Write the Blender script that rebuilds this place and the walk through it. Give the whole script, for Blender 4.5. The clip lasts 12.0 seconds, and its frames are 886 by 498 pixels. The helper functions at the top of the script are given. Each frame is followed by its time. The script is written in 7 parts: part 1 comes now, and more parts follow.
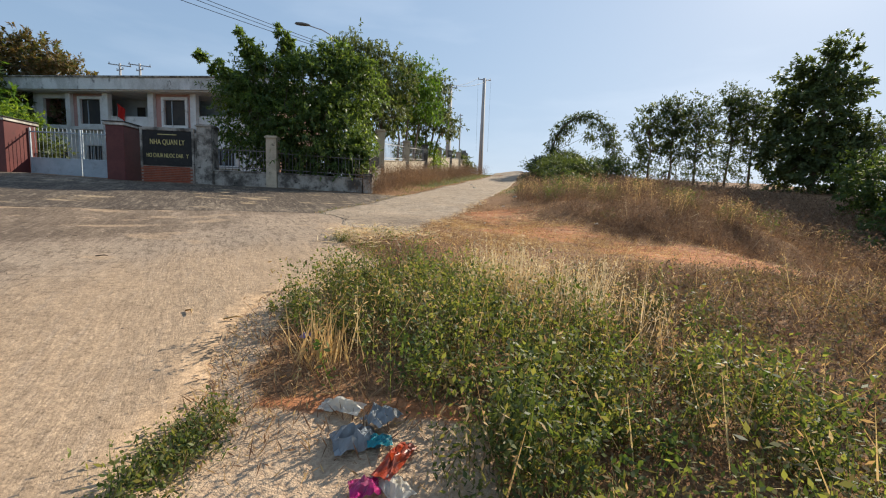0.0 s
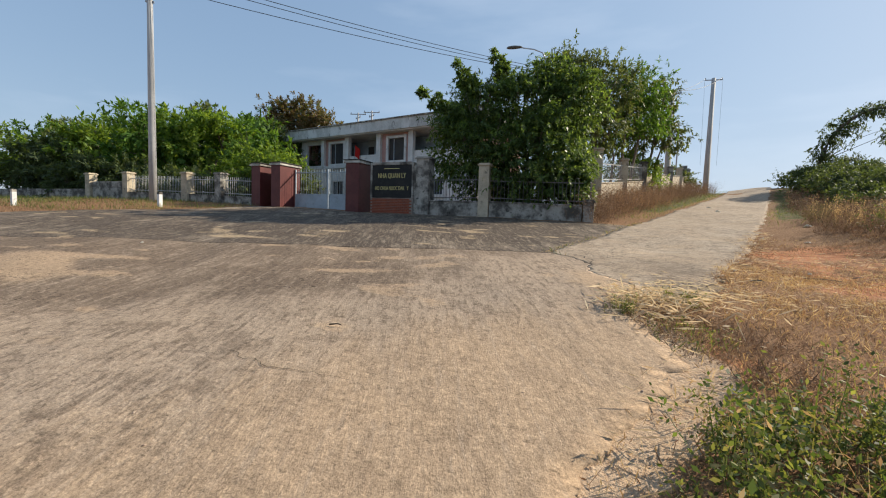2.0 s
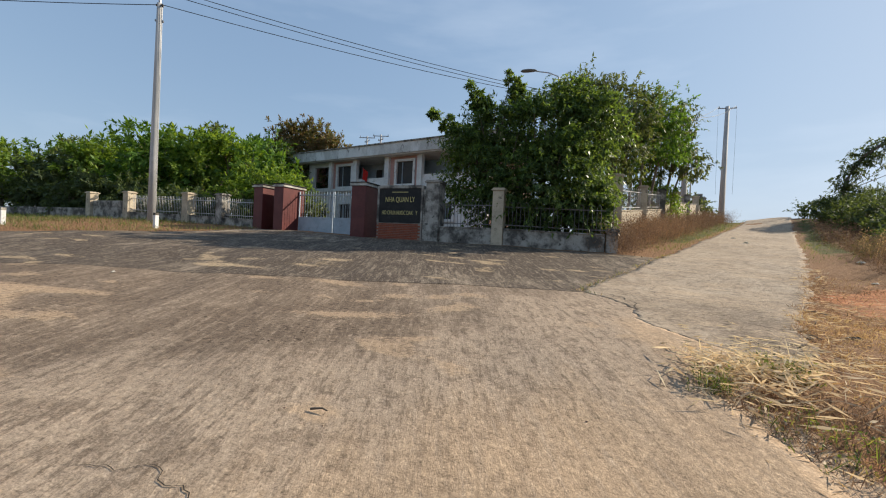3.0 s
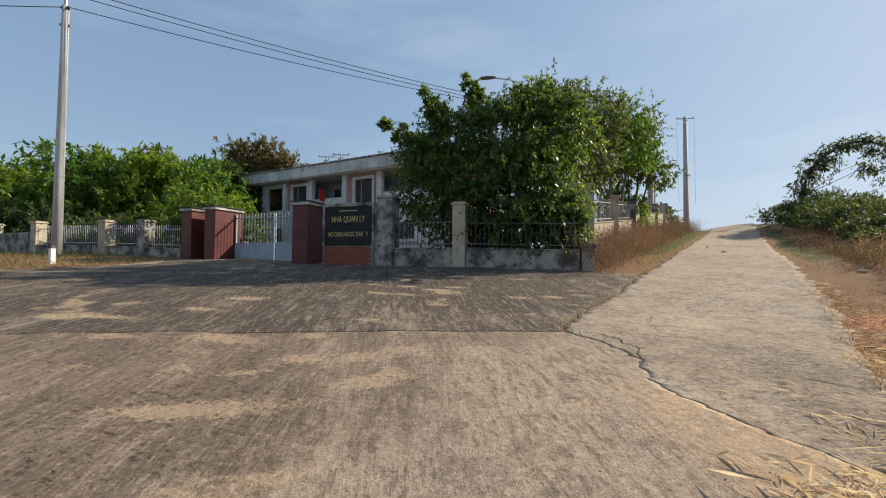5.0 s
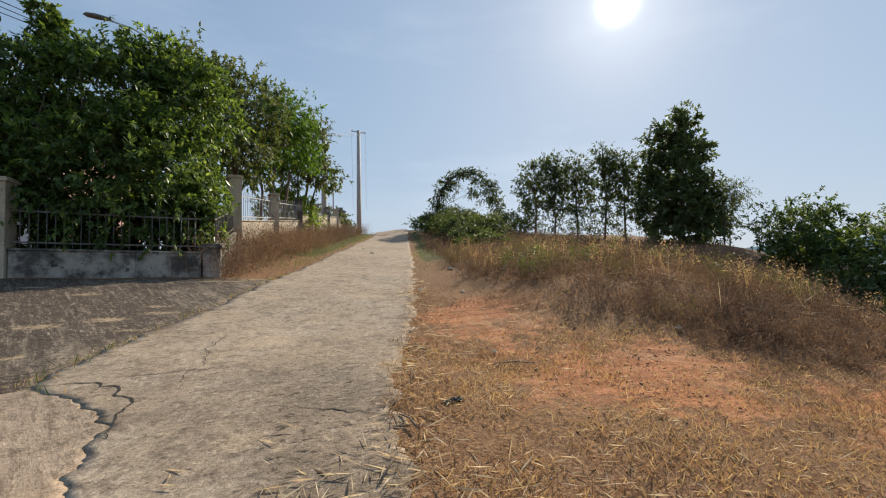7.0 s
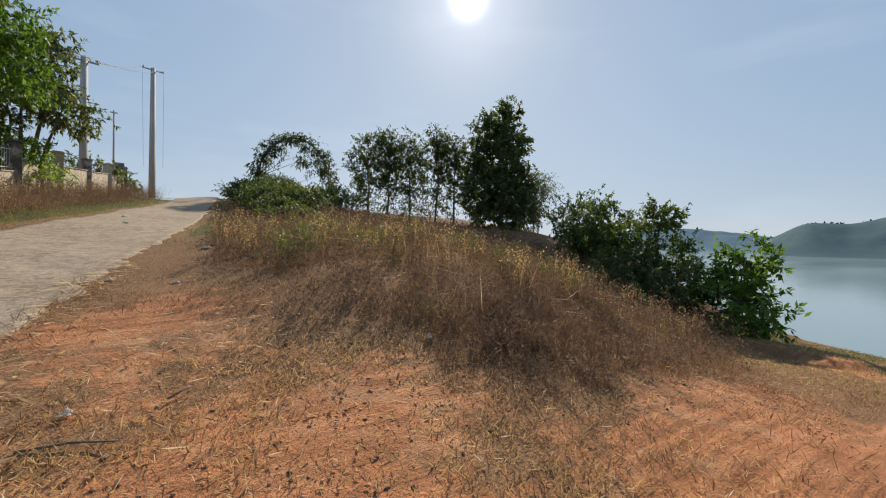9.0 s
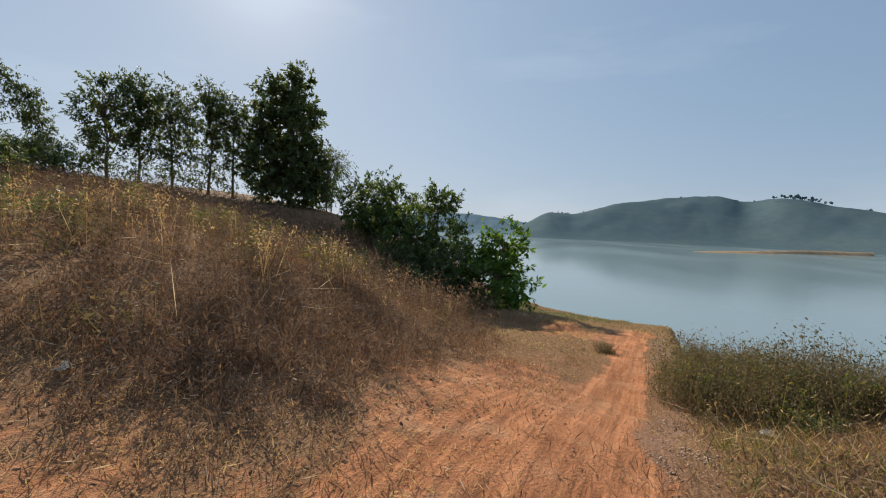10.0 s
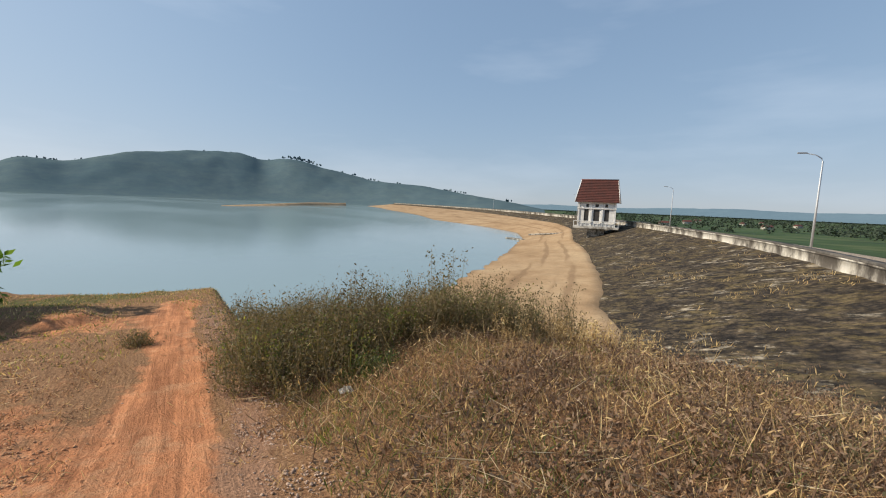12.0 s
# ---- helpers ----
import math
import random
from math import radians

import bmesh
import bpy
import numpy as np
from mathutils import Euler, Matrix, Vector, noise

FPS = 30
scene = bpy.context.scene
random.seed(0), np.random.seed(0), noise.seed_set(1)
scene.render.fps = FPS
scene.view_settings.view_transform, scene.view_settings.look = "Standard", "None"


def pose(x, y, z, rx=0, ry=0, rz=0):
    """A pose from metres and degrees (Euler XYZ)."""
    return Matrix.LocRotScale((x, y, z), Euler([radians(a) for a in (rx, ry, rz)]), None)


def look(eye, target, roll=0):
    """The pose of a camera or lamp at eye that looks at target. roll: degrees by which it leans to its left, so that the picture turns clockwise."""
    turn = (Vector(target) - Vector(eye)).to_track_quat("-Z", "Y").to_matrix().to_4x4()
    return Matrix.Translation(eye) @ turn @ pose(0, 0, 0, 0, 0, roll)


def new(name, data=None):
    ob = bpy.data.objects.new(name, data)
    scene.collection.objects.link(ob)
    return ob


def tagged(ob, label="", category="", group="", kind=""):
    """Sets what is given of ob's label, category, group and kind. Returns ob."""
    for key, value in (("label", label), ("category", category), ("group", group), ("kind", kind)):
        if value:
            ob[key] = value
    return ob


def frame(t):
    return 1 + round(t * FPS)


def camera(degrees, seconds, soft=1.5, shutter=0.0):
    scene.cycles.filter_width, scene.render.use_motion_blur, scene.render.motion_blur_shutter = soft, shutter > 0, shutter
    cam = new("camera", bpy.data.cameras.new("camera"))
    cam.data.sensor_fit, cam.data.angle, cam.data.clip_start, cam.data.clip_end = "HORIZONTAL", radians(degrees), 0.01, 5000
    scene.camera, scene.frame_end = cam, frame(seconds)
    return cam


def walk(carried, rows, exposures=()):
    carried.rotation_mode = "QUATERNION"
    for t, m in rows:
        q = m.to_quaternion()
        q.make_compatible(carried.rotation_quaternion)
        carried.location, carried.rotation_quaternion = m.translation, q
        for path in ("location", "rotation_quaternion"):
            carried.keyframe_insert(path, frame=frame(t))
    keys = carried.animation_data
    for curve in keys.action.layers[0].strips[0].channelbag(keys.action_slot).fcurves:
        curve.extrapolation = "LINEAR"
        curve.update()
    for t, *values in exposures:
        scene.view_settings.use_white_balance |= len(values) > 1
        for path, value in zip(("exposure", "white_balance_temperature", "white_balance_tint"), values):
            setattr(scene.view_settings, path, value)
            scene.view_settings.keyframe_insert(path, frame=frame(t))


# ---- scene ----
cam = camera(94.74, 12.0, 1.1)
# seconds, eye, then yaw, pitch and roll in degrees
PATH = [
    (0, 2.037, 1.153, 0.980, -3.08, -6.22, -2.14),
    (0.3, 1.793, 1.416, 1.024, 11.89, -6.73, -1.49),
    (0.5, 1.630, 1.592, 1.052, 18.31, -7.00, -1.21),
    (1, 1.235, 2.188, 1.092, 19.39, -6.51, -1.29),
    (1.5, 0.889, 2.777, 1.137, 20.54, -7.22, -1.70),
    (2, 0.447, 3.294, 1.273, 22.51, -4.08, -1.91),
    (2.5, 0.151, 3.809, 1.359, 23.45, -1.58, -2.62),
    (2.7, 0.005, 4.028, 1.389, 23.48, -0.88, -3.00),
    (4.3, -0.624, 5.816, 1.488, 20.20, -0.46, 0.26),
    (4.5, -0.619, 6.058, 1.513, 19.41, -0.33, 0.63),
    (5, -0.494, 6.528, 1.610, 19.40, 1.89, -0.42),
    (5.5, -0.306, 6.969, 1.679, 17.28, 5.54, -0.91),
    (6, 0.142, 7.451, 1.693, 3.32, 6.01, -0.84),
    (6.5, 0.753, 7.746, 1.695, -13.78, 3.93, -0.06),
    (6.7, 0.960, 7.870, 1.663, -19.24, 2.97, 0.42),
    (8.3, 2.883, 8.848, 1.761, -24.89, -0.46, 0.93),
    (8.5, 3.129, 8.920, 1.748, -27.67, -1.03, 0.61),
    (9, 3.892, 9.039, 1.751, -42.78, -1.01, -1.34),
    (9.5, 4.649, 9.070, 1.783, -57.79, -0.92, -2.22),
    (10, 5.250, 9.070, 1.767, -70.20, -2.84, -2.53),
    (10.5, 5.818, 9.115, 1.781, -83.86, -4.88, -2.84),
    (11, 6.291, 9.040, 1.761, -99.82, -7.03, -3.24),
    (11.5, 6.642, 9.042, 1.747, -119.13, -7.91, -3.46),
    (12, 6.993, 9.040, 1.676, -130.26, -6.36, -2.38),
]
EXPOSURES = [(0, 0.56), (2.5, 0.5), (5.0, 0.42), (6.5, 0.34), (8.5, 0.37), (9.5, 0.14), (10.5, 0.28), (12, 0.34)]
SKY, SUN, HAZE, SKY_TINT, HAZE_BLUE = 0.128, 5.0, 4.6, (1.22, 1.26, 1.37), (2.4, 3.4, 4.75)
walk(cam, [(t, pose(x, y, z, 90 + pitch, roll, yaw)) for t, x, y, z, yaw, pitch, roll in PATH], EXPOSURES)

# ---- world and sun ----
SUN_AZ, SUN_EL = 45.5, 30.5          # degrees clockwise from +y, and above the horizon
world = bpy.data.worlds.new("sky")
scene.world = world
world.use_nodes = True
wn = world.node_tree.nodes
sky = wn.new("ShaderNodeTexSky")
sky.sky_type = "NISHITA"
sky.sun_disc = False
sky.sun_elevation, sky.sun_rotation = radians(SUN_EL), radians(SUN_AZ)
sky.air_density, sky.dust_density, sky.ozone_density = 1.0, 0.2, 3.0
wn["Background"].inputs["Strength"].default_value = SKY
# thin haze evens the sky out: c / (1 + c / HAZE), lifted again by its own white
wl = world.node_tree.links


def sky_math(op, a, b):
    n = wn.new("ShaderNodeVectorMath")
    n.operation = op
    for k, v in enumerate((a, b)):
        if isinstance(v, tuple):
            n.inputs[k].default_value = v
        else:
            wl.new(v, n.inputs[k])
    return n.outputs["Value"] if op == "DOT_PRODUCT" else n.outputs[0]


def sky_scalar(op, a, b, clamp=False):
    n = wn.new("ShaderNodeMath")
    n.operation, n.use_clamp = op, clamp
    for k, v in enumerate((a, b)):
        if isinstance(v, (int, float)):
            n.inputs[k].default_value = v
        else:
            wl.new(v, n.inputs[k])
    return n.outputs[0]


def sky_mix(fac, a, b):
    n = wn.new("ShaderNodeMix")
    n.data_type = "RGBA"
    for k, v in ((0, fac), (6, a), (7, b)):
        if isinstance(v, float):
            n.inputs[k].default_value = v
        elif isinstance(v, tuple):
            n.inputs[k].default_value = (*v, 1)
        else:
            wl.new(v, n.inputs[k])
    return n.outputs[2]


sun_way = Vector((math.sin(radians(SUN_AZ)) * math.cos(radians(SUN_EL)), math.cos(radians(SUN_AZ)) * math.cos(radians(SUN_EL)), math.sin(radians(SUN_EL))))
clear = sky.outputs["Color"]
clear = sky_math("MULTIPLY", sky_math("DIVIDE", clear, sky_math("ADD", sky_math("MULTIPLY", clear, (1 / HAZE,) * 3), (1.0, 1.0, 1.0))), SKY_TINT)
clear = sky_mix(0.3, clear, HAZE_BLUE)
direction = wn.new("ShaderNodeTexCoord").outputs["Generated"]
# streaks of thin high cloud
cloud = wn.new("ShaderNodeTexNoise")
cloud.inputs["Scale"].default_value, cloud.inputs["Detail"].default_value, cloud.inputs["Roughness"].default_value = 1.6, 5.0, 0.55
wl.new(sky_math("MULTIPLY", direction, (1.0, 1.0, 4.5)), cloud.inputs["Vector"])
veil = sky_scalar("MULTIPLY", sky_scalar("SUBTRACT", cloud.outputs["Fac"], 0.52), 0.75, True)
clear = sky_mix(veil, clear, (5.4, 5.9, 6.6))
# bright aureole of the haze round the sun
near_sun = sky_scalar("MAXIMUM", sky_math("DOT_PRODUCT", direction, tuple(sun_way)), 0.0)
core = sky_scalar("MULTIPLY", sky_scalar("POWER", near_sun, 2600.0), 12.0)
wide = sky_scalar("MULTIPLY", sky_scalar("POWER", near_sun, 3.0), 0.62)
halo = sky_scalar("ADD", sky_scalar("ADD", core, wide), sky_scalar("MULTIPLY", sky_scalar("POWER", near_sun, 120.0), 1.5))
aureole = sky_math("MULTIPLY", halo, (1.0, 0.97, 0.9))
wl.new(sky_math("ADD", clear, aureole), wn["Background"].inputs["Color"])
sun_data = bpy.data.lights.new("sun", "SUN")
sun_data.energy, sun_data.angle, sun_data.color = SUN, radians(0.55), (1.0, 0.89, 0.73)
sun = new("sun", sun_data)
sun.matrix_world = look(sun_way * 400, (0, 0, 0))

# ---- materials ----


def base_material(name, rough=0.8, metal=0.0, specular=0.3):
    m = bpy.data.materials.new(name)
    m.use_nodes = True
    nt = m.node_tree
    b = nt.nodes["Principled BSDF"]
    b.inputs["Roughness"].default_value = rough
    b.inputs["Metallic"].default_value = metal
    b.inputs["Specular IOR Level"].default_value = specular
    return m, nt, b


def noise_node(nt, scale, detail=5.0, rough=0.6, vec=None):
    n = nt.nodes.new("ShaderNodeTexNoise")
    n.inputs["Scale"].default_value, n.inputs["Detail"].default_value, n.inputs["Roughness"].default_value = scale, detail, rough
    if vec is not None:
        nt.links.new(vec, n.inputs["Vector"])
    return n.outputs["Fac"]


def ramp(nt, fac, stops):
    r = nt.nodes.new("ShaderNodeValToRGB")
    e = r.color_ramp.elements
    while len(e) < len(stops):
        e.new(0.5)
    for k, (p, c) in zip(e, stops):
        k.position = p
        k.color = (*c, 1) if len(c) == 3 else c
    nt.links.new(fac, r.inputs["Fac"])
    return r.outputs["Color"]


def step(nt, fac, lo, hi):
    r = nt.nodes.new("ShaderNodeMapRange")
    r.inputs["From Min"].default_value, r.inputs["From Max"].default_value = lo, hi
    r.interpolation_type = "SMOOTHSTEP"
    nt.links.new(fac, r.inputs["Value"])
    return r.outputs["Result"]


def calc(nt, op, a, b):
    n = nt.nodes.new("ShaderNodeMath")
    n.operation = op
    for k, v in enumerate((a, b)):
        if isinstance(v, (int, float)):
            n.inputs[k].default_value = v
        else:
            nt.links.new(v, n.inputs[k])
    return n.outputs[0]


def blend(nt, fac, a, b, mode="MIX"):
    n = nt.nodes.new("ShaderNodeMix")
    n.data_type, n.blend_type = "RGBA", mode
    for k, v in ((0, fac), (6, a), (7, b)):
        if isinstance(v, (int, float)):
            n.inputs[k].default_value = v
        elif isinstance(v, tuple):
            n.inputs[k].default_value = (*v, 1)
        else:
            nt.links.new(v, n.inputs[k])
    return n.outputs[2]


def bump(nt, b, height, strength, distance):
    n = nt.nodes.new("ShaderNodeBump")
    n.inputs["Strength"].default_value, n.inputs["Distance"].default_value = strength, distance
    nt.links.new(height, n.inputs["Height"])
    nt.links.new(n.outputs["Normal"], b.inputs["Normal"])


def place(nt, stretch=(1, 1, 1)):
    g = nt.nodes.new("ShaderNodeNewGeometry")
    m = nt.nodes.new("ShaderNodeMapping")
    m.inputs["Scale"].default_value = stretch
    nt.links.new(g.outputs["Position"], m.inputs["Vector"])
    return m.outputs["Vector"]


def mask(nt, name):
    a = nt.nodes.new("ShaderNodeAttribute")
    a.attribute_name = name
    return a.outputs["Fac"]


def worn(name, main, second, stain, scale=1.2, rough=0.85, amount=0.5, relief=0.3, metal=0.0, stretch=(1, 1, 1)):
    """A weathered surface: two tones in blotches, stains with hard edges, fine grain."""
    m, nt, b = base_material(name, rough, metal)
    v = place(nt, stretch)
    blot = noise_node(nt, scale, 6, 0.65, v)
    grain = noise_node(nt, scale * 28, 3, 0.6, v)
    col = blend(nt, step(nt, blot, 0.38, 0.62), main, second)
    st = calc(nt, "MULTIPLY", step(nt, noise_node(nt, scale * 2.7, 8, 0.72, v), 0.56, 0.66), amount)
    col = blend(nt, st, col, stain)
    col = blend(nt, 0.35, col, ramp(nt, grain, [(0.25, (0.35, 0.35, 0.35)), (0.75, (0.95, 0.95, 0.95))]), "OVERLAY")
    nt.links.new(col, b.inputs["Base Color"])
    bump(nt, b, grain, relief, 0.01)
    return m


def foliage(name, colours, through_light=0.4, rough=0.55, glow=(1.5, 1.4, 0.55)):
    """Leaves: each leaf its own tone, light shines through."""
    m, nt, b = base_material(name, rough, 0, 0.25)
    g = nt.nodes.new("ShaderNodeNewGeometry")
    n = len(colours)
    c = ramp(nt, g.outputs["Random Per Island"], [(k / max(1, n - 1), col) for k, col in enumerate(colours)])
    big = noise_node(nt, 0.55, 3, 0.5, place(nt))
    c = blend(nt, 0.5, c, ramp(nt, big, [(0.3, (0.36, 0.36, 0.36)), (0.7, (0.72, 0.72, 0.66))]), "OVERLAY")
    nt.links.new(c, b.inputs["Base Color"])
    t = nt.nodes.new("ShaderNodeBsdfTranslucent")
    nt.links.new(blend(nt, 1.0, c, glow, "MULTIPLY"), t.inputs["Color"])
    x = nt.nodes.new("ShaderNodeMixShader")
    x.inputs[0].default_value = through_light
    nt.links.new(b.outputs[0], x.inputs[1])
    nt.links.new(t.outputs[0], x.inputs[2])
    nt.links.new(x.outputs[0], nt.nodes["Material Output"].inputs["Surface"])
    return m


def ground_material():
    m, nt, b = base_material("soil_and_dry_grass", 0.95, 0, 0.1)
    v = place(nt)
    n1, n2, n3 = noise_node(nt, 0.45, 6, 0.62, v), noise_node(nt, 2.3, 7, 0.7, v), noise_node(nt, 34, 4, 0.7, v)
    wob = calc(nt, "MULTIPLY", calc(nt, "SUBTRACT", calc(nt, "ADD", calc(nt, "MULTIPLY", n1, 0.5), calc(nt, "MULTIPLY", n2, 0.8)), 0.65), 1.5)

    def m_of(name):
        return step(nt, calc(nt, "ADD", mask(nt, name), wob), 0.36, 0.64)

    litter = ramp(nt, n3, [(0.3, (0.12, 0.058, 0.031)), (0.5, (0.235, 0.13, 0.068)), (0.72, (0.4, 0.255, 0.14))])
    orange = ramp(nt, n2, [(0.3, (0.33, 0.14, 0.065)), (0.55, (0.45, 0.205, 0.1)), (0.75, (0.52, 0.28, 0.15))])
    rut = nt.nodes.new("ShaderNodeMapping")
    rut.vector_type = "TEXTURE"
    rut.inputs["Rotation"].default_value = (0, 0, radians(-8))
    rut.inputs["Scale"].default_value = (2.2, 0.12, 1)
    nt.links.new(v, rut.inputs["Vector"])
    ruts = noise_node(nt, 1.0, 5, 0.65, rut.outputs["Vector"])
    orange = blend(nt, 0.75, orange, ramp(nt, ruts, [(0.35, (0.32, 0.3, 0.3)), (0.65, (0.72, 0.7, 0.68))]), "OVERLAY")
    orange = blend(nt, calc(nt, "MULTIPLY", step(nt, noise_node(nt, 1.1, 7, 0.72, v), 0.52, 0.64), 0.5), orange, (0.48, 0.29, 0.165))
    orange = blend(nt, 0.4, orange, ramp(nt, n3, [(0.3, (0.3, 0.3, 0.3)), (0.7, (0.75, 0.72, 0.7))]), "OVERLAY")
    green = ramp(nt, n2, [(0.3, (0.13, 0.085, 0.04)), (0.5, (0.09, 0.09, 0.033)), (0.7, (0.16, 0.14, 0.055))])
    gravel = ramp(nt, n3, [(0.3, (0.15, 0.08, 0.05)), (0.7, (0.4, 0.235, 0.145))])
    field = ramp(nt, noise_node(nt, 0.012, 3, 0.6, place(nt, (1, 2.6, 1))), [(0.35, (0.03, 0.048, 0.028)), (0.5, (0.05, 0.085, 0.035)), (0.62, (0.09, 0.11, 0.052)), (0.7, (0.04, 0.06, 0.03))])
    c = blend(nt, m_of("orange"), litter, orange)
    c = blend(nt, m_of("pale"), c, ramp(nt, n3, [(0.3, (0.38, 0.26, 0.17)), (0.7, (0.62, 0.46, 0.31))]))
    c = blend(nt, m_of("green"), c, green)
    c = blend(nt, m_of("gravel"), c, gravel)
    c = blend(nt, mask(nt, "field"), c, field)
    nt.links.new(c, b.inputs["Base Color"])
    bump(nt, b, calc(nt, "ADD", calc(nt, "ADD", n3, ruts), calc(nt, "MULTIPLY", n2, 1.5)), 0.7, 0.05)
    return m


BROOM = 115      # degrees: the way the concrete was swept and worn


def concrete_material(name, pale, tan, dark, streak, broom=0.5, grit=0.5):
    m, nt, b = base_material(name, 0.93, 0, 0.15)
    v = place(nt)
    s = nt.nodes.new("ShaderNodeMapping")
    s.vector_type = "TEXTURE"
    s.inputs["Rotation"].default_value = (0, 0, radians(BROOM))
    s.inputs["Scale"].default_value = tuple(1 / k for k in streak)
    nt.links.new(v, s.inputs["Vector"])
    sv = s.outputs["Vector"]
    n1, n2, n3 = noise_node(nt, 0.4, 6, 0.6, v), noise_node(nt, 1.1, 8, 0.7, sv), noise_node(nt, 62, 4, 0.75, v)
    n4, n5 = noise_node(nt, 5, 8, 0.78, sv), noise_node(nt, 17, 5, 0.7, v)
    w = calc(nt, "ADD", mask(nt, "dark"), calc(nt, "MULTIPLY", calc(nt, "SUBTRACT", calc(nt, "ADD", calc(nt, "MULTIPLY", n1, 0.7), n2), 0.85), 2.2))
    c = blend(nt, step(nt, w, 0.15, 0.95), pale, dark)
    t = calc(nt, "ADD", mask(nt, "dust"), calc(nt, "MULTIPLY", calc(nt, "SUBTRACT", n2, 0.5), 1.6))
    c = blend(nt, calc(nt, "MULTIPLY", step(nt, t, 0.25, 0.85), 0.85), c, tan)
    c = blend(nt, calc(nt, "MULTIPLY", step(nt, n4, 0.5, 0.6), 0.75), c, dark)
    c = blend(nt, calc(nt, "MULTIPLY", step(nt, n4, 0.46, 0.36), 0.7), c, pale)
    fine = noise_node(nt, 2.4, 9, 0.8, place(nt, (1.0, 1.0, 1)))
    c = blend(nt, calc(nt, "MULTIPLY", step(nt, fine, 0.5, 0.6), 0.6), c, dark)
    mottle = noise_node(nt, 13, 7, 0.78, place(nt, (1.0, 1.3, 1)))
    c = blend(nt, calc(nt, "MULTIPLY", step(nt, mottle, 0.55, 0.66), 0.4), c, tuple(0.7 * k for k in dark))
    c = blend(nt, calc(nt, "MULTIPLY", step(nt, mottle, 0.46, 0.36), 0.4), c, tan)
    c = blend(nt, calc(nt, "MULTIPLY", step(nt, mask(nt, "dust"), 0.3, 0.9), 0.6), c, tan)
    lines = nt.nodes.new("ShaderNodeMapping")
    lines.vector_type = "TEXTURE"
    lines.inputs["Rotation"].default_value = (0, 0, radians(BROOM))
    lines.inputs["Scale"].default_value = (0.8, 0.07, 1)
    nt.links.new(v, lines.inputs["Vector"])
    c = blend(nt, calc(nt, "MULTIPLY", step(nt, noise_node(nt, 1.0, 6, 0.7, lines.outputs["Vector"]), 0.52, 0.66), broom), c, pale)
    # scoured pale patches with their own outline
    spot = noise_node(nt, 0.8, 3, 0.45, place(nt, (0.8, 1.5, 1)))
    c = blend(nt, calc(nt, "MULTIPLY", step(nt, calc(nt, "ADD", spot, calc(nt, "MULTIPLY", calc(nt, "SUBTRACT", n5, 0.5), 0.12)), 0.63, 0.68), 0.7), c, tan)
    pit = calc(nt, "MULTIPLY", step(nt, noise_node(nt, 12, 6, 0.72, place(nt, (0.8, 1.6, 1))), 0.55, 0.6), step(nt, calc(nt, "ADD", mask(nt, "dark"), calc(nt, "MULTIPLY", calc(nt, "SUBTRACT", n1, 0.5), 1.5)), 0.45, 0.95))
    c = blend(nt, calc(nt, "MULTIPLY", pit, 0.85), c, tuple(0.4 * k for k in dark))
    edge = calc(nt, "ADD", mask(nt, "patch"), calc(nt, "MULTIPLY", calc(nt, "SUBTRACT", calc(nt, "ADD", calc(nt, "MULTIPLY", n4, 0.5), calc(nt, "MULTIPLY", n5, 0.5)), 0.5), 3.2))
    c = blend(nt, calc(nt, "MULTIPLY", step(nt, edge, 0.34, 0.8), 0.62), c, tuple(min(0.7, 1.12 * k) for k in tan))
    specks = calc(nt, "MULTIPLY", step(nt, noise_node(nt, 21, 5, 0.75, place(nt, (0.7, 1.3, 1))), 0.57, 0.64), grit)
    c = blend(nt, specks, c, tuple(0.45 * k for k in dark))
    flecks = calc(nt, "MULTIPLY", step(nt, noise_node(nt, 8, 7, 0.75, sv), 0.56, 0.66), grit)
    c = blend(nt, flecks, c, tuple(min(0.7, 1.15 * k) for k in pale))
    c = blend(nt, 0.6, c, ramp(nt, n5, [(0.3, (0.25, 0.25, 0.25)), (0.55, (0.52, 0.52, 0.52)), (0.75, (0.8, 0.8, 0.8))]), "OVERLAY")
    c = blend(nt, 0.68, c, ramp(nt, n3, [(0.3, (0.22, 0.22, 0.22)), (0.5, (0.52, 0.52, 0.52)), (0.7, (0.82, 0.82, 0.82))]), "OVERLAY")
    nt.links.new(c, b.inputs["Base Color"])
    bump(nt, b, calc(nt, "ADD", calc(nt, "ADD", n3, mottle), calc(nt, "MULTIPLY", n4, 2.5)), 0.45, 0.018)
    return m


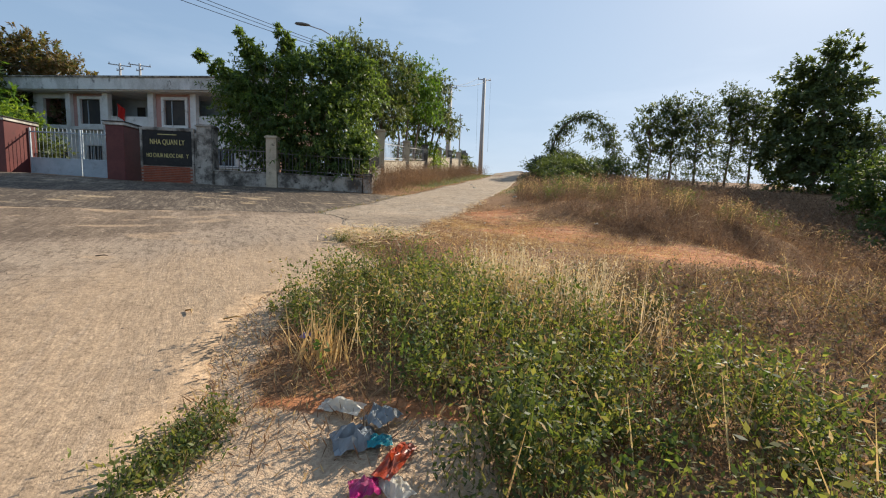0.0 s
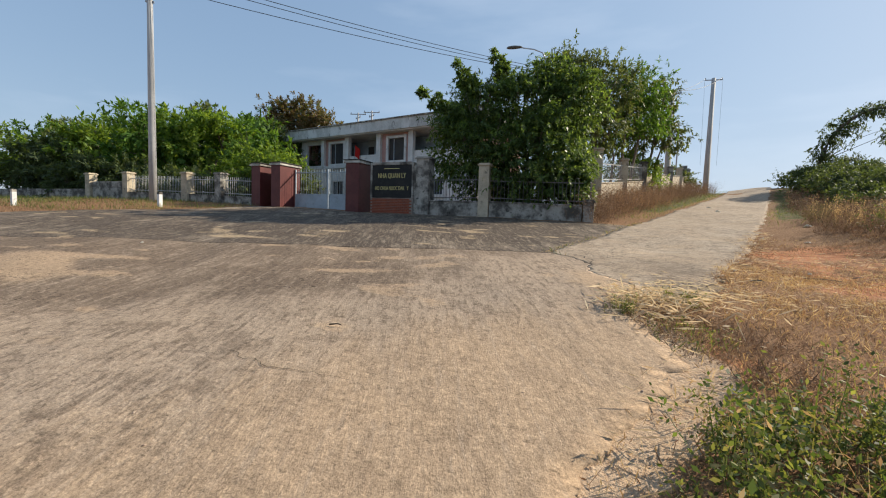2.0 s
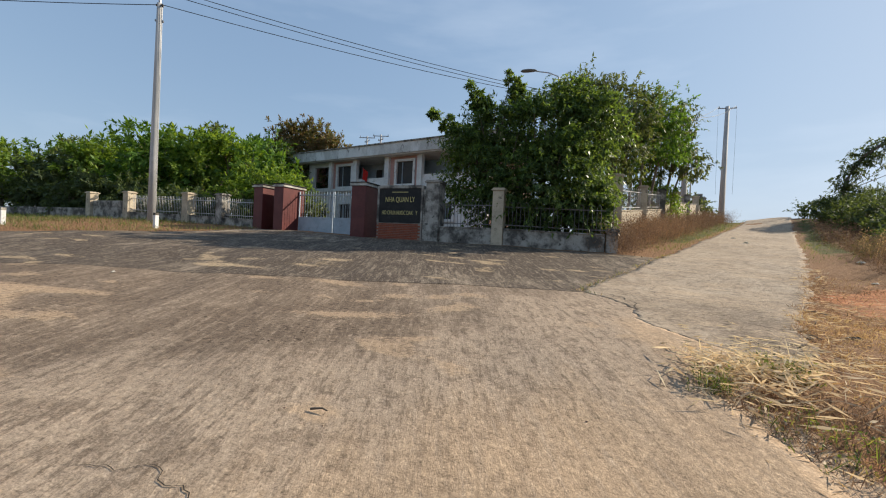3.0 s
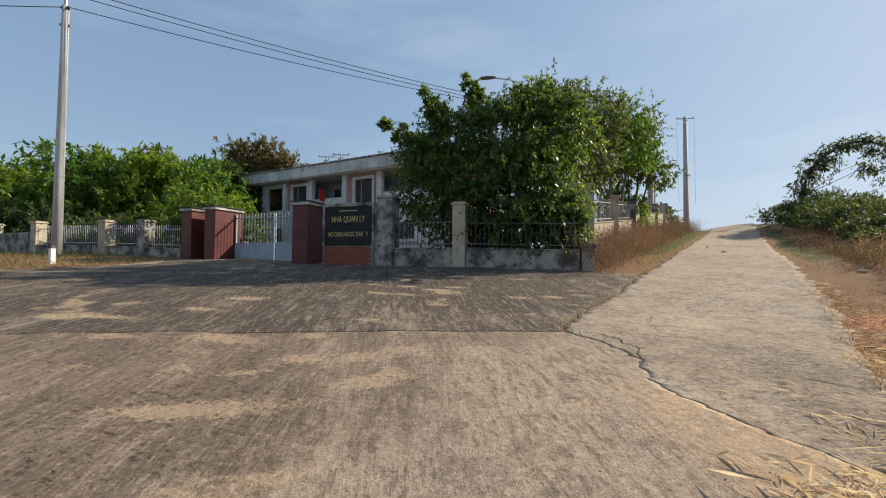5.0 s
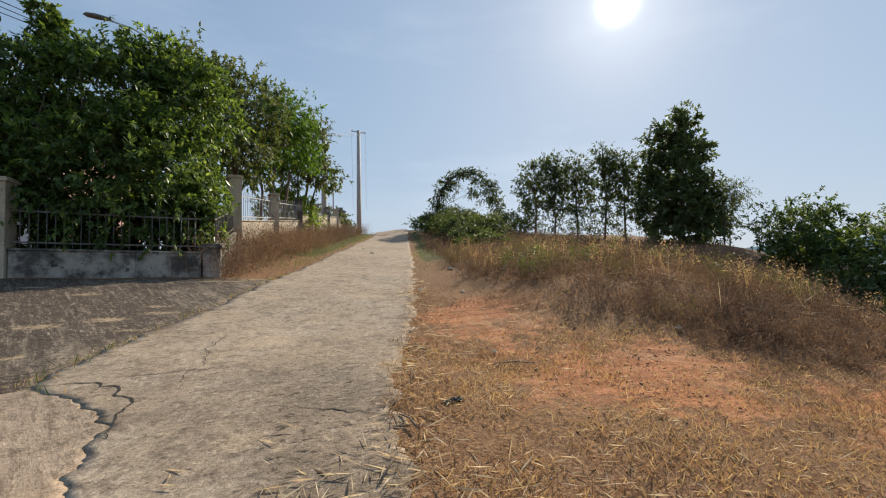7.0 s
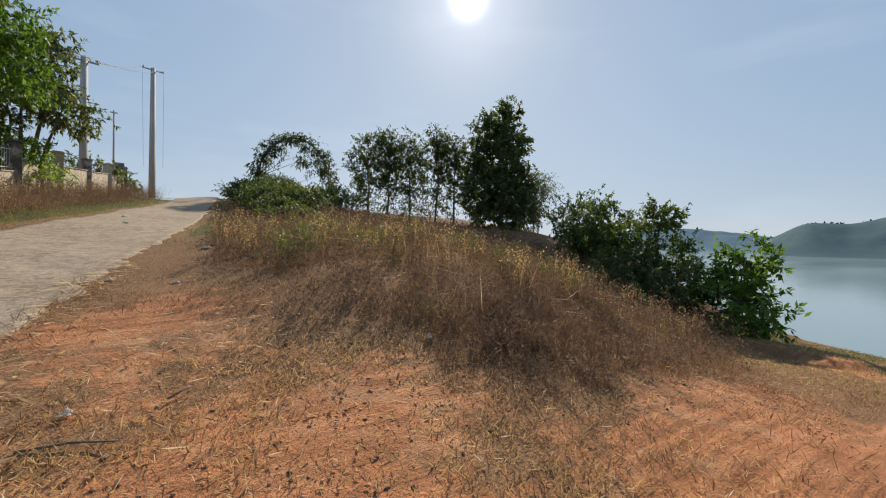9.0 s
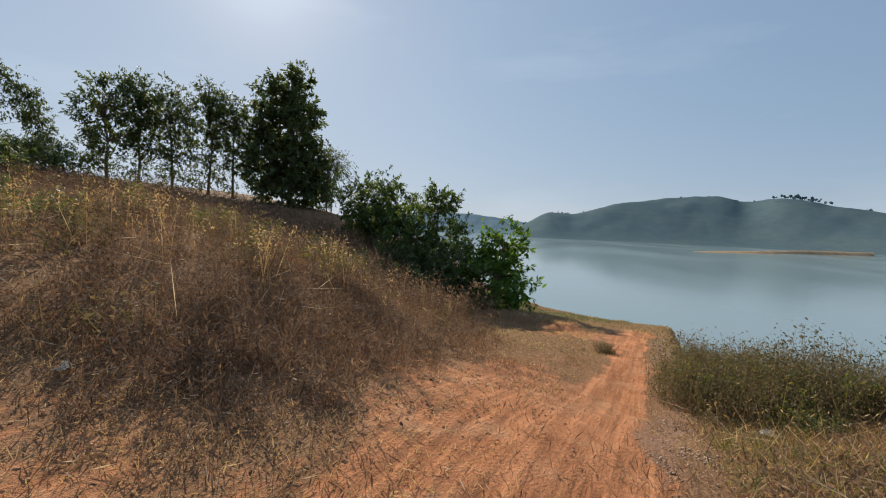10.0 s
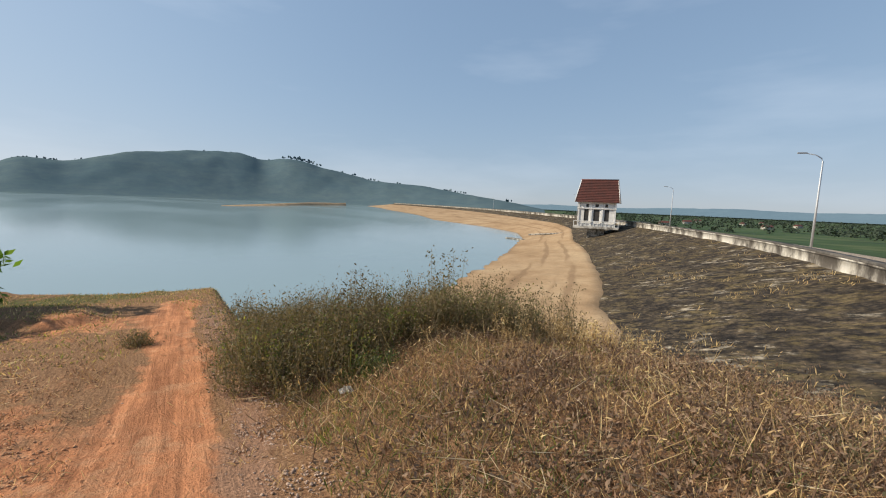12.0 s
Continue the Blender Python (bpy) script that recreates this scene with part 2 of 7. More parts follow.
def stone_slope():
    """Dark stone facing with pale mortar streaks along the slope and dry yellow growth."""
    m, nt, b = base_material("dark_stone_slope", 0.95, 0, 0.15)
    v = place(nt)
    turn = nt.nodes.new("ShaderNodeMapping")
    turn.vector_type = "TEXTURE"
    turn.inputs["Rotation"].default_value = (0, 0, radians(-8))
    turn.inputs["Scale"].default_value = (1.15, 0.6, 0.6)
    nt.links.new(v, turn.inputs["Vector"])
    along = turn.outputs["Vector"]
    cells = nt.nodes.new("ShaderNodeTexVoronoi")
    cells.inputs["Scale"].default_value = 3.2
    nt.links.new(v, cells.inputs["Vector"])
    c = ramp(nt, noise_node(nt, 1.6, 7, 0.75, v), [(0.36, (0.014, 0.012, 0.011)), (0.5, (0.046, 0.037, 0.029)), (0.66, (0.15, 0.112, 0.07))])
    growth = calc(nt, "MULTIPLY", step(nt, noise_node(nt, 0.22, 3, 0.6, along), 0.36, 0.54), step(nt, noise_node(nt, 0.9, 9, 0.8, along), 0.48, 0.58))
    c = blend(nt, calc(nt, "MULTIPLY", growth, 0.55), c, (0.22, 0.165, 0.075))
    streak = calc(nt, "MULTIPLY", step(nt, noise_node(nt, 0.3, 2, 0.5, v), 0.46, 0.6), step(nt, noise_node(nt, 0.8, 8, 0.78, along), 0.54, 0.6))
    c = blend(nt, calc(nt, "MULTIPLY", streak, 0.85), c, (0.42, 0.36, 0.27))
    c = blend(nt, 0.6, c, ramp(nt, cells.outputs["Distance"], [(0.0, (0.7, 0.7, 0.7)), (0.6, (0.3, 0.3, 0.3))]), "OVERLAY")
    nt.links.new(c, b.inputs["Base Color"])
    bump(nt, b, calc(nt, "SUBTRACT", noise_node(nt, 5, 6, 0.7, v), cells.outputs["Distance"]), 0.9, 0.12)
    return m


def water_material():
    m, nt, b = base_material("lake_water", 0.12, 0, 0.5)
    b.inputs["Base Color"].default_value = (0.23, 0.305, 0.305, 1)
    v = place(nt, (1, 1.6, 1))
    h = calc(nt, "ADD", noise_node(nt, 1.4, 4, 0.6, v), calc(nt, "MULTIPLY", noise_node(nt, 0.2, 3, 0.5, v), 1.2))
    bump(nt, b, h, 0.035, 0.2)
    rgh = ramp(nt, noise_node(nt, 0.006, 3, 0.5, place(nt, (1, 3, 1))), [(0.35, (0.08, 0.08, 0.08)), (0.68, (0.16, 0.16, 0.16))])
    nt.links.new(rgh, b.inputs["Roughness"])
    return m


def sand_material():
    """Dry sand with wheel tracks along the bank and a wet rim at the water."""
    m, nt, b = base_material("pale_sand", 0.95, 0, 0.1)
    v = place(nt)
    n1, n2, n3 = noise_node(nt, 0.12, 5, 0.6, v), noise_node(nt, 0.7, 6, 0.7, v), noise_node(nt, 6, 4, 0.7, v)
    c = ramp(nt, n1, [(0.35, (0.29, 0.19, 0.105)), (0.5, (0.36, 0.245, 0.14)), (0.68, (0.43, 0.31, 0.185))])
    c = blend(nt, 0.45, c, ramp(nt, n2, [(0.3, (0.34, 0.33, 0.32)), (0.7, (0.66, 0.66, 0.66))]), "OVERLAY")
    c = blend(nt, 0.3, c, ramp(nt, n3, [(0.3, (0.3, 0.3, 0.3)), (0.7, (0.7, 0.7, 0.7))]), "OVERLAY")
    rut = step(nt, calc(nt, "ADD", mask(nt, "track"), calc(nt, "MULTIPLY", calc(nt, "SUBTRACT", n2, 0.5), 0.9)), 0.35, 0.8)
    c = blend(nt, calc(nt, "MULTIPLY", rut, 0.55), c, (0.2, 0.125, 0.07))
    c = blend(nt, calc(nt, "MULTIPLY", step(nt, mask(nt, "wet"), 0.1, 0.9), 0.6), c, (0.17, 0.11, 0.065))
    nt.links.new(c, b.inputs["Base Color"])
    bump(nt, b, calc(nt, "ADD", n2, n3), 0.5, 0.08)
    return m


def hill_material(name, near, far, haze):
    """Wooded hill far off, with the blue of hazy air mixed into its colour."""
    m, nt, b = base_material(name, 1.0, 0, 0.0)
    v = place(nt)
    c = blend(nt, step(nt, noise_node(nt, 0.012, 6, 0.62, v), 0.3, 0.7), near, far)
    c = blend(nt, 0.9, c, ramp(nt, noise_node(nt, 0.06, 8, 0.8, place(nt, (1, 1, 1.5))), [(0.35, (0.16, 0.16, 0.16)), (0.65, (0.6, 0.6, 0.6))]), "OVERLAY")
    # aerial haze is painted: a share of blue-grey blended over the woods
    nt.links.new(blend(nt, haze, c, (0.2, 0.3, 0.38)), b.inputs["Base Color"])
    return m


MAT = {
    "ground": ground_material(),
    "court": concrete_material("stained_concrete", (0.38, 0.305, 0.225), (0.47, 0.35, 0.215), (0.085, 0.066, 0.052), (0.6, 2.4, 1), 0.5, 0.55),
    "road": concrete_material("road_concrete", (0.4, 0.325, 0.245), (0.44, 0.335, 0.23), (0.155, 0.118, 0.087), (1.3, 1.0, 1), 0.12, 0.6),
    "apron": concrete_material("dusty_concrete", (0.375, 0.287, 0.207), (0.43, 0.305, 0.195), (0.16, 0.117, 0.083), (0.6, 2.6, 1), 0.5, 0.4),
    "water": water_material(),
    "hill": hill_material("wooded_hill_haze_tint", (0.03, 0.048, 0.024), (0.06, 0.072, 0.036), 0.36),
    # paler, bluer version: stronger distance haze put into the base colour
    "hill_far": hill_material("distant_hill_haze_tint", (0.06, 0.09, 0.08), (0.1, 0.13, 0.12), 0.6),
    "sand": sand_material(),
    "riprap": stone_slope(),
    "old_wall": worn("mouldy_render", (0.36, 0.335, 0.29), (0.085, 0.077, 0.066), (0.03, 0.028, 0.025), 1.9, 0.95, 0.9, 0.5),
    "parapet": worn("flaking_whitewash", (0.5, 0.48, 0.43), (0.16, 0.145, 0.125), (0.06, 0.055, 0.05), 0.8, 0.95, 0.8, 0.4),
    "dam_wall": worn("blackened_whitewash", (0.6, 0.57, 0.5), (0.1, 0.088, 0.075), (0.045, 0.04, 0.036), 0.42, 0.95, 0.9, 0.4, stretch=(1, 1, 0.6)),
    "black_wall": worn("blackened_concrete", (0.1, 0.09, 0.077), (0.05, 0.045, 0.04), (0.2, 0.185, 0.16), 1.2, 0.95, 0.4, 0.4),
    "maroon": worn("maroon_tile", (0.085, 0.02, 0.019), (0.11, 0.028, 0.025), (0.05, 0.018, 0.016), 1.5, 0.45, 0.4, 0.1),
    "cream": worn("cream_render", (0.48, 0.41, 0.3), (0.36, 0.3, 0.22), (0.09, 0.08, 0.065), 1.5, 0.9, 0.75),
    "pink": worn("faded_pink_paint", (0.45, 0.27, 0.24), (0.4, 0.23, 0.2), (0.25, 0.15, 0.12), 0.6, 0.85, 0.35, 0.1),
    "white": worn("weathered_white_paint", (0.68, 0.67, 0.64), (0.55, 0.54, 0.51), (0.22, 0.21, 0.2), 0.8, 0.8, 0.5, 0.1),
    "grey_paint": worn("grey_blue_paint", (0.36, 0.42, 0.46), (0.3, 0.36, 0.4), (0.2, 0.2, 0.19), 1.6, 0.6, 0.4, 0.1),
    "dark": worn("dark_interior", (0.03, 0.03, 0.032), (0.05, 0.045, 0.04), (0.02, 0.02, 0.02), 1.0, 0.6, 0.2, 0.1),
    "black_stone": worn("black_sign_panel", (0.01, 0.011, 0.011), (0.018, 0.018, 0.017), (0.07, 0.07, 0.062), 2.2, 0.6, 0.3, 0.05),
    "brick": worn("red_brick", (0.3, 0.085, 0.045), (0.22, 0.07, 0.042), (0.1, 0.055, 0.042), 5, 0.9, 0.5, 0.4),
    "mortar": worn("mortar", (0.3, 0.26, 0.22), (0.22, 0.19, 0.16), (0.1, 0.09, 0.08), 4, 0.95),
    "gold": worn("dull_gold_letter", (0.62, 0.52, 0.2), (0.5, 0.42, 0.18), (0.3, 0.27, 0.15), 6, 0.5, 0.4),
    "concrete_pole": worn("grey_concrete_pole", (0.42, 0.415, 0.4), (0.34, 0.335, 0.325), (0.25, 0.23, 0.2), 1.0, 0.9, 0.4, 0.2, stretch=(3, 3, 0.6)),
    "steel": worn("dull_steel", (0.32, 0.32, 0.32), (0.25, 0.25, 0.25), (0.2, 0.14, 0.1), 3, 0.5, 0.3, 0.1, 0.5),
    "galvanised": worn("galvanised_steel", (0.55, 0.56, 0.57), (0.48, 0.49, 0.5), (0.35, 0.35, 0.34), 3, 0.45, 0.2, 0.1, 0.6),
    "rail": worn("rusty_rail_paint", (0.16, 0.155, 0.15), (0.12, 0.11, 0.1), (0.14, 0.07, 0.045), 5, 0.75, 0.5, 0.1),
    "rail_pale": worn("pale_rail_paint", (0.5, 0.5, 0.48), (0.38, 0.37, 0.35), (0.2, 0.12, 0.08), 5, 0.7, 0.5, 0.1),
    "cable": worn("black_cable", (0.02, 0.02, 0.022), (0.03, 0.03, 0.03), (0.02, 0.02, 0.02), 3, 0.6, 0.1),
    "roof_tile": worn("dark_red_roof_tile", (0.11, 0.038, 0.03), (0.08, 0.033, 0.027), (0.04, 0.03, 0.027), 1.0, 0.8, 0.6, 0.3),
    "bark": worn("grey_brown_bark", (0.13, 0.1, 0.075), (0.2, 0.16, 0.12), (0.05, 0.04, 0.03), 4, 0.95, 0.5, 0.7, stretch=(2, 2, 0.4)),
    "stained_white": worn("stained_white_render", (0.62, 0.62, 0.6), (0.42, 0.42, 0.4), (0.09, 0.088, 0.08), 0.7, 0.95, 0.75, 0.3, stretch=(1, 1, 0.5)),
    "clod": worn("red_clod", (0.5, 0.28, 0.15), (0.36, 0.19, 0.1), (0.22, 0.12, 0.07), 9, 0.95, 0.5, 0.4),
    "crack": worn("crack_shadow", (0.05, 0.04, 0.03), (0.03, 0.025, 0.02), (0.02, 0.018, 0.015), 6, 1.0),
    "leaf_far": foliage("distant_foliage", [(0.03, 0.045, 0.032), (0.045, 0.062, 0.044)], 0.15, 0.9),
    "leaf_mid": foliage("bush_leaf", [(0.05, 0.085, 0.03), (0.085, 0.13, 0.042), (0.13, 0.18, 0.06)], 0.42),
    "clod_dark": worn("dark_earth_clod", (0.15, 0.085, 0.055), (0.1, 0.06, 0.042), (0.055, 0.038, 0.03), 12, 0.95, 0.5, 0.5),
    "stone": worn("pale_rubble", (0.36, 0.28, 0.22), (0.26, 0.17, 0.12), (0.14, 0.1, 0.08), 9, 0.95, 0.5, 0.5),
    "pebble": worn("gravel_stone", (0.46, 0.33, 0.245), (0.3, 0.2, 0.14), (0.17, 0.11, 0.08), 9, 0.95, 0.5, 0.5),
    "plastic_white": foliage("dirty_white_plastic", [(0.8, 0.78, 0.73), (0.82, 0.8, 0.76)], 0.4, 0.4, (1.0, 0.97, 0.9)),
    "leaf_fresh": foliage("fresh_green_leaf", [(0.05, 0.11, 0.02), (0.08, 0.16, 0.03), (0.13, 0.23, 0.045), (0.07, 0.13, 0.03)], 0.45),
    "leaf_gloss": foliage("glossy_tree_leaf", [(0.04, 0.07, 0.03), (0.07, 0.12, 0.042), (0.15, 0.215, 0.07), (0.055, 0.095, 0.035), (0.1, 0.165, 0.05), (0.21, 0.28, 0.1)], 0.52, 0.4),
    "leaf_dark": foliage("dark_green_leaf", [(0.055, 0.08, 0.038), (0.08, 0.112, 0.05), (0.12, 0.155, 0.068)], 0.42),
    "leaf_grey": foliage("grey_green_leaf", [(0.07, 0.1, 0.04), (0.11, 0.145, 0.06), (0.15, 0.17, 0.08)], 0.4),
    "leaf_yellow": foliage("yellow_green_leaf", [(0.09, 0.16, 0.03), (0.15, 0.23, 0.045), (0.22, 0.3, 0.06)], 0.5),
    "leaf_brown": foliage("brown_green_leaf", [(0.07, 0.1, 0.035), (0.16, 0.11, 0.06), (0.2, 0.14, 0.085), (0.09, 0.12, 0.04)], 0.35),
    "weed_green": foliage("weed_leaf", [(0.045, 0.068, 0.026), (0.075, 0.11, 0.038), (0.12, 0.155, 0.052), (0.23, 0.245, 0.095), (0.18, 0.145, 0.075)], 0.45),
    "weed_red": foliage("rusty_dead_grass", [(0.21, 0.11, 0.062), (0.31, 0.185, 0.105), (0.4, 0.27, 0.165), (0.15, 0.09, 0.055)], 0.3, 0.9, (1.1, 1.0, 0.85)),
    "weed_dry": foliage("dead_weed", [(0.115, 0.068, 0.046), (0.2, 0.125, 0.083), (0.31, 0.215, 0.145), (0.065, 0.044, 0.03)], 0.25, 0.9, (1.1, 1.0, 0.85)),
    "straw": foliage("dry_straw", [(0.4, 0.27, 0.125), (0.54, 0.39, 0.185), (0.68, 0.52, 0.28), (0.42, 0.27, 0.135)], 0.35, 0.8, (1.15, 1.0, 0.8)),
    "straw_pale": foliage("bleached_straw", [(0.6, 0.49, 0.33), (0.74, 0.63, 0.46), (0.48, 0.36, 0.23), (0.68, 0.57, 0.4)], 0.45, 0.8, (1.1, 1.0, 0.85)),
    "weed_shore": foliage("dusky_weed", [(0.1, 0.09, 0.048), (0.155, 0.128, 0.072), (0.23, 0.17, 0.11), (0.12, 0.118, 0.052)], 0.35, 0.8, (1.2, 1.1, 0.7)),
}

# ---- mesh helpers ----


def quick_mesh(name, verts, quads, material, smooth=False):
    """A mesh of quads (or triangles) straight from arrays."""
    verts, quads = np.asarray(verts, np.float32), np.asarray(quads, np.int32)
    k = quads.shape[1]
    me = bpy.data.meshes.new(name)
    me.vertices.add(len(verts))
    me.vertices.foreach_set("co", verts.ravel())
    me.loops.add(quads.size)
    me.loops.foreach_set("vertex_index", quads.ravel())
    me.polygons.add(len(quads))
    me.polygons.foreach_set("loop_start", np.arange(0, quads.size, k, dtype=np.int32))
    if smooth:
        me.polygons.foreach_set("use_smooth", np.ones(len(quads), bool))
    me.materials.append(material)
    me.update(calc_edges=True)
    return me


def set_mask(me, name, values):
    a = me.attributes.new(name, "FLOAT", "POINT")
    a.data.foreach_set("value", np.asarray(values, np.float32))


def part(name, bm, material, parent, label=""):
    if isinstance(bm, bpy.types.Mesh):
        me = bm
    else:
        me = bpy.data.meshes.new(name)
        bm.to_mesh(me)
        bm.free()
        me.materials.append(material)
    ob = new(name, me)
    ob.parent = parent
    if label:
        ob["label"] = label
    return ob


def thing(name, at, label, category, group="", turn=0.0):
    e = new(name)
    e.empty_display_size = 0.2
    e.location, e.rotation_euler = at, (0, 0, radians(turn))
    return tagged(e, label, category, group)


def add_box(bm, x0, y0, z0, x1, y1, z1, bevel=0.0):
    made = bmesh.ops.create_cube(bm, size=1)["verts"]
    for v in made:
        v.co = Vector((x0 + (v.co.x + 0.5) * (x1 - x0), y0 + (v.co.y + 0.5) * (y1 - y0), z0 + (v.co.z + 0.5) * (z1 - z0)))
    if bevel:
        edges = list({e for v in made for e in v.link_edges})
        bmesh.ops.bevel(bm, geom=edges, offset=bevel, segments=2, profile=0.6, affect="EDGES")
    return bm


def box(x0, y0, z0, x1, y1, z1, bevel=0.0):
    return add_box(bmesh.new(), x0, y0, z0, x1, y1, z1, bevel)


def add_tube(bm, points, radii, sides=8):
    """A tube through points, with its own radius at each."""
    rings = []
    pts = [Vector(p) for p in points]
    for k, p in enumerate(pts):
        d = (pts[min(k + 1, len(pts) - 1)] - pts[max(k - 1, 0)]).normalized()
        a = d.cross(Vector((0, 0, 1)) if abs(d.z) < 0.9 else Vector((1, 0, 0))).normalized()
        b = d.cross(a)
        r = radii[k] if isinstance(radii, (list, tuple)) else radii
        rings.append([bm.verts.new(p + (a * math.cos(2 * math.pi * j / sides) + b * math.sin(2 * math.pi * j / sides)) * r) for j in range(sides)])
    for r0, r1 in zip(rings, rings[1:]):
        for j in range(sides):
            bm.faces.new((r0[j], r0[(j + 1) % sides], r1[(j + 1) % sides], r1[j])).smooth = True
    bm.faces.new(rings[0][::-1])
    bm.faces.new(rings[-1])
    return bm


def tube(points, radii, sides=8):
    return add_tube(bmesh.new(), points, radii, sides)


# ---- the lie of the land ----


def ss(a, b, v):
    t = np.clip((v - a) / (b - a), 0, 1)
    return t * t * (3 - 2 * t)


def bell(x, y, cx, cy, rx, ry, turn=0.0):
    c, s = math.cos(radians(turn)), math.sin(radians(turn))
    u, v = (x - cx) * c + (y - cy) * s, -(x - cx) * s + (y - cy) * c
    return np.exp(-((u / rx) ** 2 + (v / ry) ** 2))


def ripple(x, y, size, seed=0.0):
    """A cheap smooth noise, about -1 to 1."""
    a, b = x / size, y / size
    return (np.sin(1.7 * a + 2.3 * b + seed) + np.sin(2.9 * a - 1.3 * b + 1.7 * seed + 1) + np.sin(-1.1 * a + 3.1 * b + 2.2 * seed + 2) + 0.6 * np.sin(5.3 * a + 4.1 * b + seed * 3)) / 3.2


LAKE, PLAIN = -6.5, -13.0


def height(x, y):
    x, y = np.asarray(x, float), np.asarray(y, float)
    hill = np.where(y < 16, 0.088 * np.maximum(y, -6) - 0.544, 0.864 + 0.113 * (np.minimum(y, 56) - 16))
    yard = np.where(y < 16, 0.088 * np.maximum(y, -6) - 0.544, 0.864 + 0.075 * (np.minimum(y, 20) - 16) + 0.03 * np.clip(y - 20, 0, 60))
    west = ss(-4, -13, x - 0.29 * np.maximum(y - 20, 0))
    rise = hill * (1 - west) + yard * west
    rise = rise - 0.06 * np.maximum(y - 58, 0) * ss(56, 66, y)
    rise = np.maximum(rise, -3.0)
    z = rise - 0.031 * np.clip(x, -25, 24)
    z = z + 0.85 * bell(x, y, 10.6, 17.0, 4.0, 4.0) + 0.45 * bell(x, y, 10.0, 22.5, 3.5, 4.0) + 0.3 * bell(x, y, 6.9, 15.2, 1.8, 1.6)
    z = z + 0.9 * ss(9, 16, x) * ss(22, 34, y)
    side = 0.29 * (y - 21.2) + 1.45 - x      # metres west of the road's edge
    z = z + 0.3 * ss(0.3, 2.6, side) * ss(20.6, 25.5, y) * ss(9, 4, side)
    z = z + 0.2 * bell(x, y, 10.8, 5.0, 3.0, 1.9) + 0.15 * bell(x, y, 7.2, 5.8, 2.2, 2.0)
    lane = ss(8.4, 12.4, x) * 0.55 + 0.06 * np.clip(x - 12, 0, 14)
    z = z - lane * (1 - ss(1.9, 4.6, np.abs(y - 9.6 + 0.14 * (x - 10))))
    z = z - 0.2 * np.clip(x - 12.5, 0, 9) * ss(4, 11, 24 - y) * ss(7, 11.5, y)
    z = z - 0.06 * np.clip(x - 12, 0, 12) * ss(7.5, 5.0, y)
    z = z - 0.42 * np.clip(2.6 - y, 0, 40) * ss(3.0, 7.5, x)
    tread = np.interp(x, [7.5, 8.5, 10.5, 12, 14.8, 22, 26], [0.1, -0.08, -0.38, -0.66, -0.9, -1.65, -2.1])
    brow = y + 0.15 * np.clip(x - 12, 0, 13)      # the terrace edge swings out with the path
    z = np.where((brow > 6.5) & (y < 17) & (x > 7.5), np.maximum(z, tread - 0.06 - 0.5 * ss(7.6, 6.5, brow)), z)
    z = z - 0.25 * np.clip(x - 15.0, 0, 10) * ss(7.6, 6.2, brow)
    past = 0.83 * (x - 18.3) - 0.56 * (y - 9.1) + 0.25 * ripple(x, y, 0.9, 3.0)
    z = z + 0.24 * ss(0, 0.3, past) * ss(4.5, 1.5, past) * ss(8.9, 9.5, y) * ss(15, 12, y)
    shore = 25.5 + 0.55 * np.clip(y - 9, 0, 60) - 0.25 * np.clip(9 - y, 0, 30)
    z = z - 0.5 * np.clip(x - shore, 0, 60) * ss(0, 4, x - shore)
    z = z + 0.03 * ripple(x, y, 1.6) + 0.05 * ripple(x, y, 4.0, 2.0)
    low = np.where((y < -14) | (x > 25), PLAIN, -6.0)
    return np.maximum(z, low)


def hz(x, y):
    return float(height(x, y))

# ---- ground ----


def axis_steps(lo, fine_lo, fine_hi, hi, step_size):
    fine = list(np.arange(fine_lo, fine_hi + 1e-6, step_size))
    up, d = [], step_size
    while fine[-1] + sum(up) < hi:
        d *= 1.16
        up.append(d)
    down, d = [], step_size
    while fine[0] - sum(down) > lo:
        d *= 1.16
        down.append(d)
    return np.array(list(fine[0] - np.cumsum(down))[::-1] + fine + list(fine[-1] + np.cumsum(up)))


gx = axis_steps(-3500, -5, 26, 3500, 0.2)
gy = axis_steps(-3500, -3, 27, 3500, 0.2)
GX, GY = np.meshgrid(gx, gy)
GZ = height(GX, GY)
rough_ground = 0.025 * ripple(GX, GY, 0.33, 1.0) + 0.015 * ripple(GX, GY, 0.17, 4.0)


def road_left(y):
    return np.interp(y, [9.8, 10.3, 11.0, 11.8, 12.3, 12.85, 15.6, 21.2, 56, 76], [1.1, 0.6, 0.16, 0.1, -0.2, -0.85, -0.2, 1.45, 11.8, 17.6])


def road_right(y):
    return np.interp(y, [9.8, 10.6, 12.2, 14.6, 20.1, 24, 56, 76], [1.7, 2.0, 2.4, 3.3, 5.0, 6.25, 15.5, 21.4])


def apron_right(y):
    edge = np.interp(y, [-12, -3, 0, 2.9, 4.5, 5.6, 6.5, 7.3, 8.0, 8.6, 9.2, 9.6, 9.85], [3.0, 2.2, 1.3, 0.85, 0.45, 0.35, 0.8, 1.2, 0.9, 0.6, 0.7, 0.95, 1.06])
    return np.where(np.asarray(y) < 9.85, edge, road_left(y) - 0.004 - 0.006 * ripple(y, y, 0.35, 2.0))


GZ = GZ + rough_ground * ss(-0.3, 0.5, GX - apron_right(np.minimum(GY, 9.84))) * (np.abs(GX - 10) < 20) * (np.abs(GY - 10) < 20)

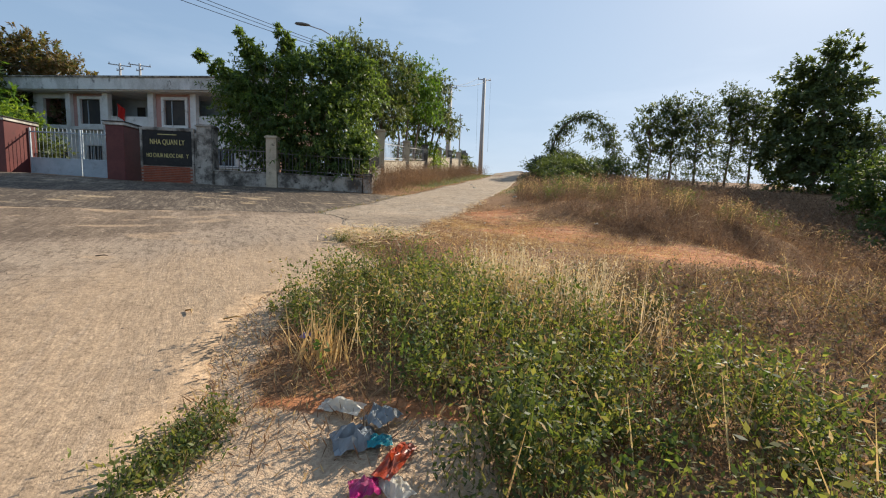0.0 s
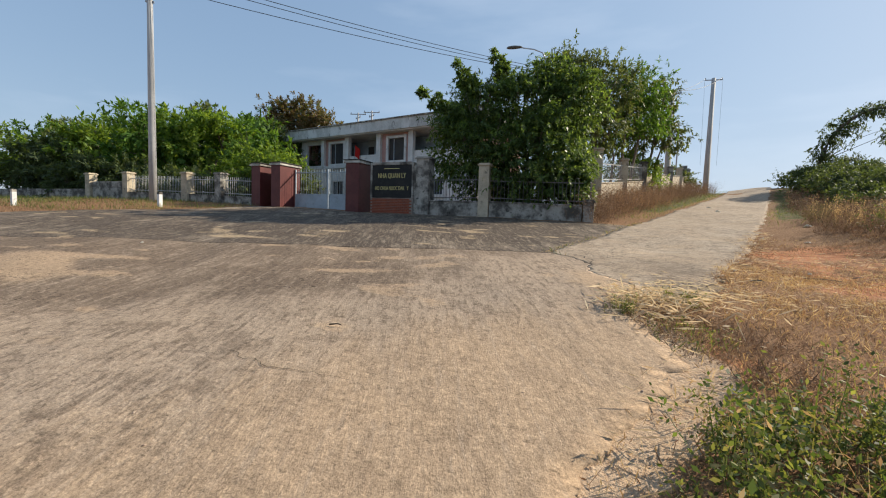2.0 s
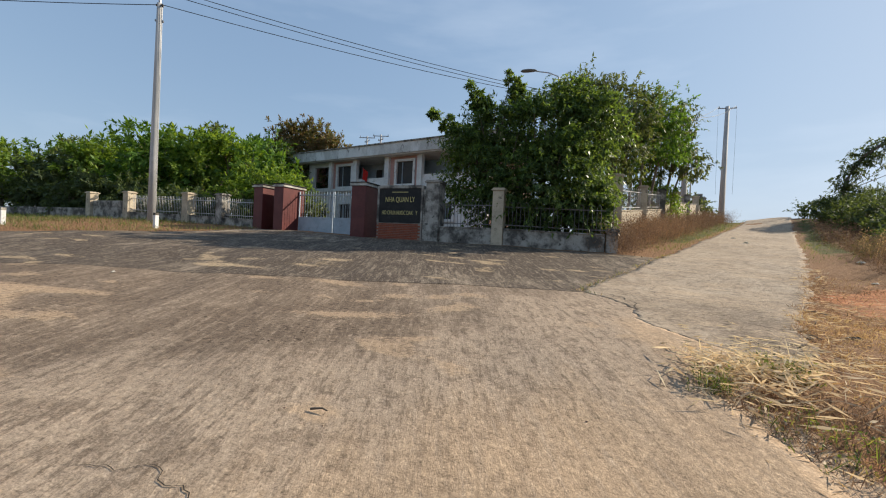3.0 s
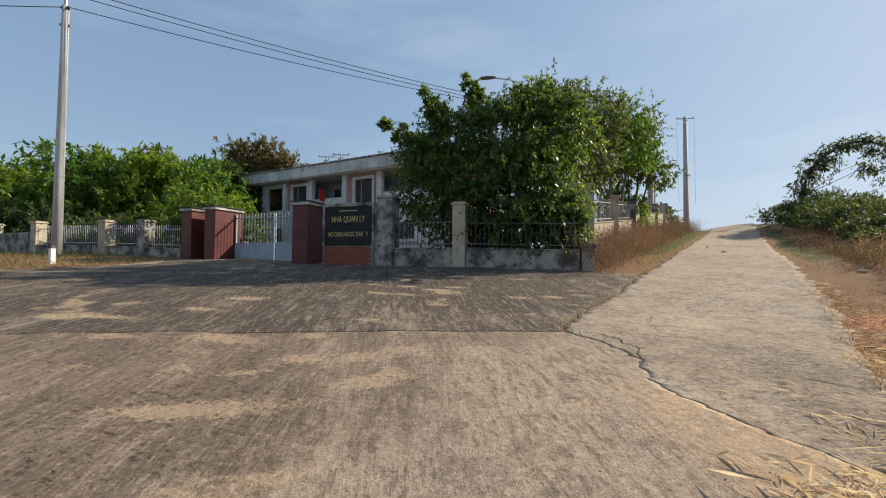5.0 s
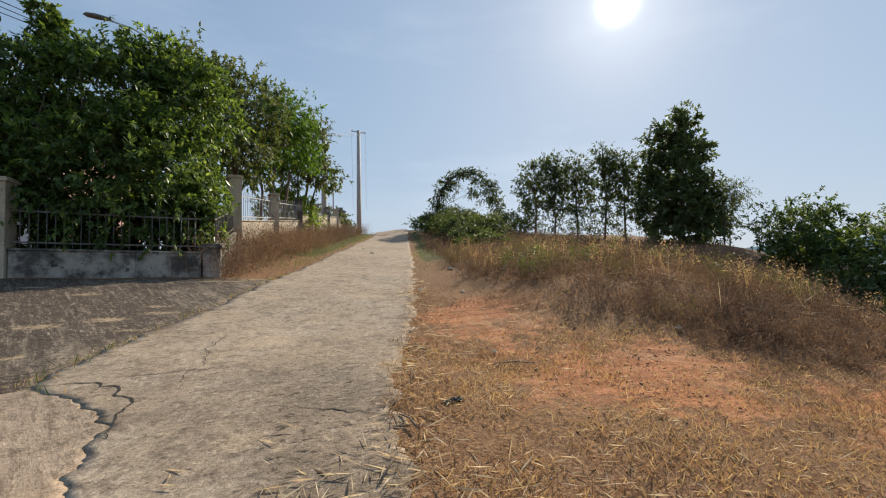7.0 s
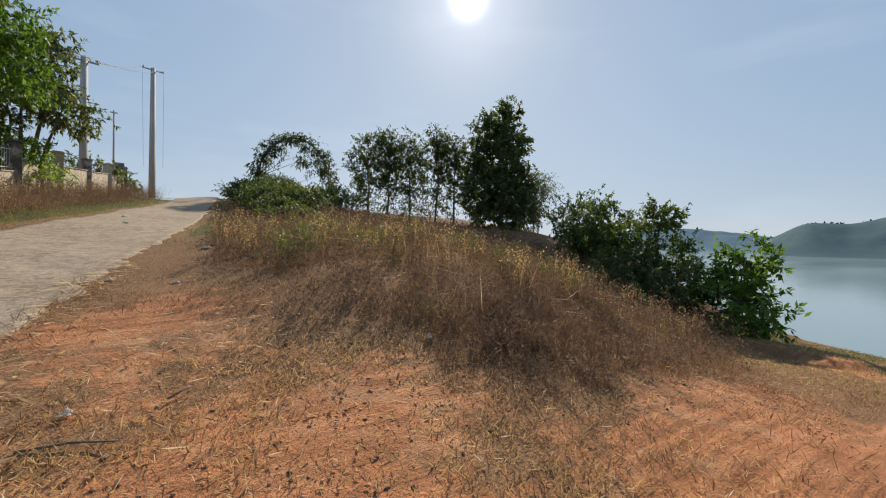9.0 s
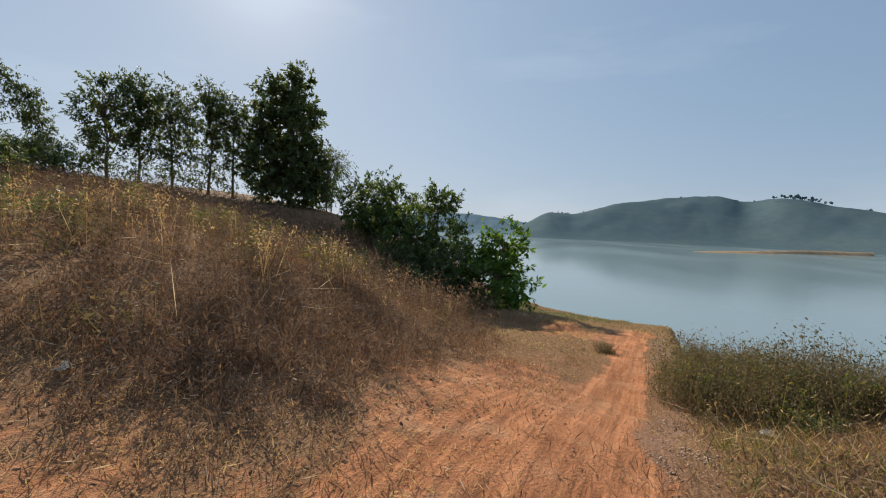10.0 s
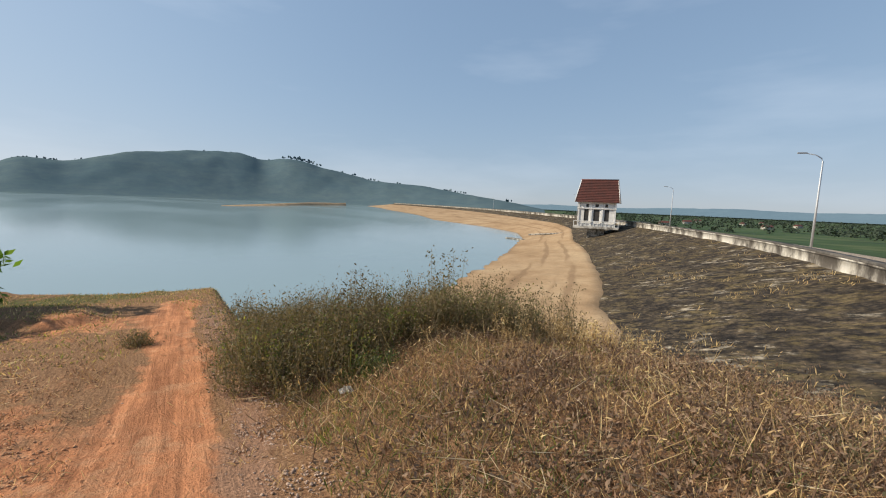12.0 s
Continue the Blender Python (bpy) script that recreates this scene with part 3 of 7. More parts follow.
# keep the soil just under the slabs
under = ((GX < apron_right(GY) - 0.1) & (GX > -22) & (GY > -11.8) & (GY < 12.85)) | ((GX > road_left(GY) + 0.1) & (GX < road_right(GY) - 0.1) & (GY > 10)) | ((GX < road_left(GY) - 0.1) & (GX > -18) & (GY >= 12.6) & (GY < 20))
GZ = GZ - 0.028 * under
# soil lies flush along the slab edges
edge_gap = np.minimum(np.abs(GX - apron_right(np.minimum(GY, 9.84))) + 9 * (GY > 10.2), np.minimum(np.abs(GX - road_left(GY)) + 9 * ((GY < 9.8) | (GY > 13.2)), np.abs(GX - road_right(GY)) + 9 * ((GY < 9.8) | (GY > 40))))
flush = ss(0.34, 0.18, edge_gap) * (GY > -11)
GZ = GZ * (1 - flush) + (height(GX, GY) - 0.004) * flush
nx, ny = len(gx), len(gy)
ids = np.arange(nx * ny).reshape(ny, nx)
quads = np.stack([ids[:-1, :-1], ids[:-1, 1:], ids[1:, 1:], ids[1:, :-1]], -1).reshape(-1, 4)
ground_mesh = quick_mesh("ground", np.stack([GX, GY, GZ], -1).reshape(-1, 3), quads, MAT["ground"], True)
lane_y = 9.6 - 0.14 * (GX - 10) + 0.12 * np.sin(GX * 0.8) + 0.07 * np.sin(GX * 2.1)
tread = np.exp(-((GY - lane_y + 0.75) / np.interp(GX, [8, 11, 16, 22], [0.6, 0.42, 0.38, 0.5])) ** 2) * ss(6.5, 9.0, GX) * (1 - ss(21, 23, GX))
orange = 0.55 * bell(GX, GY, 5.8, 11.9, 2.2, 1.0, 20) + 0.45 * bell(GX, GY, 8.6, 9.7, 2.4, 1.2) + 1.15 * tread + 0.65 * bell(GX, GY, 4.4, 14.6, 3.0, 1.6, 65) + 0.3 * bell(GX, GY, 6.5, 9.5, 3.0, 2.5)
orange = orange + 0.26 * np.exp(-((GY - lane_y - 0.4) / 1.3) ** 2) * ss(8, 11, GX) * (1 - ss(18, 21, GX)) + 0.5 * bell(GX, GY, 1.4, 7.6, 0.7, 0.8) + 0.4 * bell(GX, GY, 8.4, 6.0, 0.5, 0.35) + 0.35 * bell(GX, GY, 8.9, 4.9, 0.6, 0.4) + 0.3 * bell(GX, GY, 9.6, 5.5, 0.5, 0.3)
orange = orange + 0.55 * bell(GX, GY, 19.2, 9.6, 2.0, 1.6, 20) + 0.35 * bell(GX, GY, 11.5, 10.4, 2.5, 0.9, -10)
orange = np.maximum(orange, 0.8 * (GX < 2.6) * (GY < 3.7) * (GX > 0) * (GY > -8))
green = 0.85 * ss(0.2, 0.6, road_left(GY) - GX) * ss(24, 28, GY) * ss(2.4, 1.4, road_left(GY) - GX) + 0.75 * ss(0.1, 0.6, GX - road_right(GY)) * ss(2.2, 1.0, GX - road_right(GY)) * ss(21, 25, GY)
green = green + 0.8 * ss(-26, -30, GX) * (GY > 10) + 0.9 * bell(GX, GY, 25.0, 11, 1.8, 5)
pale = 0.4 * bell(GX, GY, 20.6, 9.0, 1.6, 0.8, 20) + 0.85 * ss(0.7, 0.1, GX - apron_right(np.minimum(GY, 10.2))) * (GY < 10.6) * (GY > -9) * ss(10.6, 9.9, GY) + 0.9 * (GX < 2.5) * (GX > 0) * (GY < 3.6) * (GY > -8)
gravel = 0.9 * np.exp(-((GY - lane_y + 1.5) / 0.24) ** 2) * ss(8, 9.5, GX) * (1 - ss(18, 22, GX))
field = ss(-8, -11, GZ) * (GY < -10)
for nm, val in (("orange", orange), ("green", green), ("gravel", gravel), ("pale", pale), ("field", field)):
    set_mask(ground_mesh, nm, val.ravel())
ground = tagged(new("ground", ground_mesh), "dry soil with dead grass sloping to the lake", "ground", kind="structure")


# scoured pale places on the concrete: x, y, half length, half width, turn
SCOURED = [(-3.65, 10.5, 0.42, 0.2, 25), (-2.5, 10.1, 0.45, 0.24, 35), (-3.6, 9.1, 0.9, 0.24, 25), (-3.95, 9.95, 0.3, 0.1, 30), (-4.05, 11.3, 0.22, 0.14, 10),
           (-4.7, 15.8, 0.35, 0.2, 0), (-3.55, 16.1, 0.35, 0.2, 0), (-7.15, 12.05, 0.45, 0.2, 10), (-7.0, 13.1, 0.5, 0.22, 20), (-8.8, 11.9, 0.4, 0.25, 5),
           (-8.0, 11.0, 0.7, 0.16, 10), (-1.85, 15.3, 0.28, 0.2, 0), (-1.2, 15.75, 0.35, 0.2, 0), (-1.5, 14.0, 0.2, 0.15, 0), (-5.4, 17.4, 0.5, 0.2, 0)]


def slab(name, ys, left, right, columns, lift, material, dark, dust, label, rag=0.05):
    """A concrete slab lofted between two edges, with an uneven outline and a real edge."""
    rows = []
    for k, y in enumerate(ys):
        l, r = left(y), right(y)
        l += 0.1 * noise.fractal(Vector((y * 1.3, 3.1, 0.5)), 0.6, 2.0, 6) + 0.05 * noise.fractal(Vector((y * 7, 1.1, 0.5)), 0.6, 2.0, 3)
        r += 0.1 * noise.fractal(Vector((y * 1.3, 3.1, 0.5)), 0.6, 2.0, 6) + 0.05 * noise.fractal(Vector((y * 7, 1.1, 0.5)), 0.6, 2.0, 3) + (0 if rag < 0.1 and y > 9.8 else rag) * noise.fractal(Vector((y * 2.1, 9.7, lift)), 0.6, 2.0, 6)
        xs = l + (r - l) * np.linspace(0, 1, columns)
        rows.append(np.stack([xs, np.full(columns, y)], -1))
    g = np.array(rows)
    z = height(g[..., 0], g[..., 1]) + lift + 0.006 * ripple(g[..., 0], g[..., 1], 0.7)
    top = np.concatenate([g, z[..., None]], -1)
    full = np.empty((len(ys) + 2, columns + 2, 3))
    full[1:-1, 1:-1] = top
    full[0, 1:-1], full[-1, 1:-1] = top[0], top[-1]
    full[:, 0], full[:, -1] = full[:, 1], full[:, -2]
    full[0, :, 2] -= 0.2
    full[-1, :, 2] -= 0.2
    full[1:-1, 0, 2] -= 0.2
    full[1:-1, -1, 2] -= 0.2
    a, b = full.shape[:2]
    i = np.arange(a * b).reshape(a, b)
    q = np.stack([i[:-1, :-1], i[:-1, 1:], i[1:, 1:], i[1:, :-1]], -1).reshape(-1, 4)
    me = quick_mesh(name, full.reshape(-1, 3), q, material)
    X, Y = full[..., 0], full[..., 1]
    set_mask(me, "dark", dark(X, Y).ravel())
    set_mask(me, "dust", dust(X, Y).ravel())
    set_mask(me, "patch", sum(bell(X, Y, px, py, rx, ry, a) for px, py, rx, ry, a in SCOURED).ravel() - 0.05)
    return tagged(new(name, me), label, "pavement", kind="structure")


court_y = np.concatenate([np.linspace(5.15, 12.8, 60), np.linspace(12.9, 19.95, 60)])
slab("pavement_court", court_y, lambda y: -20.0 + 2.6 * float(ss(9, 17, y)), lambda y: (y - 13.1) / 0.4 - 0.03 if y < 12.8 else float(road_left(y)) - 0.02, 70, 0.014, MAT["court"],
     lambda X, Y: 0.85 - 0.25 * ss(15, 19.5, Y) * ss(-9, -13, X), lambda X, Y: 1.3 * bell(X, Y, -8.6, 10.9, 0.45, 0.3, 20) + 0.45 * bell(X, Y, -7, 12.6, 1.2, 0.5) + 0.35 * bell(X, Y, 0, 20, 3, 1.0), "dark weathered concrete forecourt before the gate", 0.0)
seam_y = np.linspace(9.85, 12.85, 110)
slab("pavement_apron", np.concatenate([np.linspace(-12, 2, 40), np.linspace(2.1, 9.8, 170), seam_y]), lambda y: max(-22.0, (y - 13.1) / 0.4) if y > 5 else -22.0, lambda y: float(apron_right(y)), 80, 0.014, MAT["apron"],
     lambda X, Y: 0.75 * ss(0.7, -1.3, X - np.interp(Y, [3, 5.6, 7, 8.2, 9.5, 12], [-6.2, -5.2, -3.4, -2.0, -1.4, -0.9])) - 0.5 * bell(X, Y, -0.2, 11.0, 0.7, 1.6, -20), lambda X, Y: 0.85 * ss(-4.5, -0.5, X - 0.25 * (Y - 5)) - 0.5 * ss(6.5, 9.5, Y) + 0.75 * bell(X, Y, 0.45, 10.1, 0.45, 1.1, 20) + 1.7 * bell(X, Y, -8.2, 6.8, 1.3, 0.5, -20) + 1.2 * bell(X, Y, -7.9, 7.8, 0.9, 0.25, 20), "dusty worn concrete apron of the road", 0.02)
slab("road", np.concatenate([seam_y, np.linspace(12.9, 24, 190), np.linspace(24.3, 75, 90)]), lambda y: float(road_left(y)), lambda y: float(road_right(y)), 26, 0.016, MAT["road"],
     lambda X, Y: 0.3 + 0.8 * bell(X, Y, 1.6, 11.4, 0.9, 1.6) + 0.25 * ss(0.2, 1.2, X - 0.35 * (Y - 12) - 1.0), lambda X, Y: 0.5 + 0.0 * X, "cracked pale concrete road climbing the hill", 0.13)


def crack(points, wide, lift=0.021):
    """A broken line in the concrete: a jagged dark ribbon that thins towards its ends."""
    pts, rows = spline([(x, y, 0) for x, y in points], 14), []
    for k, q in enumerate(pts):
        d = (pts[min(k + 1, len(pts) - 1)] - pts[max(k - 1, 0)]).normalized()
        side = Vector((-d.y, d.x, 0))
        q = q + side * 0.09 * noise.fractal(q * 3.0, 0.7, 2.0, 5)
        w = wide * (0.3 + 0.7 * math.sin(math.pi * (k + 0.5) / len(pts))) * (0.6 + 0.6 * abs(noise.noise(q * 9)))
        rows += [(*(q + side * w).xy, hz(q.x, q.y) + lift + 0.006 * float(ripple(q.x, q.y, 0.7))), (*(q - side * w).xy, hz(q.x, q.y) + lift + 0.006 * float(ripple(q.x, q.y, 0.7)))]
    me = quick_mesh("crack", rows, [(2 * k, 2 * k + 1, 2 * k + 3, 2 * k + 2) for k in range(len(pts) - 1)], MAT["crack"])
    return tagged(new("crack", me), "dark jagged crack in the concrete", "crack", kind="structure")


def spline(points, per):
    out = []
    p = [Vector(q) for q in points]
    p = [p[0] * 2 - p[1]] + p + [p[-1] * 2 - p[-2]]
    for k in range(1, len(p) - 2):
        for j in range(per):
            t = j / per
            out.append(0.5 * (2 * p[k] + (p[k + 1] - p[k - 1]) * t + (2 * p[k - 1] - 5 * p[k] + 4 * p[k + 1] - p[k + 2]) * t * t + (3 * p[k] - p[k - 1] - 3 * p[k + 1] + p[k + 2]) * t ** 3))
    out.append(p[-2])
    return out


for line, wide in (([(-0.75, 12.85), (-0.3, 12.75), (0.05, 12.3), (0.12, 11.6)], 0.014), ([(-0.3, 12.85), (0.2, 12.9), (0.75, 13.05)], 0.009), ([(1.4, 15.9), (1.75, 15.8), (2.15, 15.88)], 0.014), ([(0.7, 15.1), (0.5, 14.0), (0.46, 13.1), (0.44, 12.4)], 0.006), ([(1.4, 11.8), (1.73, 11.55), (2.05, 11.42)], 0.01), ([(-3.1, 5.65), (-2.5, 5.82), (-1.9, 5.78), (-1.2, 5.9)], 0.006), ([(2.2, 19.5), (2.9, 19.3), (3.6, 19.5)], 0.01)):
    crack(line, wide)

# ---- lake, dam, far hills ----
DAM = [(2.5, 2.0), (4.2, -8.0), (6.0, -14.5), (8.1, -20.4), (11.7, -28.2), (16.3, -36.5), (24.3, -48.2), (42.8, -70.5), (91.7, -117.4), (216, -200), (400, -285), (520, -330)]

dam_line = spline([(x, y, 0) for x, y in DAM], 24)
CREST = -1.15
dam_side = []
for k, p in enumerate(dam_line):
    d = (dam_line[min(k + 1, len(dam_line) - 1)] - dam_line[max(k - 1, 0)]).normalized()
    dam_side.append(Vector((-d.y, d.x, 0)) if (-d.y) > 0 else Vector((-d.y, d.x, 0)))


def sweep(name, profile, material, label, category, near=0, far=None, wobble=0.0, kind="structure", spread=0.0, face=False):
    """A cross-section (offset to the lake, height) carried along the dam."""
    line = list(zip(dam_line, dam_side))[near:far]
    v = []
    for k, (p, s) in enumerate(line):
        more = spread * math.exp(-((p.x - 22) ** 2 + (p.y + 46) ** 2) / 20 ** 2)
        for j, (o, z) in enumerate(profile):
            o = o * (1 + more / 8.0) if face else o + more * math.exp(-max(o - 8, 0) / 12)
            w = wobble * noise.noise((p + s * o) * 0.45)
            v.append((p.x + s.x * (o + w), p.y + s.y * (o + w), z + 0.25 * w))
    m = len(profile)
    q = [(k * m + j, (k + 1) * m + j, (k + 1) * m + j + 1, k * m + j + 1) for k in range(len(line) - 1) for j in range(m - 1)]
    q = [f[::-1] for f in q]
    me = quick_mesh(name, v, q, material)
    return tagged(new(name, me), label, category, kind=kind)


sweep("dam_crest", [(-34, PLAIN), (-7.2, CREST), (-6.6, CREST + 0.05), (0.05, CREST + 0.05)], MAT["road"], "concrete road along the crest of the dam", "dam", near=24)
sweep("dam_face", [(0.05, CREST)] + [(0.5 * j, CREST - 0.33 * 0.5 * j) for j in range(1, 29)], MAT["riprap"], "dark stone facing of the dam slope", "dam", wobble=0.22, spread=0.0, face=True)


def sand_bank():
    """Sand from the foot of the stone facing down into the water; its upper edge climbs beyond the intake house."""
    n = 26
    rows, track, wet = [], [], []
    for p, side in zip(dam_line, dam_side):
        top = float(np.interp(p.x, [4, 6, 10, 22, 45, 62, 80, 200, 520], [9.6, 10.4, 12.7, 12.5, 10.5, 6.6, 5.2, 4.5, 4.0]))
        rim = float(np.interp(p.x, [5, 10, 16, 35, 60, 78, 100, 140, 300, 520], [26, 27, 28, 25, 20, 19, 24, 42, 50, 40]))
        for j in range(n):
            u = j / (n - 1) * 1.35
            o = top + (rim - top) * u + 0.35 * noise.noise((p + side * (top + 18 * u)) * 0.3)
            z_top = CREST - 0.33 * top + 0.12
            z = z_top + (LAKE - z_top) * (u ** 0.85) + 0.08 * noise.noise((p + side * o) * 0.5) * min(1, 4 * u)
            rows.append((p.x + side.x * o, p.y + side.y * o, z - (0.5 if j == 0 else 0)))
            w = 0.02 * math.sin(p.x * 0.13)
            track.append(sum(math.exp(-((u - c - w) / 0.022) ** 2) for c in (0.2, 0.29, 0.5, 0.58)))
            wet.append(max(0.0, 1 - abs(u - 1.03) / 0.1))
    q = [(k * n + j, k * n + j + 1, (k + 1) * n + j + 1, (k + 1) * n + j) for k in range(len(dam_line) - 1) for j in range(n - 1)]
    me = quick_mesh("sand_bank", rows, q, MAT["sand"], True)
    set_mask(me, "track", track)
    set_mask(me, "wet", wet)
    return tagged(new("sand_bank", me), "pale dry sand bank at the foot of the dam", "sand", kind="structure")


sand_bank()
parapet = sweep("parapet", [(-0.02, CREST), (-0.02, CREST + 0.62), (-0.12, CREST + 0.62), (-0.12, CREST + 0.75), (0.42, CREST + 0.75), (0.42, CREST + 0.6), (0.32, CREST + 0.6), (0.32, CREST - 0.3)], MAT["dam_wall"], "flaking whitewashed parapet wall along the dam crest", "wall", near=44)

sweep("parapet_cap", [(-0.15, CREST + 0.72), (-0.15, CREST + 0.84), (0.46, CREST + 0.84), (0.46, CREST + 0.72)], MAT["black_wall"], "dark weathered coping of the dam parapet", "wall", near=44)
shore_pts = [(p.x + s.x * 13, p.y + s.y * 13) for p, s in list(zip(dam_line, dam_side))[10::8]]
lake_outline = [(22, -10)] + shore_pts + [(900, -420), (1500, -300), (1500, 900), (60, 900), (44, 60), (30, 26), (24, 12)]
bm = bmesh.new()
bm.faces.new([bm.verts.new((x, y, LAKE)) for x, y in lake_outline])
bmesh.ops.triangulate(bm, faces=bm.faces[:])
water = part("water", bm, MAT["water"], None)
tagged(water, "calm blue-green lake water", "lake", kind="structure")


def ridge(name, stations, depth, material, label, seed, rough):
    """A far hill range: (x, y, height) along its crest, falling to the shore in front."""
    pts = spline(stations, 14)
    n, m = len(pts), 26
    v = np.empty((n, m, 3))
    for k, p in enumerate(pts):
        back = Vector((p.x, p.y, 0)).normalized()
        for j in range(m):
            u = j / (m - 1) * 1.5
            f = float(ss(0, 1, min(u, 1))) if u <= 1 else 1 - 0.8 * float(ss(0, 0.5, u - 1))
            at = Vector((p.x, p.y, 0)) + back * depth * (u - 1)
            wob = noise.fractal(Vector((at.x * 0.006, at.y * 0.006, seed)), 1.0, 2.0, 5)
            gully = noise.fractal(Vector((at.x * 0.02, at.y * 0.02, seed + 3)), 1.0, 2.0, 3)
            v[k, j] = (at.x, at.y, LAKE - 1.5 + max(0, (p.z - LAKE) * f * (1 + 0.1 * wob * (1 - abs(u - 1))) + rough * gully * f * (1.2 - f)))
    i = np.arange(n * m).reshape(n, m)
    q = np.stack([i[:-1, :-1], i[:-1, 1:], i[1:, 1:], i[1:, :-1]], -1).reshape(-1, 4)
    return tagged(new(name, quick_mesh(name, v.reshape(-1, 3), q, material, True)), label, "hill", kind="structure")


def polar(rows, eye=(6.0, 9.0, 1.7)):
    return [(eye[0] + d * math.sin(radians(a)), eye[1] + d * math.cos(radians(a)), eye[2] + d * math.tan(radians(e))) for a, e, d in rows]


HILL_CREST = polar([(81, 1.0, 1000), (84.4, 2.75, 1000), (88, 2.9, 1020), (92, 3.9, 1030), (98.4, 4.8, 1040), (103.7, 5.05, 1050), (106.8, 4.4, 1050), (110, 5.1, 1040), (114, 4.3, 1020), (119, 3.0, 980), (123.6, 2.5, 930), (131, 1.9, 880), (137, 1.1, 830), (144, -0.1, 800)])
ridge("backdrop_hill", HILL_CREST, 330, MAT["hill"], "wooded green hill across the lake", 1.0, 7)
ridge("backdrop_far_hill", polar([(58, 1.2, 2000), (66, 1.9, 1950), (72.5, 2.25, 1900), (76, 2.1, 1900), (82.1, 1.3, 1900), (87, 0.6, 1900)]), 500, MAT["hill_far"], "distant hill beyond the lake, tinted with haze", 5.0, 12)
ridge("backdrop_mountains", polar([(136, 0.2, 3300), (145, 0.45, 3200), (154, 0.4, 3100), (163, 0.75, 3100), (172, 0.65, 3100), (180, 0.8, 3100), (192, 0.6, 3100)]), 700, MAT["hill_far"], "low mountains beyond the plain, tinted blue with haze", 9.0, 10)

# sandy spit below the far hill
spit = ridge("sand_spit", [(335, -60, LAKE + 1.8), (400, -120, LAKE + 3.2), (480, -190, LAKE + 4.5), (540, -262, LAKE + 5)], 30, MAT["sand"], "low sandy spit reaching into the lake", 2.0, 0.6)

# ---- leaves, trees and weeds ----


def leaf_mesh(name, at, way, across, length, width, material):
    """Many leaves, each a folded rhomb of two triangles along way, in one mesh."""
    n = len(at)
    way = way / np.linalg.norm(way, axis=1)[:, None]
    side = np.cross(way, across)
    side /= np.maximum(np.linalg.norm(side, axis=1), 1e-6)[:, None]
    v = np.empty((n, 4, 3))
    v[:, 0] = at
    v[:, 1] = at + way * (length * 0.45)[:, None] + side * (width * 0.5)[:, None]
    v[:, 2] = at + way * length[:, None]
    v[:, 3] = at + way * (length * 0.45)[:, None] - side * (width * 0.5)[:, None]
    return quick_mesh(name, v.reshape(-1, 3), np.arange(n * 4).reshape(n, 4), material)


def unit(rng, n):
    v = rng.normal(size=(n, 3))
    return v / np.linalg.norm(v, axis=1)[:, None]


def crown(name, rng, blobs, leaves, length, width, material, droop=0.35, clump=0.55, per=38, hollow=0.55):
    """Leaves on short twigs, twigs on boughs, boughs round the outside of rough blobs; returns mesh and bough centres."""
    vol = np.array([rx * ry * rz for _, _, _, rx, ry, rz in blobs]) ** 0.58
    share = rng.choice(len(blobs), size=max(5, int(leaves * 1.32) // (per * 3)), p=vol / vol.sum())
    b = np.array(blobs)[share]
    n = len(b)
    u = unit(rng, n)
    u[:, 2] = np.where(u[:, 2] < -0.88, -u[:, 2], u[:, 2])
    centre = b[:, :3] + u * (hollow + (1 - hollow) * rng.random((n, 1)) ** 0.5) * rng.uniform(0.8, 1.16, (n, 1)) * b[:, 3:]
    size = clump * rng.uniform(0.6, 1.5, n) * np.minimum(1.0, b[:, 3:].min(1) / 0.9)
    twigs = 6
    tu, ts = np.repeat(u, twigs, 0), np.repeat(size, twigs)
    foot = np.repeat(centre, twigs, 0) + rng.normal(size=(n * twigs, 3)) * ts[:, None] * np.array([0.62, 0.62, 0.42])
    axis = tu * 0.8 + unit(rng, n * twigs) * 0.75 + np.array([0, 0, 0.15 - 0.5 * droop])
    axis /= np.linalg.norm(axis, axis=1)[:, None]
    k = max(3, per // 2)
    s = rng.random((n * twigs, k))
    reach = ts * rng.uniform(0.5, 1.25, n * twigs)
    at = (foot[:, None] + axis[:, None] * (s * reach[:, None])[..., None]).reshape(-1, 3)
    at[:, 2] -= (droop * 0.35 * s ** 2 * reach[:, None]).reshape(-1)
    ax, out = np.repeat(axis, k, 0), np.repeat(tu, k, 0)
    way = unit(rng, len(at)) * 0.85 + ax * 0.75 + np.array([0, 0, -droop])
    face = out * 0.45 + np.array([0, 0, 0.75]) + unit(rng, len(at)) * 0.55
    ln = length * rng.uniform(0.65, 1.38, len(at))
    return leaf_mesh(name, at, way, face, ln, ln * width, material), centre


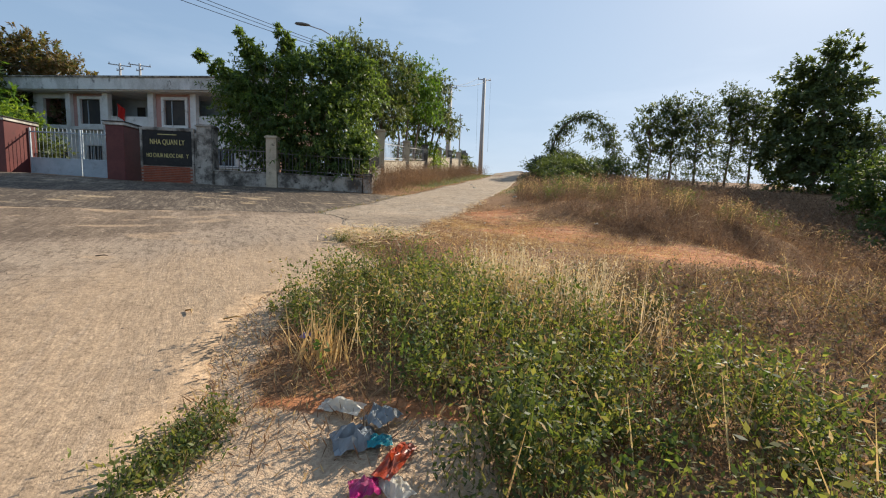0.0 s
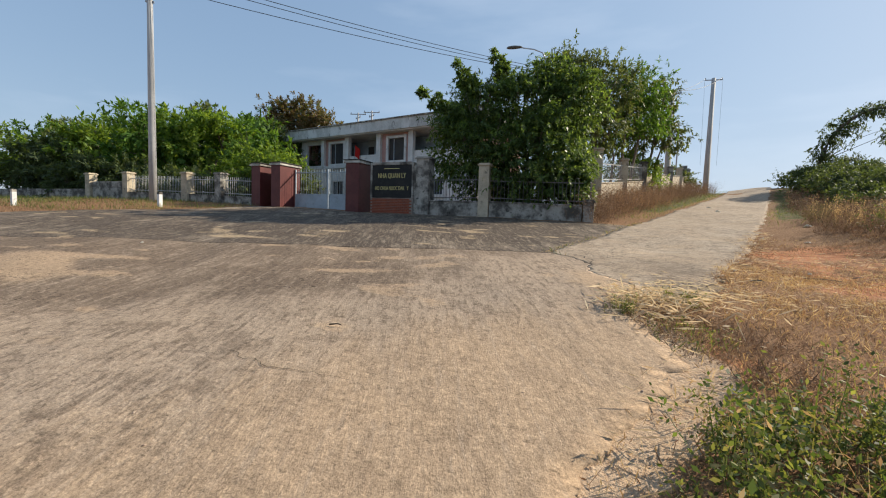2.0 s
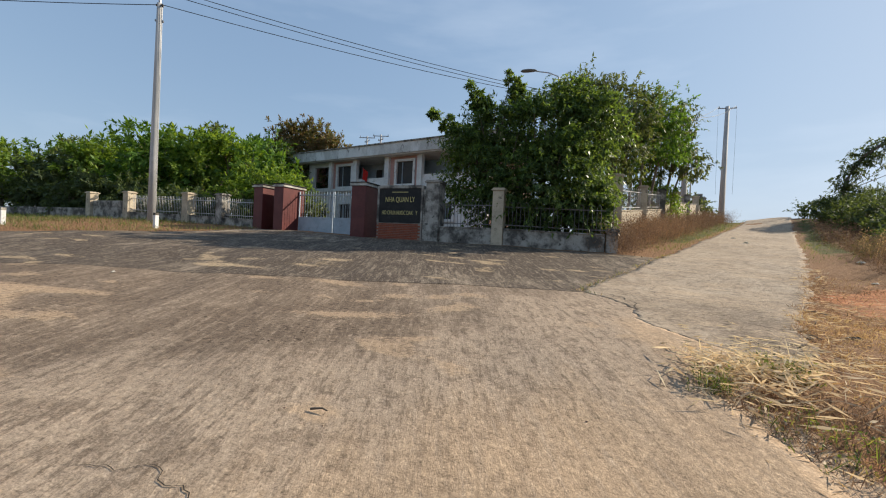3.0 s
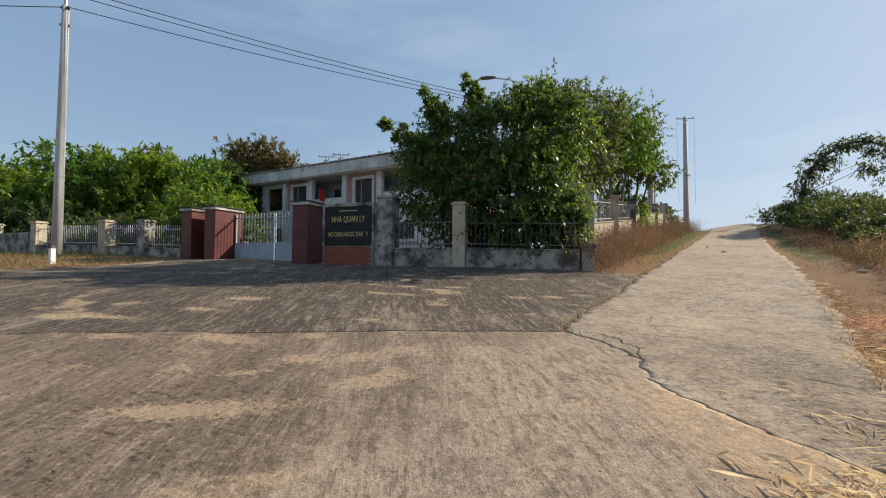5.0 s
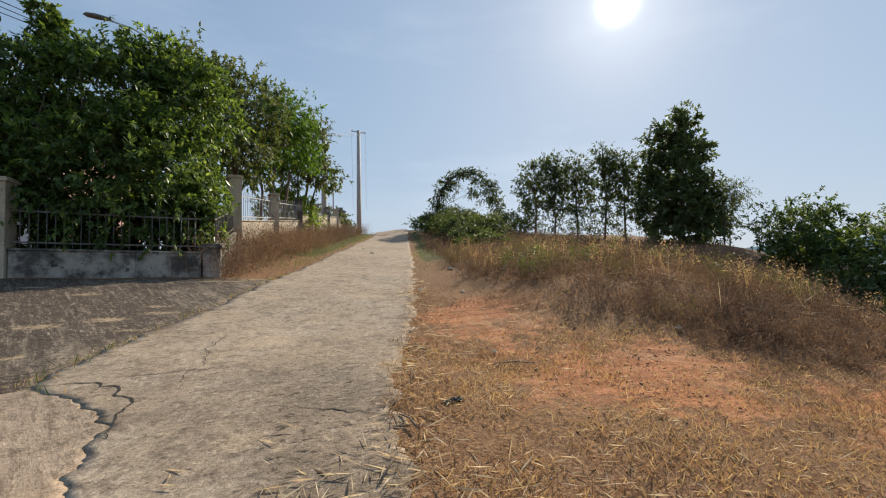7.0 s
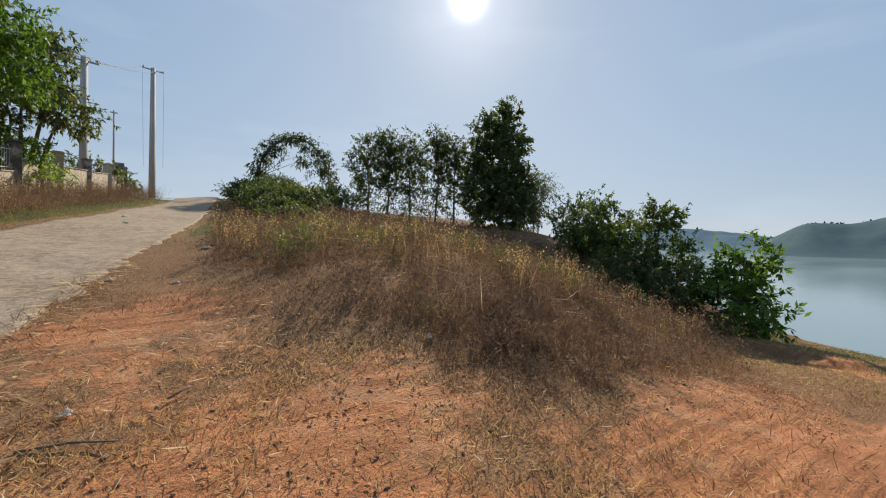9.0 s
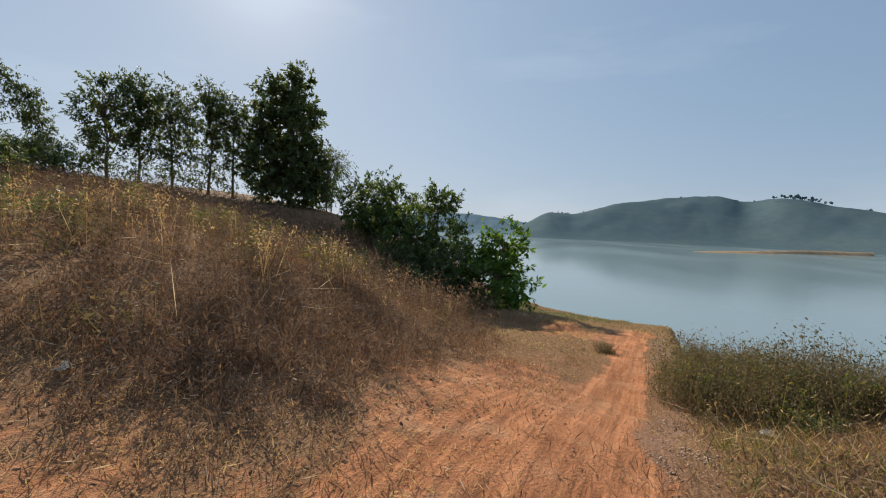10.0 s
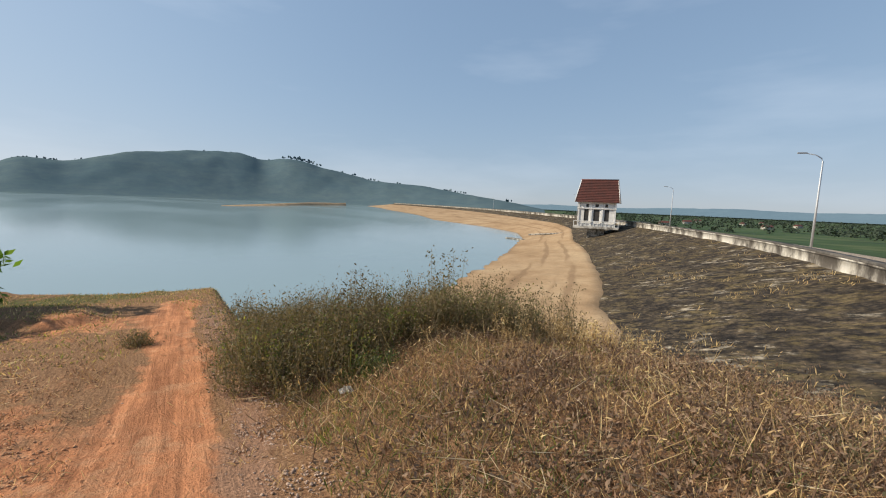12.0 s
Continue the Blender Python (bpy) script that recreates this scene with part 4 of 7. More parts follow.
def tree(name, at, blobs, leaves, length, width, material, label, trunk=0.14, seed=1, stems=1, category="tree", group="", droop=0.35, clump=0.55, per=38, hollow=0.55, limbs=60):
    rng = np.random.default_rng(seed)
    base = thing(name, at, label, category, group)
    me, centres = crown("crown", rng, blobs, leaves, length, width, material, droop, clump, per, hollow)
    part("crown", me, material, base)
    bm = bmesh.new()
    low, high = min(b[2] for b in blobs), max(b[2] for b in blobs)
    tops = []
    for s in range(stems):
        b = blobs[s % len(blobs)]
        foot = Vector((b[0] * 0.55, b[1] * 0.55, -0.15)) if stems > 1 else Vector((0, 0, -0.15))
        top = Vector((b[0], b[1], b[2] + 0.3 * b[5])) if stems > 1 else Vector((0.3 * b[0], 0.3 * b[1], high))
        mid = foot.lerp(top, 0.5) + Vector(rng.normal(size=3) * 0.2)
        pts = [foot, foot.lerp(mid, 0.5) + Vector(rng.normal(size=3) * 0.06), mid, mid.lerp(top, 0.5) + Vector(rng.normal(size=3) * 0.15), top]
        add_tube(bm, pts, [trunk * 1.25, trunk, trunk * 0.75, trunk * 0.5, trunk * 0.2], 7)
        tops += pts[1:4]
    for c in centres[rng.permutation(len(centres))[:limbs]]:
        c = Vector(c)
        near = min(tops, key=lambda p: (p - c).length + (0.8 * max(0, p.z - c.z)))
        k = near.lerp(c, 0.55) + Vector(rng.normal(size=3) * 0.15) + Vector((0, 0, 0.12))
        add_tube(bm, [near, k, c], [trunk * 0.32, trunk * 0.16, 0.008], 5)
    part("trunk", bm, MAT["bark"], base)
    return base


# ---- gate, sign and walls of the compound ----


def gate_pillar(x, y, width, deep, tall):
    p = thing("gate_pillar", (x, y, hz(x, y) - 0.05), "maroon tiled gate pillar with a weathered cap", "pillar", "pillars of the gate")
    part("shaft", box(0, 0, -0.3, width, deep, tall - 0.12, 0.012), MAT["maroon"], p)
    part("cap", add_box(box(-0.07, -0.07, tall - 0.12, width + 0.07, deep + 0.07, tall - 0.03, 0.02), -0.02, -0.02, tall - 0.03, width + 0.02, deep + 0.02, tall + 0.02, 0.01), MAT["parapet"], p, "stained pale cap")
    part("cap_sheet", box(-0.09, -0.09, tall + 0.02, width + 0.09, deep + 0.09, tall + 0.05, 0.008), MAT["black_stone"], p, "dark cap sheet")
    return p


for gxy in ((-17.85, 20.0, 0.62, 1.5, 2.3), (-16.5, 20.05, 0.62, 1.5, 2.38), (-11.5, 19.75, 0.75, 1.1, 2.48)):
    gate_pillar(*gxy)

# double-leaf gate
for k, (x0, x1) in enumerate(((-15.85, -13.62), (-13.58, -11.5))):
    g = thing("gate_leaf", (x0, 21.15, 1.56), "closed grey steel gate leaf with spear-topped bars", "gate", "leaves of the gate")
    w = x1 - x0
    part("lower_panel", box(0.05, -0.015, 0.08, w - 0.05, 0.015, 0.82, 0.004), MAT["grey_paint"], g)
    for nm, bx in (("stile", (0, -0.03, 0, 0.06, 0.03, 2.2)), ("stile", (w - 0.06, -0.03, 0, w, 0.03, 2.2)), ("bottom_rail", (0.06, -0.025, 0.02, w - 0.06, 0.025, 0.08)), ("middle_rail", (0.06, -0.025, 0.82, w - 0.06, 0.025, 0.88)), ("top_rail", (0.06, -0.025, 2.0, w - 0.06, 0.025, 2.05))):
        part(nm, box(*bx, 0.006), MAT["grey_paint"], g)
    n = 11
    for j in range(n):
        u = 0.06 + (w - 0.12) * (j + 1) / (n + 1)
        part("bar", tube([(u, 0, 0.88), (u, 0, 2.0), (u, 0, 2.12), (u, 0, 2.22)], [0.011, 0.011, 0.018, 0.003], 6), MAT["grey_paint"], g)
sill = part("gate_sill", box(-15.85, 21.0, 1.3, -11.5, 21.3, 1.55, 0.01), MAT["old_wall"], None)
tagged(sill, "worn concrete sill under the gate", "sill", kind="structure")

# sign wall with brick foot
sign = thing("sign_wall", (-10.35, 20.12, 1.45), "black stone sign on a red brick foot", "sign")
part("frame", add_box(add_box(add_box(box(0, 0, 0.76, 0.1, 0.32, 2.42, 0.02), 2.2, 0, 0.76, 2.3, 0.32, 2.42, 0.02), 0.1, 0, 2.3, 2.2, 0.32, 2.44, 0.02), 0.1, 0.06, 0.76, 2.2, 0.32, 2.3), MAT["old_wall"], sign, "stained render frame")
part("panel", box(0.1, 0.03, 0.78, 2.2, 0.058, 2.3, 0.003), MAT["black_stone"], sign, "black polished panel")
part("mortar_core", box(0.02, 0.02, -0.2, 2.28, 0.31, 0.755), MAT["mortar"], sign)
brick_mesh = bpy.data.meshes.new("brick")
bb = box(0, 0, 0, 0.21, 0.1, 0.062, 0.004)
bb.to_mesh(brick_mesh)
bb.free()
brick_mesh.materials.append(MAT["brick"])
for row in range(10):
    for col in range(11):
        x = 0.005 + col * 0.222 - (0.11 if row % 2 else 0)
        if -0.02 < x < 2.09:
            o = part("brick", brick_mesh, None, sign)
            o.location = (x, -0.004 + 0.006 * math.sin(row * 7 + col * 3), 0.01 + row * 0.074)
part("plinth", box(-0.05, -0.12, -0.25, 2.35, 0.3, 0.005, 0.02), MAT["old_wall"], sign)


def lettering(text, size, x, y, z, parent, material):
    cu = bpy.data.curves.new("lettering", "FONT")
    cu.body, cu.size, cu.extrude, cu.align_x = text, size, 0.006, "CENTER"
    tmp = bpy.data.objects.new("tmp", cu)
    scene.collection.objects.link(tmp)
    me = bpy.data.meshes.new_from_object(tmp)
    bpy.data.objects.remove(tmp)
    me.materials.clear()
    me.materials.append(material)
    ob = part("lettering", me, material, parent)
    ob.location, ob.rotation_euler = (x, y, z), (radians(90), 0, 0)
    return ob


lettering("NHA QUAN LY", 0.26, 1.15, 0.022, 1.7, sign, MAT["gold"]).scale = (0.84, 1.25, 1)
lettering("HO CHUA NUOC DAK   Y", 0.17, 1.15, 0.022, 1.14, sign, MAT["gold"]).scale = (0.9, 1.5, 1)
part("small_line", box(0.75, 0.02, 2.12, 1.55, 0.029, 2.15), MAT["gold"], sign, "thin faded line of small print")


def wall_post(x, y, width, tall, material, label, turn=0.0, foot=None):
    z = hz(x, y) if foot is None else foot
    p = thing("wall_post", (x, y, z), label, "post", "posts of the boundary wall", turn)
    part("shaft", box(-width / 2, -width / 2, -0.35, width / 2, width / 2, tall - 0.09, 0.015), MAT[material], p)
    bm = box(-width / 2 - 0.05, -width / 2 - 0.05, tall - 0.09, width / 2 + 0.05, width / 2 + 0.05, tall - 0.03, 0.012)
    add_box(bm, -width / 2 - 0.01, -width / 2 - 0.01, tall - 0.03, width / 2 + 0.01, width / 2 + 0.01, tall + 0.02, 0.02)
    part("cap", bm, MAT[material], p)
    return p


def fence_bay(x0, y0, x1, y1, low, tall, spacing=0.15, wall_mat="old_wall", rail_mat="rail", arched=True, label="low mouldy wall with rusty steel railing"):
    """A low wall with a railing on it between two posts, following the slope."""
    z0, z1 = hz(x0, y0), hz(x1, y1)
    length = math.hypot(x1 - x0, y1 - y0)
    turn = math.degrees(math.atan2(y1 - y0, x1 - x0))
    lean = (z1 - z0) / length
    f = thing("fence_bay", (x0, y0, z0), label, "fence", "bays of the boundary fence", turn)

    def sheared(bm):
        for v in bm.verts:
            v.co.z += lean * v.co.x
        return bm

    part("low_wall", sheared(box(0, -0.1, -0.4, length, 0.1, low - 0.05, 0.012)), MAT[wall_mat], f)
    part("coping", sheared(box(-0.01, -0.14, low - 0.05, length + 0.01, 0.14, low, 0.015)), MAT[wall_mat], f)
    part("lower_rail", sheared(box(0, -0.015, low + 0.12, length, 0.015, low + 0.155)), MAT[rail_mat], f)
    part("upper_rail", sheared(box(0, -0.015, tall - 0.2, length, 0.015, tall - 0.165)), MAT[rail_mat], f)
    n = max(3, int(length / spacing))
    for j in range(1, n):
        u = length * j / n
        if arched and j % 2:
            pts = [(u, 0, low), (u, 0, tall - 0.1), (u + spacing * 0.2, 0, tall - 0.02), (u + spacing * 0.5, 0, tall + 0.02), (u + spacing * 0.8, 0, tall - 0.02), (u + spacing, 0, tall - 0.1), (u + spacing, 0, tall - 0.18)]
            part("bar", sheared(tube(pts, 0.011, 5)), MAT[rail_mat], f)
        else:
            part("bar", sheared(tube([(u, 0, low), (u, 0, tall - 0.18 if arched else tall)], 0.011, 5)), MAT[rail_mat], f)
    return f


wall_post(-7.55, 20.3, 0.62, 2.56, "old_wall", "thick mouldy concrete post beside the sign", foot=1.5)
rub = part("wall_stub", box(-8.04, 20.14, 1.2, -7.87, 20.4, 3.7, 0.02), MAT["old_wall"], None)
tagged(rub, "narrow stained wall between sign and post", "wall", kind="structure")
wall_post(-4.7, 20.3, 0.46, 2.22, "cream", "weathered cream concrete post in the front wall", foot=1.5)
fence_bay(-7.22, 20.25, -4.95, 20.25, 0.66, 1.75)
fence_bay(-4.45, 20.25, -2.1, 20.35, 0.66, 1.7)
fence_bay(-2.1, 20.35, -0.7, 20.45, 0.66, 1.7)
wall_post(-0.45, 20.5, 0.4, 0.85, "old_wall", "short mouldy end post of the front wall")
fence_bay(-0.45, 20.8, -0.45, 25.4, 0.7, 1.7, 0.17)
fx, fy, fd, bay = -0.45, 25.7, (0.272, 0.962), 4.9
wall_post(fx, fy, 0.46, 2.85, "cream", "broad stained corner post of the wall", turn=15)


def wall_bay(x0, y0, x1, y1, tall):
    """A solid rendered length of wall between two posts, following the slope."""
    z0, z1 = hz(x0, y0), hz(x1, y1)
    length = math.hypot(x1 - x0, y1 - y0)
    f = thing("wall_bay", (x0, y0, z0), "stained cream rendered wall between roadside posts", "wall", "solid bays of the roadside wall", math.degrees(math.atan2(y1 - y0, x1 - x0)))
    for name, bm, m in (("render", box(0, -0.1, -0.4, length, 0.1, tall, 0.012), "cream"), ("coping", box(-0.01, -0.15, tall, length + 0.01, 0.15, tall + 0.07, 0.015), "old_wall")):
        for v in bm.verts:
            v.co.z += (z1 - z0) / length * v.co.x
        part(name, bm, MAT[m], f)
    return f


for k in range(6):
    a, b = 0.3 + bay * k, bay * (k + 1) - 0.25
    ends = (fx + fd[0] * a, fy + fd[1] * a, fx + fd[0] * b, fy + fd[1] * b)
    if k < 2:
        fence_bay(*ends, 1.15, 2.3 - 0.05 * k, 0.2, "cream", "rail_pale", True, "crumbling cream wall with pale arched railing")
    else:
        wall_bay(*ends, 1.75 - 0.05 * k)
    wall_post(fx + fd[0] * bay * (k + 1), fy + fd[1] * bay * (k + 1), 0.42, 2.5 - 0.04 * k, "cream" if k % 2 == 0 else "old_wall", "stained concrete post of the roadside fence", 15)
for x, m in ((-20.4, "old_wall"), (-23.2, "cream"), (-28.8, "cream"), (-32.9, "cream")):
    wall_post(x, 20.2, 0.5, 1.72, m, "square concrete post of the boundary fence")
for x0, x1 in ((-20.1, -17.9), (-22.95, -20.65), (-28.55, -23.45)):
    fence_bay(x0, 20.2, x1, 20.2, 0.45, 1.5, 0.14, "old_wall", "rail_pale", False, "low stone wall with grey upright railings")
old = part("wall_west", box(-32.6, 20.1, 1.2, -29.1, 20.35, 3.1, 0.03), MAT["old_wall"], None)
tagged(old, "dark mouldy solid wall of the compound", "wall", kind="structure")
far_wall = part("wall_far_west", box(-60, 20.15, 1.0, -33.2, 20.3, 2.6, 0.02), MAT["old_wall"], None)
tagged(far_wall, "old boundary wall under trees", "wall", kind="structure")
guard = thing("gatehouse_post", (7.4, 56.0, hz(7.4, 56.0)), "tall mouldy end post with a tiered cap", "post")
part("shaft", box(-0.4, -0.4, -0.4, 0.4, 0.4, 2.3, 0.02), MAT["old_wall"], guard)
part("cap", add_box(box(-0.55, -0.55, 2.3, 0.55, 0.55, 2.42, 0.02), -0.35, -0.35, 2.42, 0.35, 0.35, 2.75, 0.02), MAT["parapet"], guard)

# ---- two-storey office ----
office = thing("office_building", (-32.5, 38.4, 2.3), "faded two-storey office with pink panels and white columns", "building", turn=-9.5)


def holed(s0, s1, z0, z1, y0, y1, holes):
    """A wall with openings that go through it."""
    bm = bmesh.new()
    ss_ = sorted({s0, s1, *[h[0] for h in holes], *[h[1] for h in holes]})
    for a, b in zip(ss_, ss_[1:]):
        zs = [z0]
        for h in sorted((h for h in holes if h[0] < b - 1e-6 and h[1] > a + 1e-6), key=lambda h: h[2]):
            zs += [h[2], h[3]]
        zs.append(z1)
        for c, d in zip(zs[::2], zs[1::2]):
            if d - c > 1e-4:
                add_box(bm, a, y0, c, b, y1, d)
    bmesh.ops.remove_doubles(bm, verts=bm.verts, dist=0.0005)
    return bm


part("lower_wall", holed(1.7, 23, 0, 3.75, 0.35, 0.6, [(3.35, 4.85, 1.1, 2.46), (6.5, 8.1, 1.1, 2.5), (9.6, 11.9, 0.02, 2.6), (13.9, 15.5, 1.1, 2.5), (18.2, 19.8, 1.1, 2.5)]), MAT["white"], office, "grey-white lower wall")
part("floor_band", box(1.5, 0.0, 3.75, 23.1, 2.4, 4.0, 0.01), MAT["white"], office)
part("upper_panel", holed(5.47, 8.4, 4.0, 6.75, 0.3, 0.5, [(6.15, 8.05, 4.2, 6.25)]), MAT["pink"], office, "faded pink panel")
part("upper_panel", holed(12.95, 16.15, 4.0, 6.75, 0.3, 0.5, [(13.7, 15.6, 4.2, 6.25)]), MAT["pink"], office, "faded pink panel")
part("upper_panel", holed(16.65, 23, 4.0, 5.0, 0.3, 0.5, []), MAT["white"], office)
part("balcony_wall", box(2.6, 0.3, 4.0, 5.05, 0.5, 4.15), MAT["white"], office)
part("balcony_wall", box(8.9, 0.3, 4.0, 12.45, 0.5, 4.9), MAT["white"], office)
part("lintel", box(1.7, 0.3, 6.3, 5.05, 0.55, 6.75), MAT["white"], office)
part("side_wall", box(1.7, 0.3, 4.0, 2.6, 0.55, 6.3), MAT["white"], office)
part("back_wall", holed(1.7, 23, 0, 6.75, 2.4, 2.6, [(9.3, 10.1, 4.02, 6.1)]), MAT["grey_paint"], office, "grey wall at the back of the balconies")
part("end_wall", box(1.7, 0.6, 0, 1.9, 9, 6.75), MAT["pink"], office)
part("end_wall", box(22.9, 0.6, 0, 23.1, 9, 6.75), MAT["pink"], office)
part("rear_wall", box(1.9, 8.8, 0, 22.9, 9, 6.75), MAT["pink"], office)
for s0, s1 in ((5.05, 5.47), (8.4, 8.9), (12.45, 12.95), (16.15, 16.65), (22.6, 23.1)):
    part("column", box(s0, 0.0, 0.0, s1, 0.42, 6.76, 0.015), MAT["white"], office, "white column")
part("roof_fascia", box(-0.15, -0.75, 6.76, 24.2, 9.6, 7.68, 0.02), MAT["stained_white"], office, "stained white roof fascia")
part("roof_edge", box(-0.25, -0.85, 7.68, 24.3, 9.7, 7.8, 0.015), MAT["old_wall"], office, "dark roof edge")
part("ceiling_slab", box(1.0, -0.6, 6.68, 23.6, 9.4, 6.757), MAT["white"], office)
for s0, s1, z0, z1, grid in ((6.15, 8.05, 4.2, 6.25, 0), (13.7, 15.6, 4.2, 6.25, 0), (6.5, 8.1, 1.1, 2.5, 6), (3.35, 4.85, 1.1, 2.46, 6), (13.9, 15.5, 1.1, 2.5, 6), (18.2, 19.8, 1.1, 2.5, 6)):
    fr = bmesh.new()
    for bx in ((s0 - 0.2, z0 - 0.2, s1 + 0.2, z0 + 0.03), (s0 - 0.2, z1 - 0.03, s1 + 0.2, z1 + 0.2), (s0 - 0.2, z0 + 0.03, s0 + 0.03, z1 - 0.03), (s1 - 0.03, z0 + 0.03, s1 + 0.2, z1 - 0.03)):
        add_box(fr, bx[0], 0.16, bx[1], bx[2], 0.36, bx[3], 0.01)
    win = part("window", fr, MAT["white"], office, "white framed window opening")
    part("pane", box(s0 + 0.03, 0.4, z0 + 0.03, s1 - 0.03, 0.42, z1 - 0.03), MAT["dark"], win, "dark glass")
    part("mullion", box(s0 + (s1 - s0) * 0.3, 0.34, z0 + 0.03, s0 + (s1 - s0) * 0.3 + 0.05, 0.398, z1 - 0.03), MAT["grey_paint"], win)
    for j in range(grid):
        u = s0 + (s1 - s0) * (j + 0.5) / grid
        part("bar", box(u - 0.012, 0.3, z0 + 0.03, u + 0.012, 0.325, z1 - 0.03), MAT["grey_paint"], win)
part("door", box(9.3, 2.42, 4.02, 10.1, 2.5, 6.1), MAT["dark"], office, "dark balcony door")
flag = thing("flag", (-32.5 + 9.45 * 0.986 + 0.2, 38.4 - 9.45 * 0.165 + 0.1, 7.2), "small red flag hanging on the balcony", "flag")
red, rnt, rb = base_material("red_cloth", 0.9)
rb.inputs["Base Color"].default_value = (0.45, 0.02, 0.015, 1)
fl = bmesh.new()
for i in range(7):
    for j in range(6):
        fl.verts.new((0.1 * i + 0.03 * math.sin(j), 0.06 * math.sin(i * 1.5 + j * 0.6), 1.0 - 0.2 * j - 0.07 * i))
fl.verts.ensure_lookup_table()
for i in range(6):
    for j in range(5):
        fl.faces.new([fl.verts[k] for k in (i * 6 + j, i * 6 + j + 1, (i + 1) * 6 + j + 1, (i + 1) * 6 + j)])
part("cloth", fl, red, flag)
part("staff", tube([(0, 0, -0.75), (0, 0, 1.1)], 0.015, 6), MAT["steel"], flag)
tank = thing("water_tank", (-26.3, 30.5, hz(-26.3, 30.5)), "yellowed round water tank behind the gate", "tank")
part("drum", tube([(0, 0, 0), (0, 0, 0.05), (0, 0, 1.6), (0, 0, 1.75)], [0.5, 0.55, 0.55, 0.3], 16), MAT["cream"], tank)

# ---- poles, lamps and wires ----


def concrete_pole(at, tall, r0, r1, arms, label, square=False):
    p = thing("utility_pole", at, label, "utility pole")
    if square:
        bm = bmesh.new()
        add_tube(bm, [(0, 0, -0.5), (0, 0, tall * 0.5), (0, 0, tall)], [r0 * 1.35, (r0 + r1) * 0.67, r1 * 1.35], 4)
        part("shaft", bm, MAT["concrete_pole"], p)
    else:
        part("shaft", tube([(0, 0, -0.5), (0, 0, tall * 0.33), (0, 0, tall * 0.66), (0, 0, tall)], [r0, r0 * 0.67 + r1 * 0.33, r0 * 0.33 + r1 * 0.67, r1], 14), MAT["concrete_pole"], p)
    for z, half, turn in arms:
        c, s = math.cos(radians(turn)), math.sin(radians(turn))
        arm = bmesh.new()
        add_box(arm, -half, -0.04, z - 0.05, half, 0.04, z + 0.05, 0.008)
        for v in arm.verts:
            v.co = Vector((v.co.x * c - v.co.y * s, v.co.x * s + v.co.y * c, v.co.z))
        a = part("crossarm", arm, MAT["steel"], p)
        for u in (-half * 0.9, half * 0.9) if half > 0.3 else (0.0,):
            part("insulator", tube([(u * c, u * s, z + 0.05), (u * c, u * s, z + 0.1), (u * c, u * s, z + 0.16), (u * c, u * s, z + 0.22), (u * c, u * s, z + 0.25)], [0.02, 0.05, 0.03, 0.05, 0.015], 8), MAT["dark"], a)
    return p


LP = (-22.9, 18.0, 1.6)
lp = concrete_pole(LP, 11.6, 0.2, 0.13, [(11.5, 0.18, 40), (10.7, 0.2, 40)], "tall round concrete pole at the edge of the forecourt")
part("top_bracket", box(-0.05, -0.05, 11.55, 0.05, 0.05, 12.35, 0.01), MAT["steel"], lp, "dark steel bracket")
for bz, bu in ((12.35, 0.1), (12.15, -0.12), (11.45, 0.2)):
    part("insulator", tube([(bu, 0, bz - 0.05), (bu, 0, bz), (bu, 0, bz + 0.06), (bu, 0, bz + 0.1)], [0.02, 0.06, 0.06, 0.02], 8), MAT["dark"], lp)
P2 = (4.75, 45.5, hz(4.75, 45.5))
concrete_pole(P2, 9.2, 0.2, 0.14, [(8.9, 0.75, 10)], "grey concrete pole behind the roadside trees", True)
P3 = (10.35, 59.97, hz(10.35, 59.97))
concrete_pole(P3, 18.7 - P3[2], 0.24, 0.16, [(18.5 - P3[2], 0.95, 10)], "tall concrete pole with crossarm beside the road", True)
for x, y, top in ((-33.0, 52.0, 15.7), (-30.8, 52.0, 15.8)):
    concrete_pole((x, y, hz(x, y)), top - hz(x, y), 0.16, 0.11, [(top - hz(x, y) - 0.2, 1.1, 20), (top - hz(x, y) - 0.7, 0.7, -30)], "thin utility pole behind the office")
concrete_pole((7.4, 62.0, hz(7.4, 62)), 9.0, 0.1, 0.07, [(8.8, 0.3, 0)], "thin far pole above the fence")

lamp = thing("street_lamp", (-3.6, 27.6, hz(-3.6, 27.6)), "grey street lamp with a long arm above the tree", "street lamp")
LT = 11.5 - hz(-3.6, 27.6)
part("pole", tube([(0, 0, -0.3), (0, 0, LT - 0.9)], [0.09, 0.06], 10), MAT["galvanised"], lamp)
part("arm", tube([(0, 0, LT - 0.9), (-0.2, 0, LT - 0.5), (-0.7, 0, LT - 0.25), (-1.5, 0, LT - 0.05)], 0.035, 8), MAT["galvanised"], lamp)
head = tube([(-1.4, 0, LT - 0.06), (-1.55, 0, LT - 0.03), (-1.9, 0, LT + 0.02), (-2.2, 0, LT + 0.04), (-2.32, 0, LT + 0.04)], [0.05, 0.12, 0.16, 0.13, 0.03], 10)
for v in head.verts:
    v.co.z = LT + (v.co.z - LT) * 0.6
part("head", head, MAT["rail"], lamp, "flat dark grey lamp head")


def wire(a, b, sag, name_label, r=0.019):
    pts = []
    for k in range(25):
        t = k / 24
        p = Vector(a).lerp(Vector(b), t)
        pts.append((p.x, p.y, p.z - sag * 4 * t * (1 - t)))
    w = part("wire", tube(pts, r, 5), MAT["cable"], None)
    return tagged(w, name_label, "cable", "overhead wires")


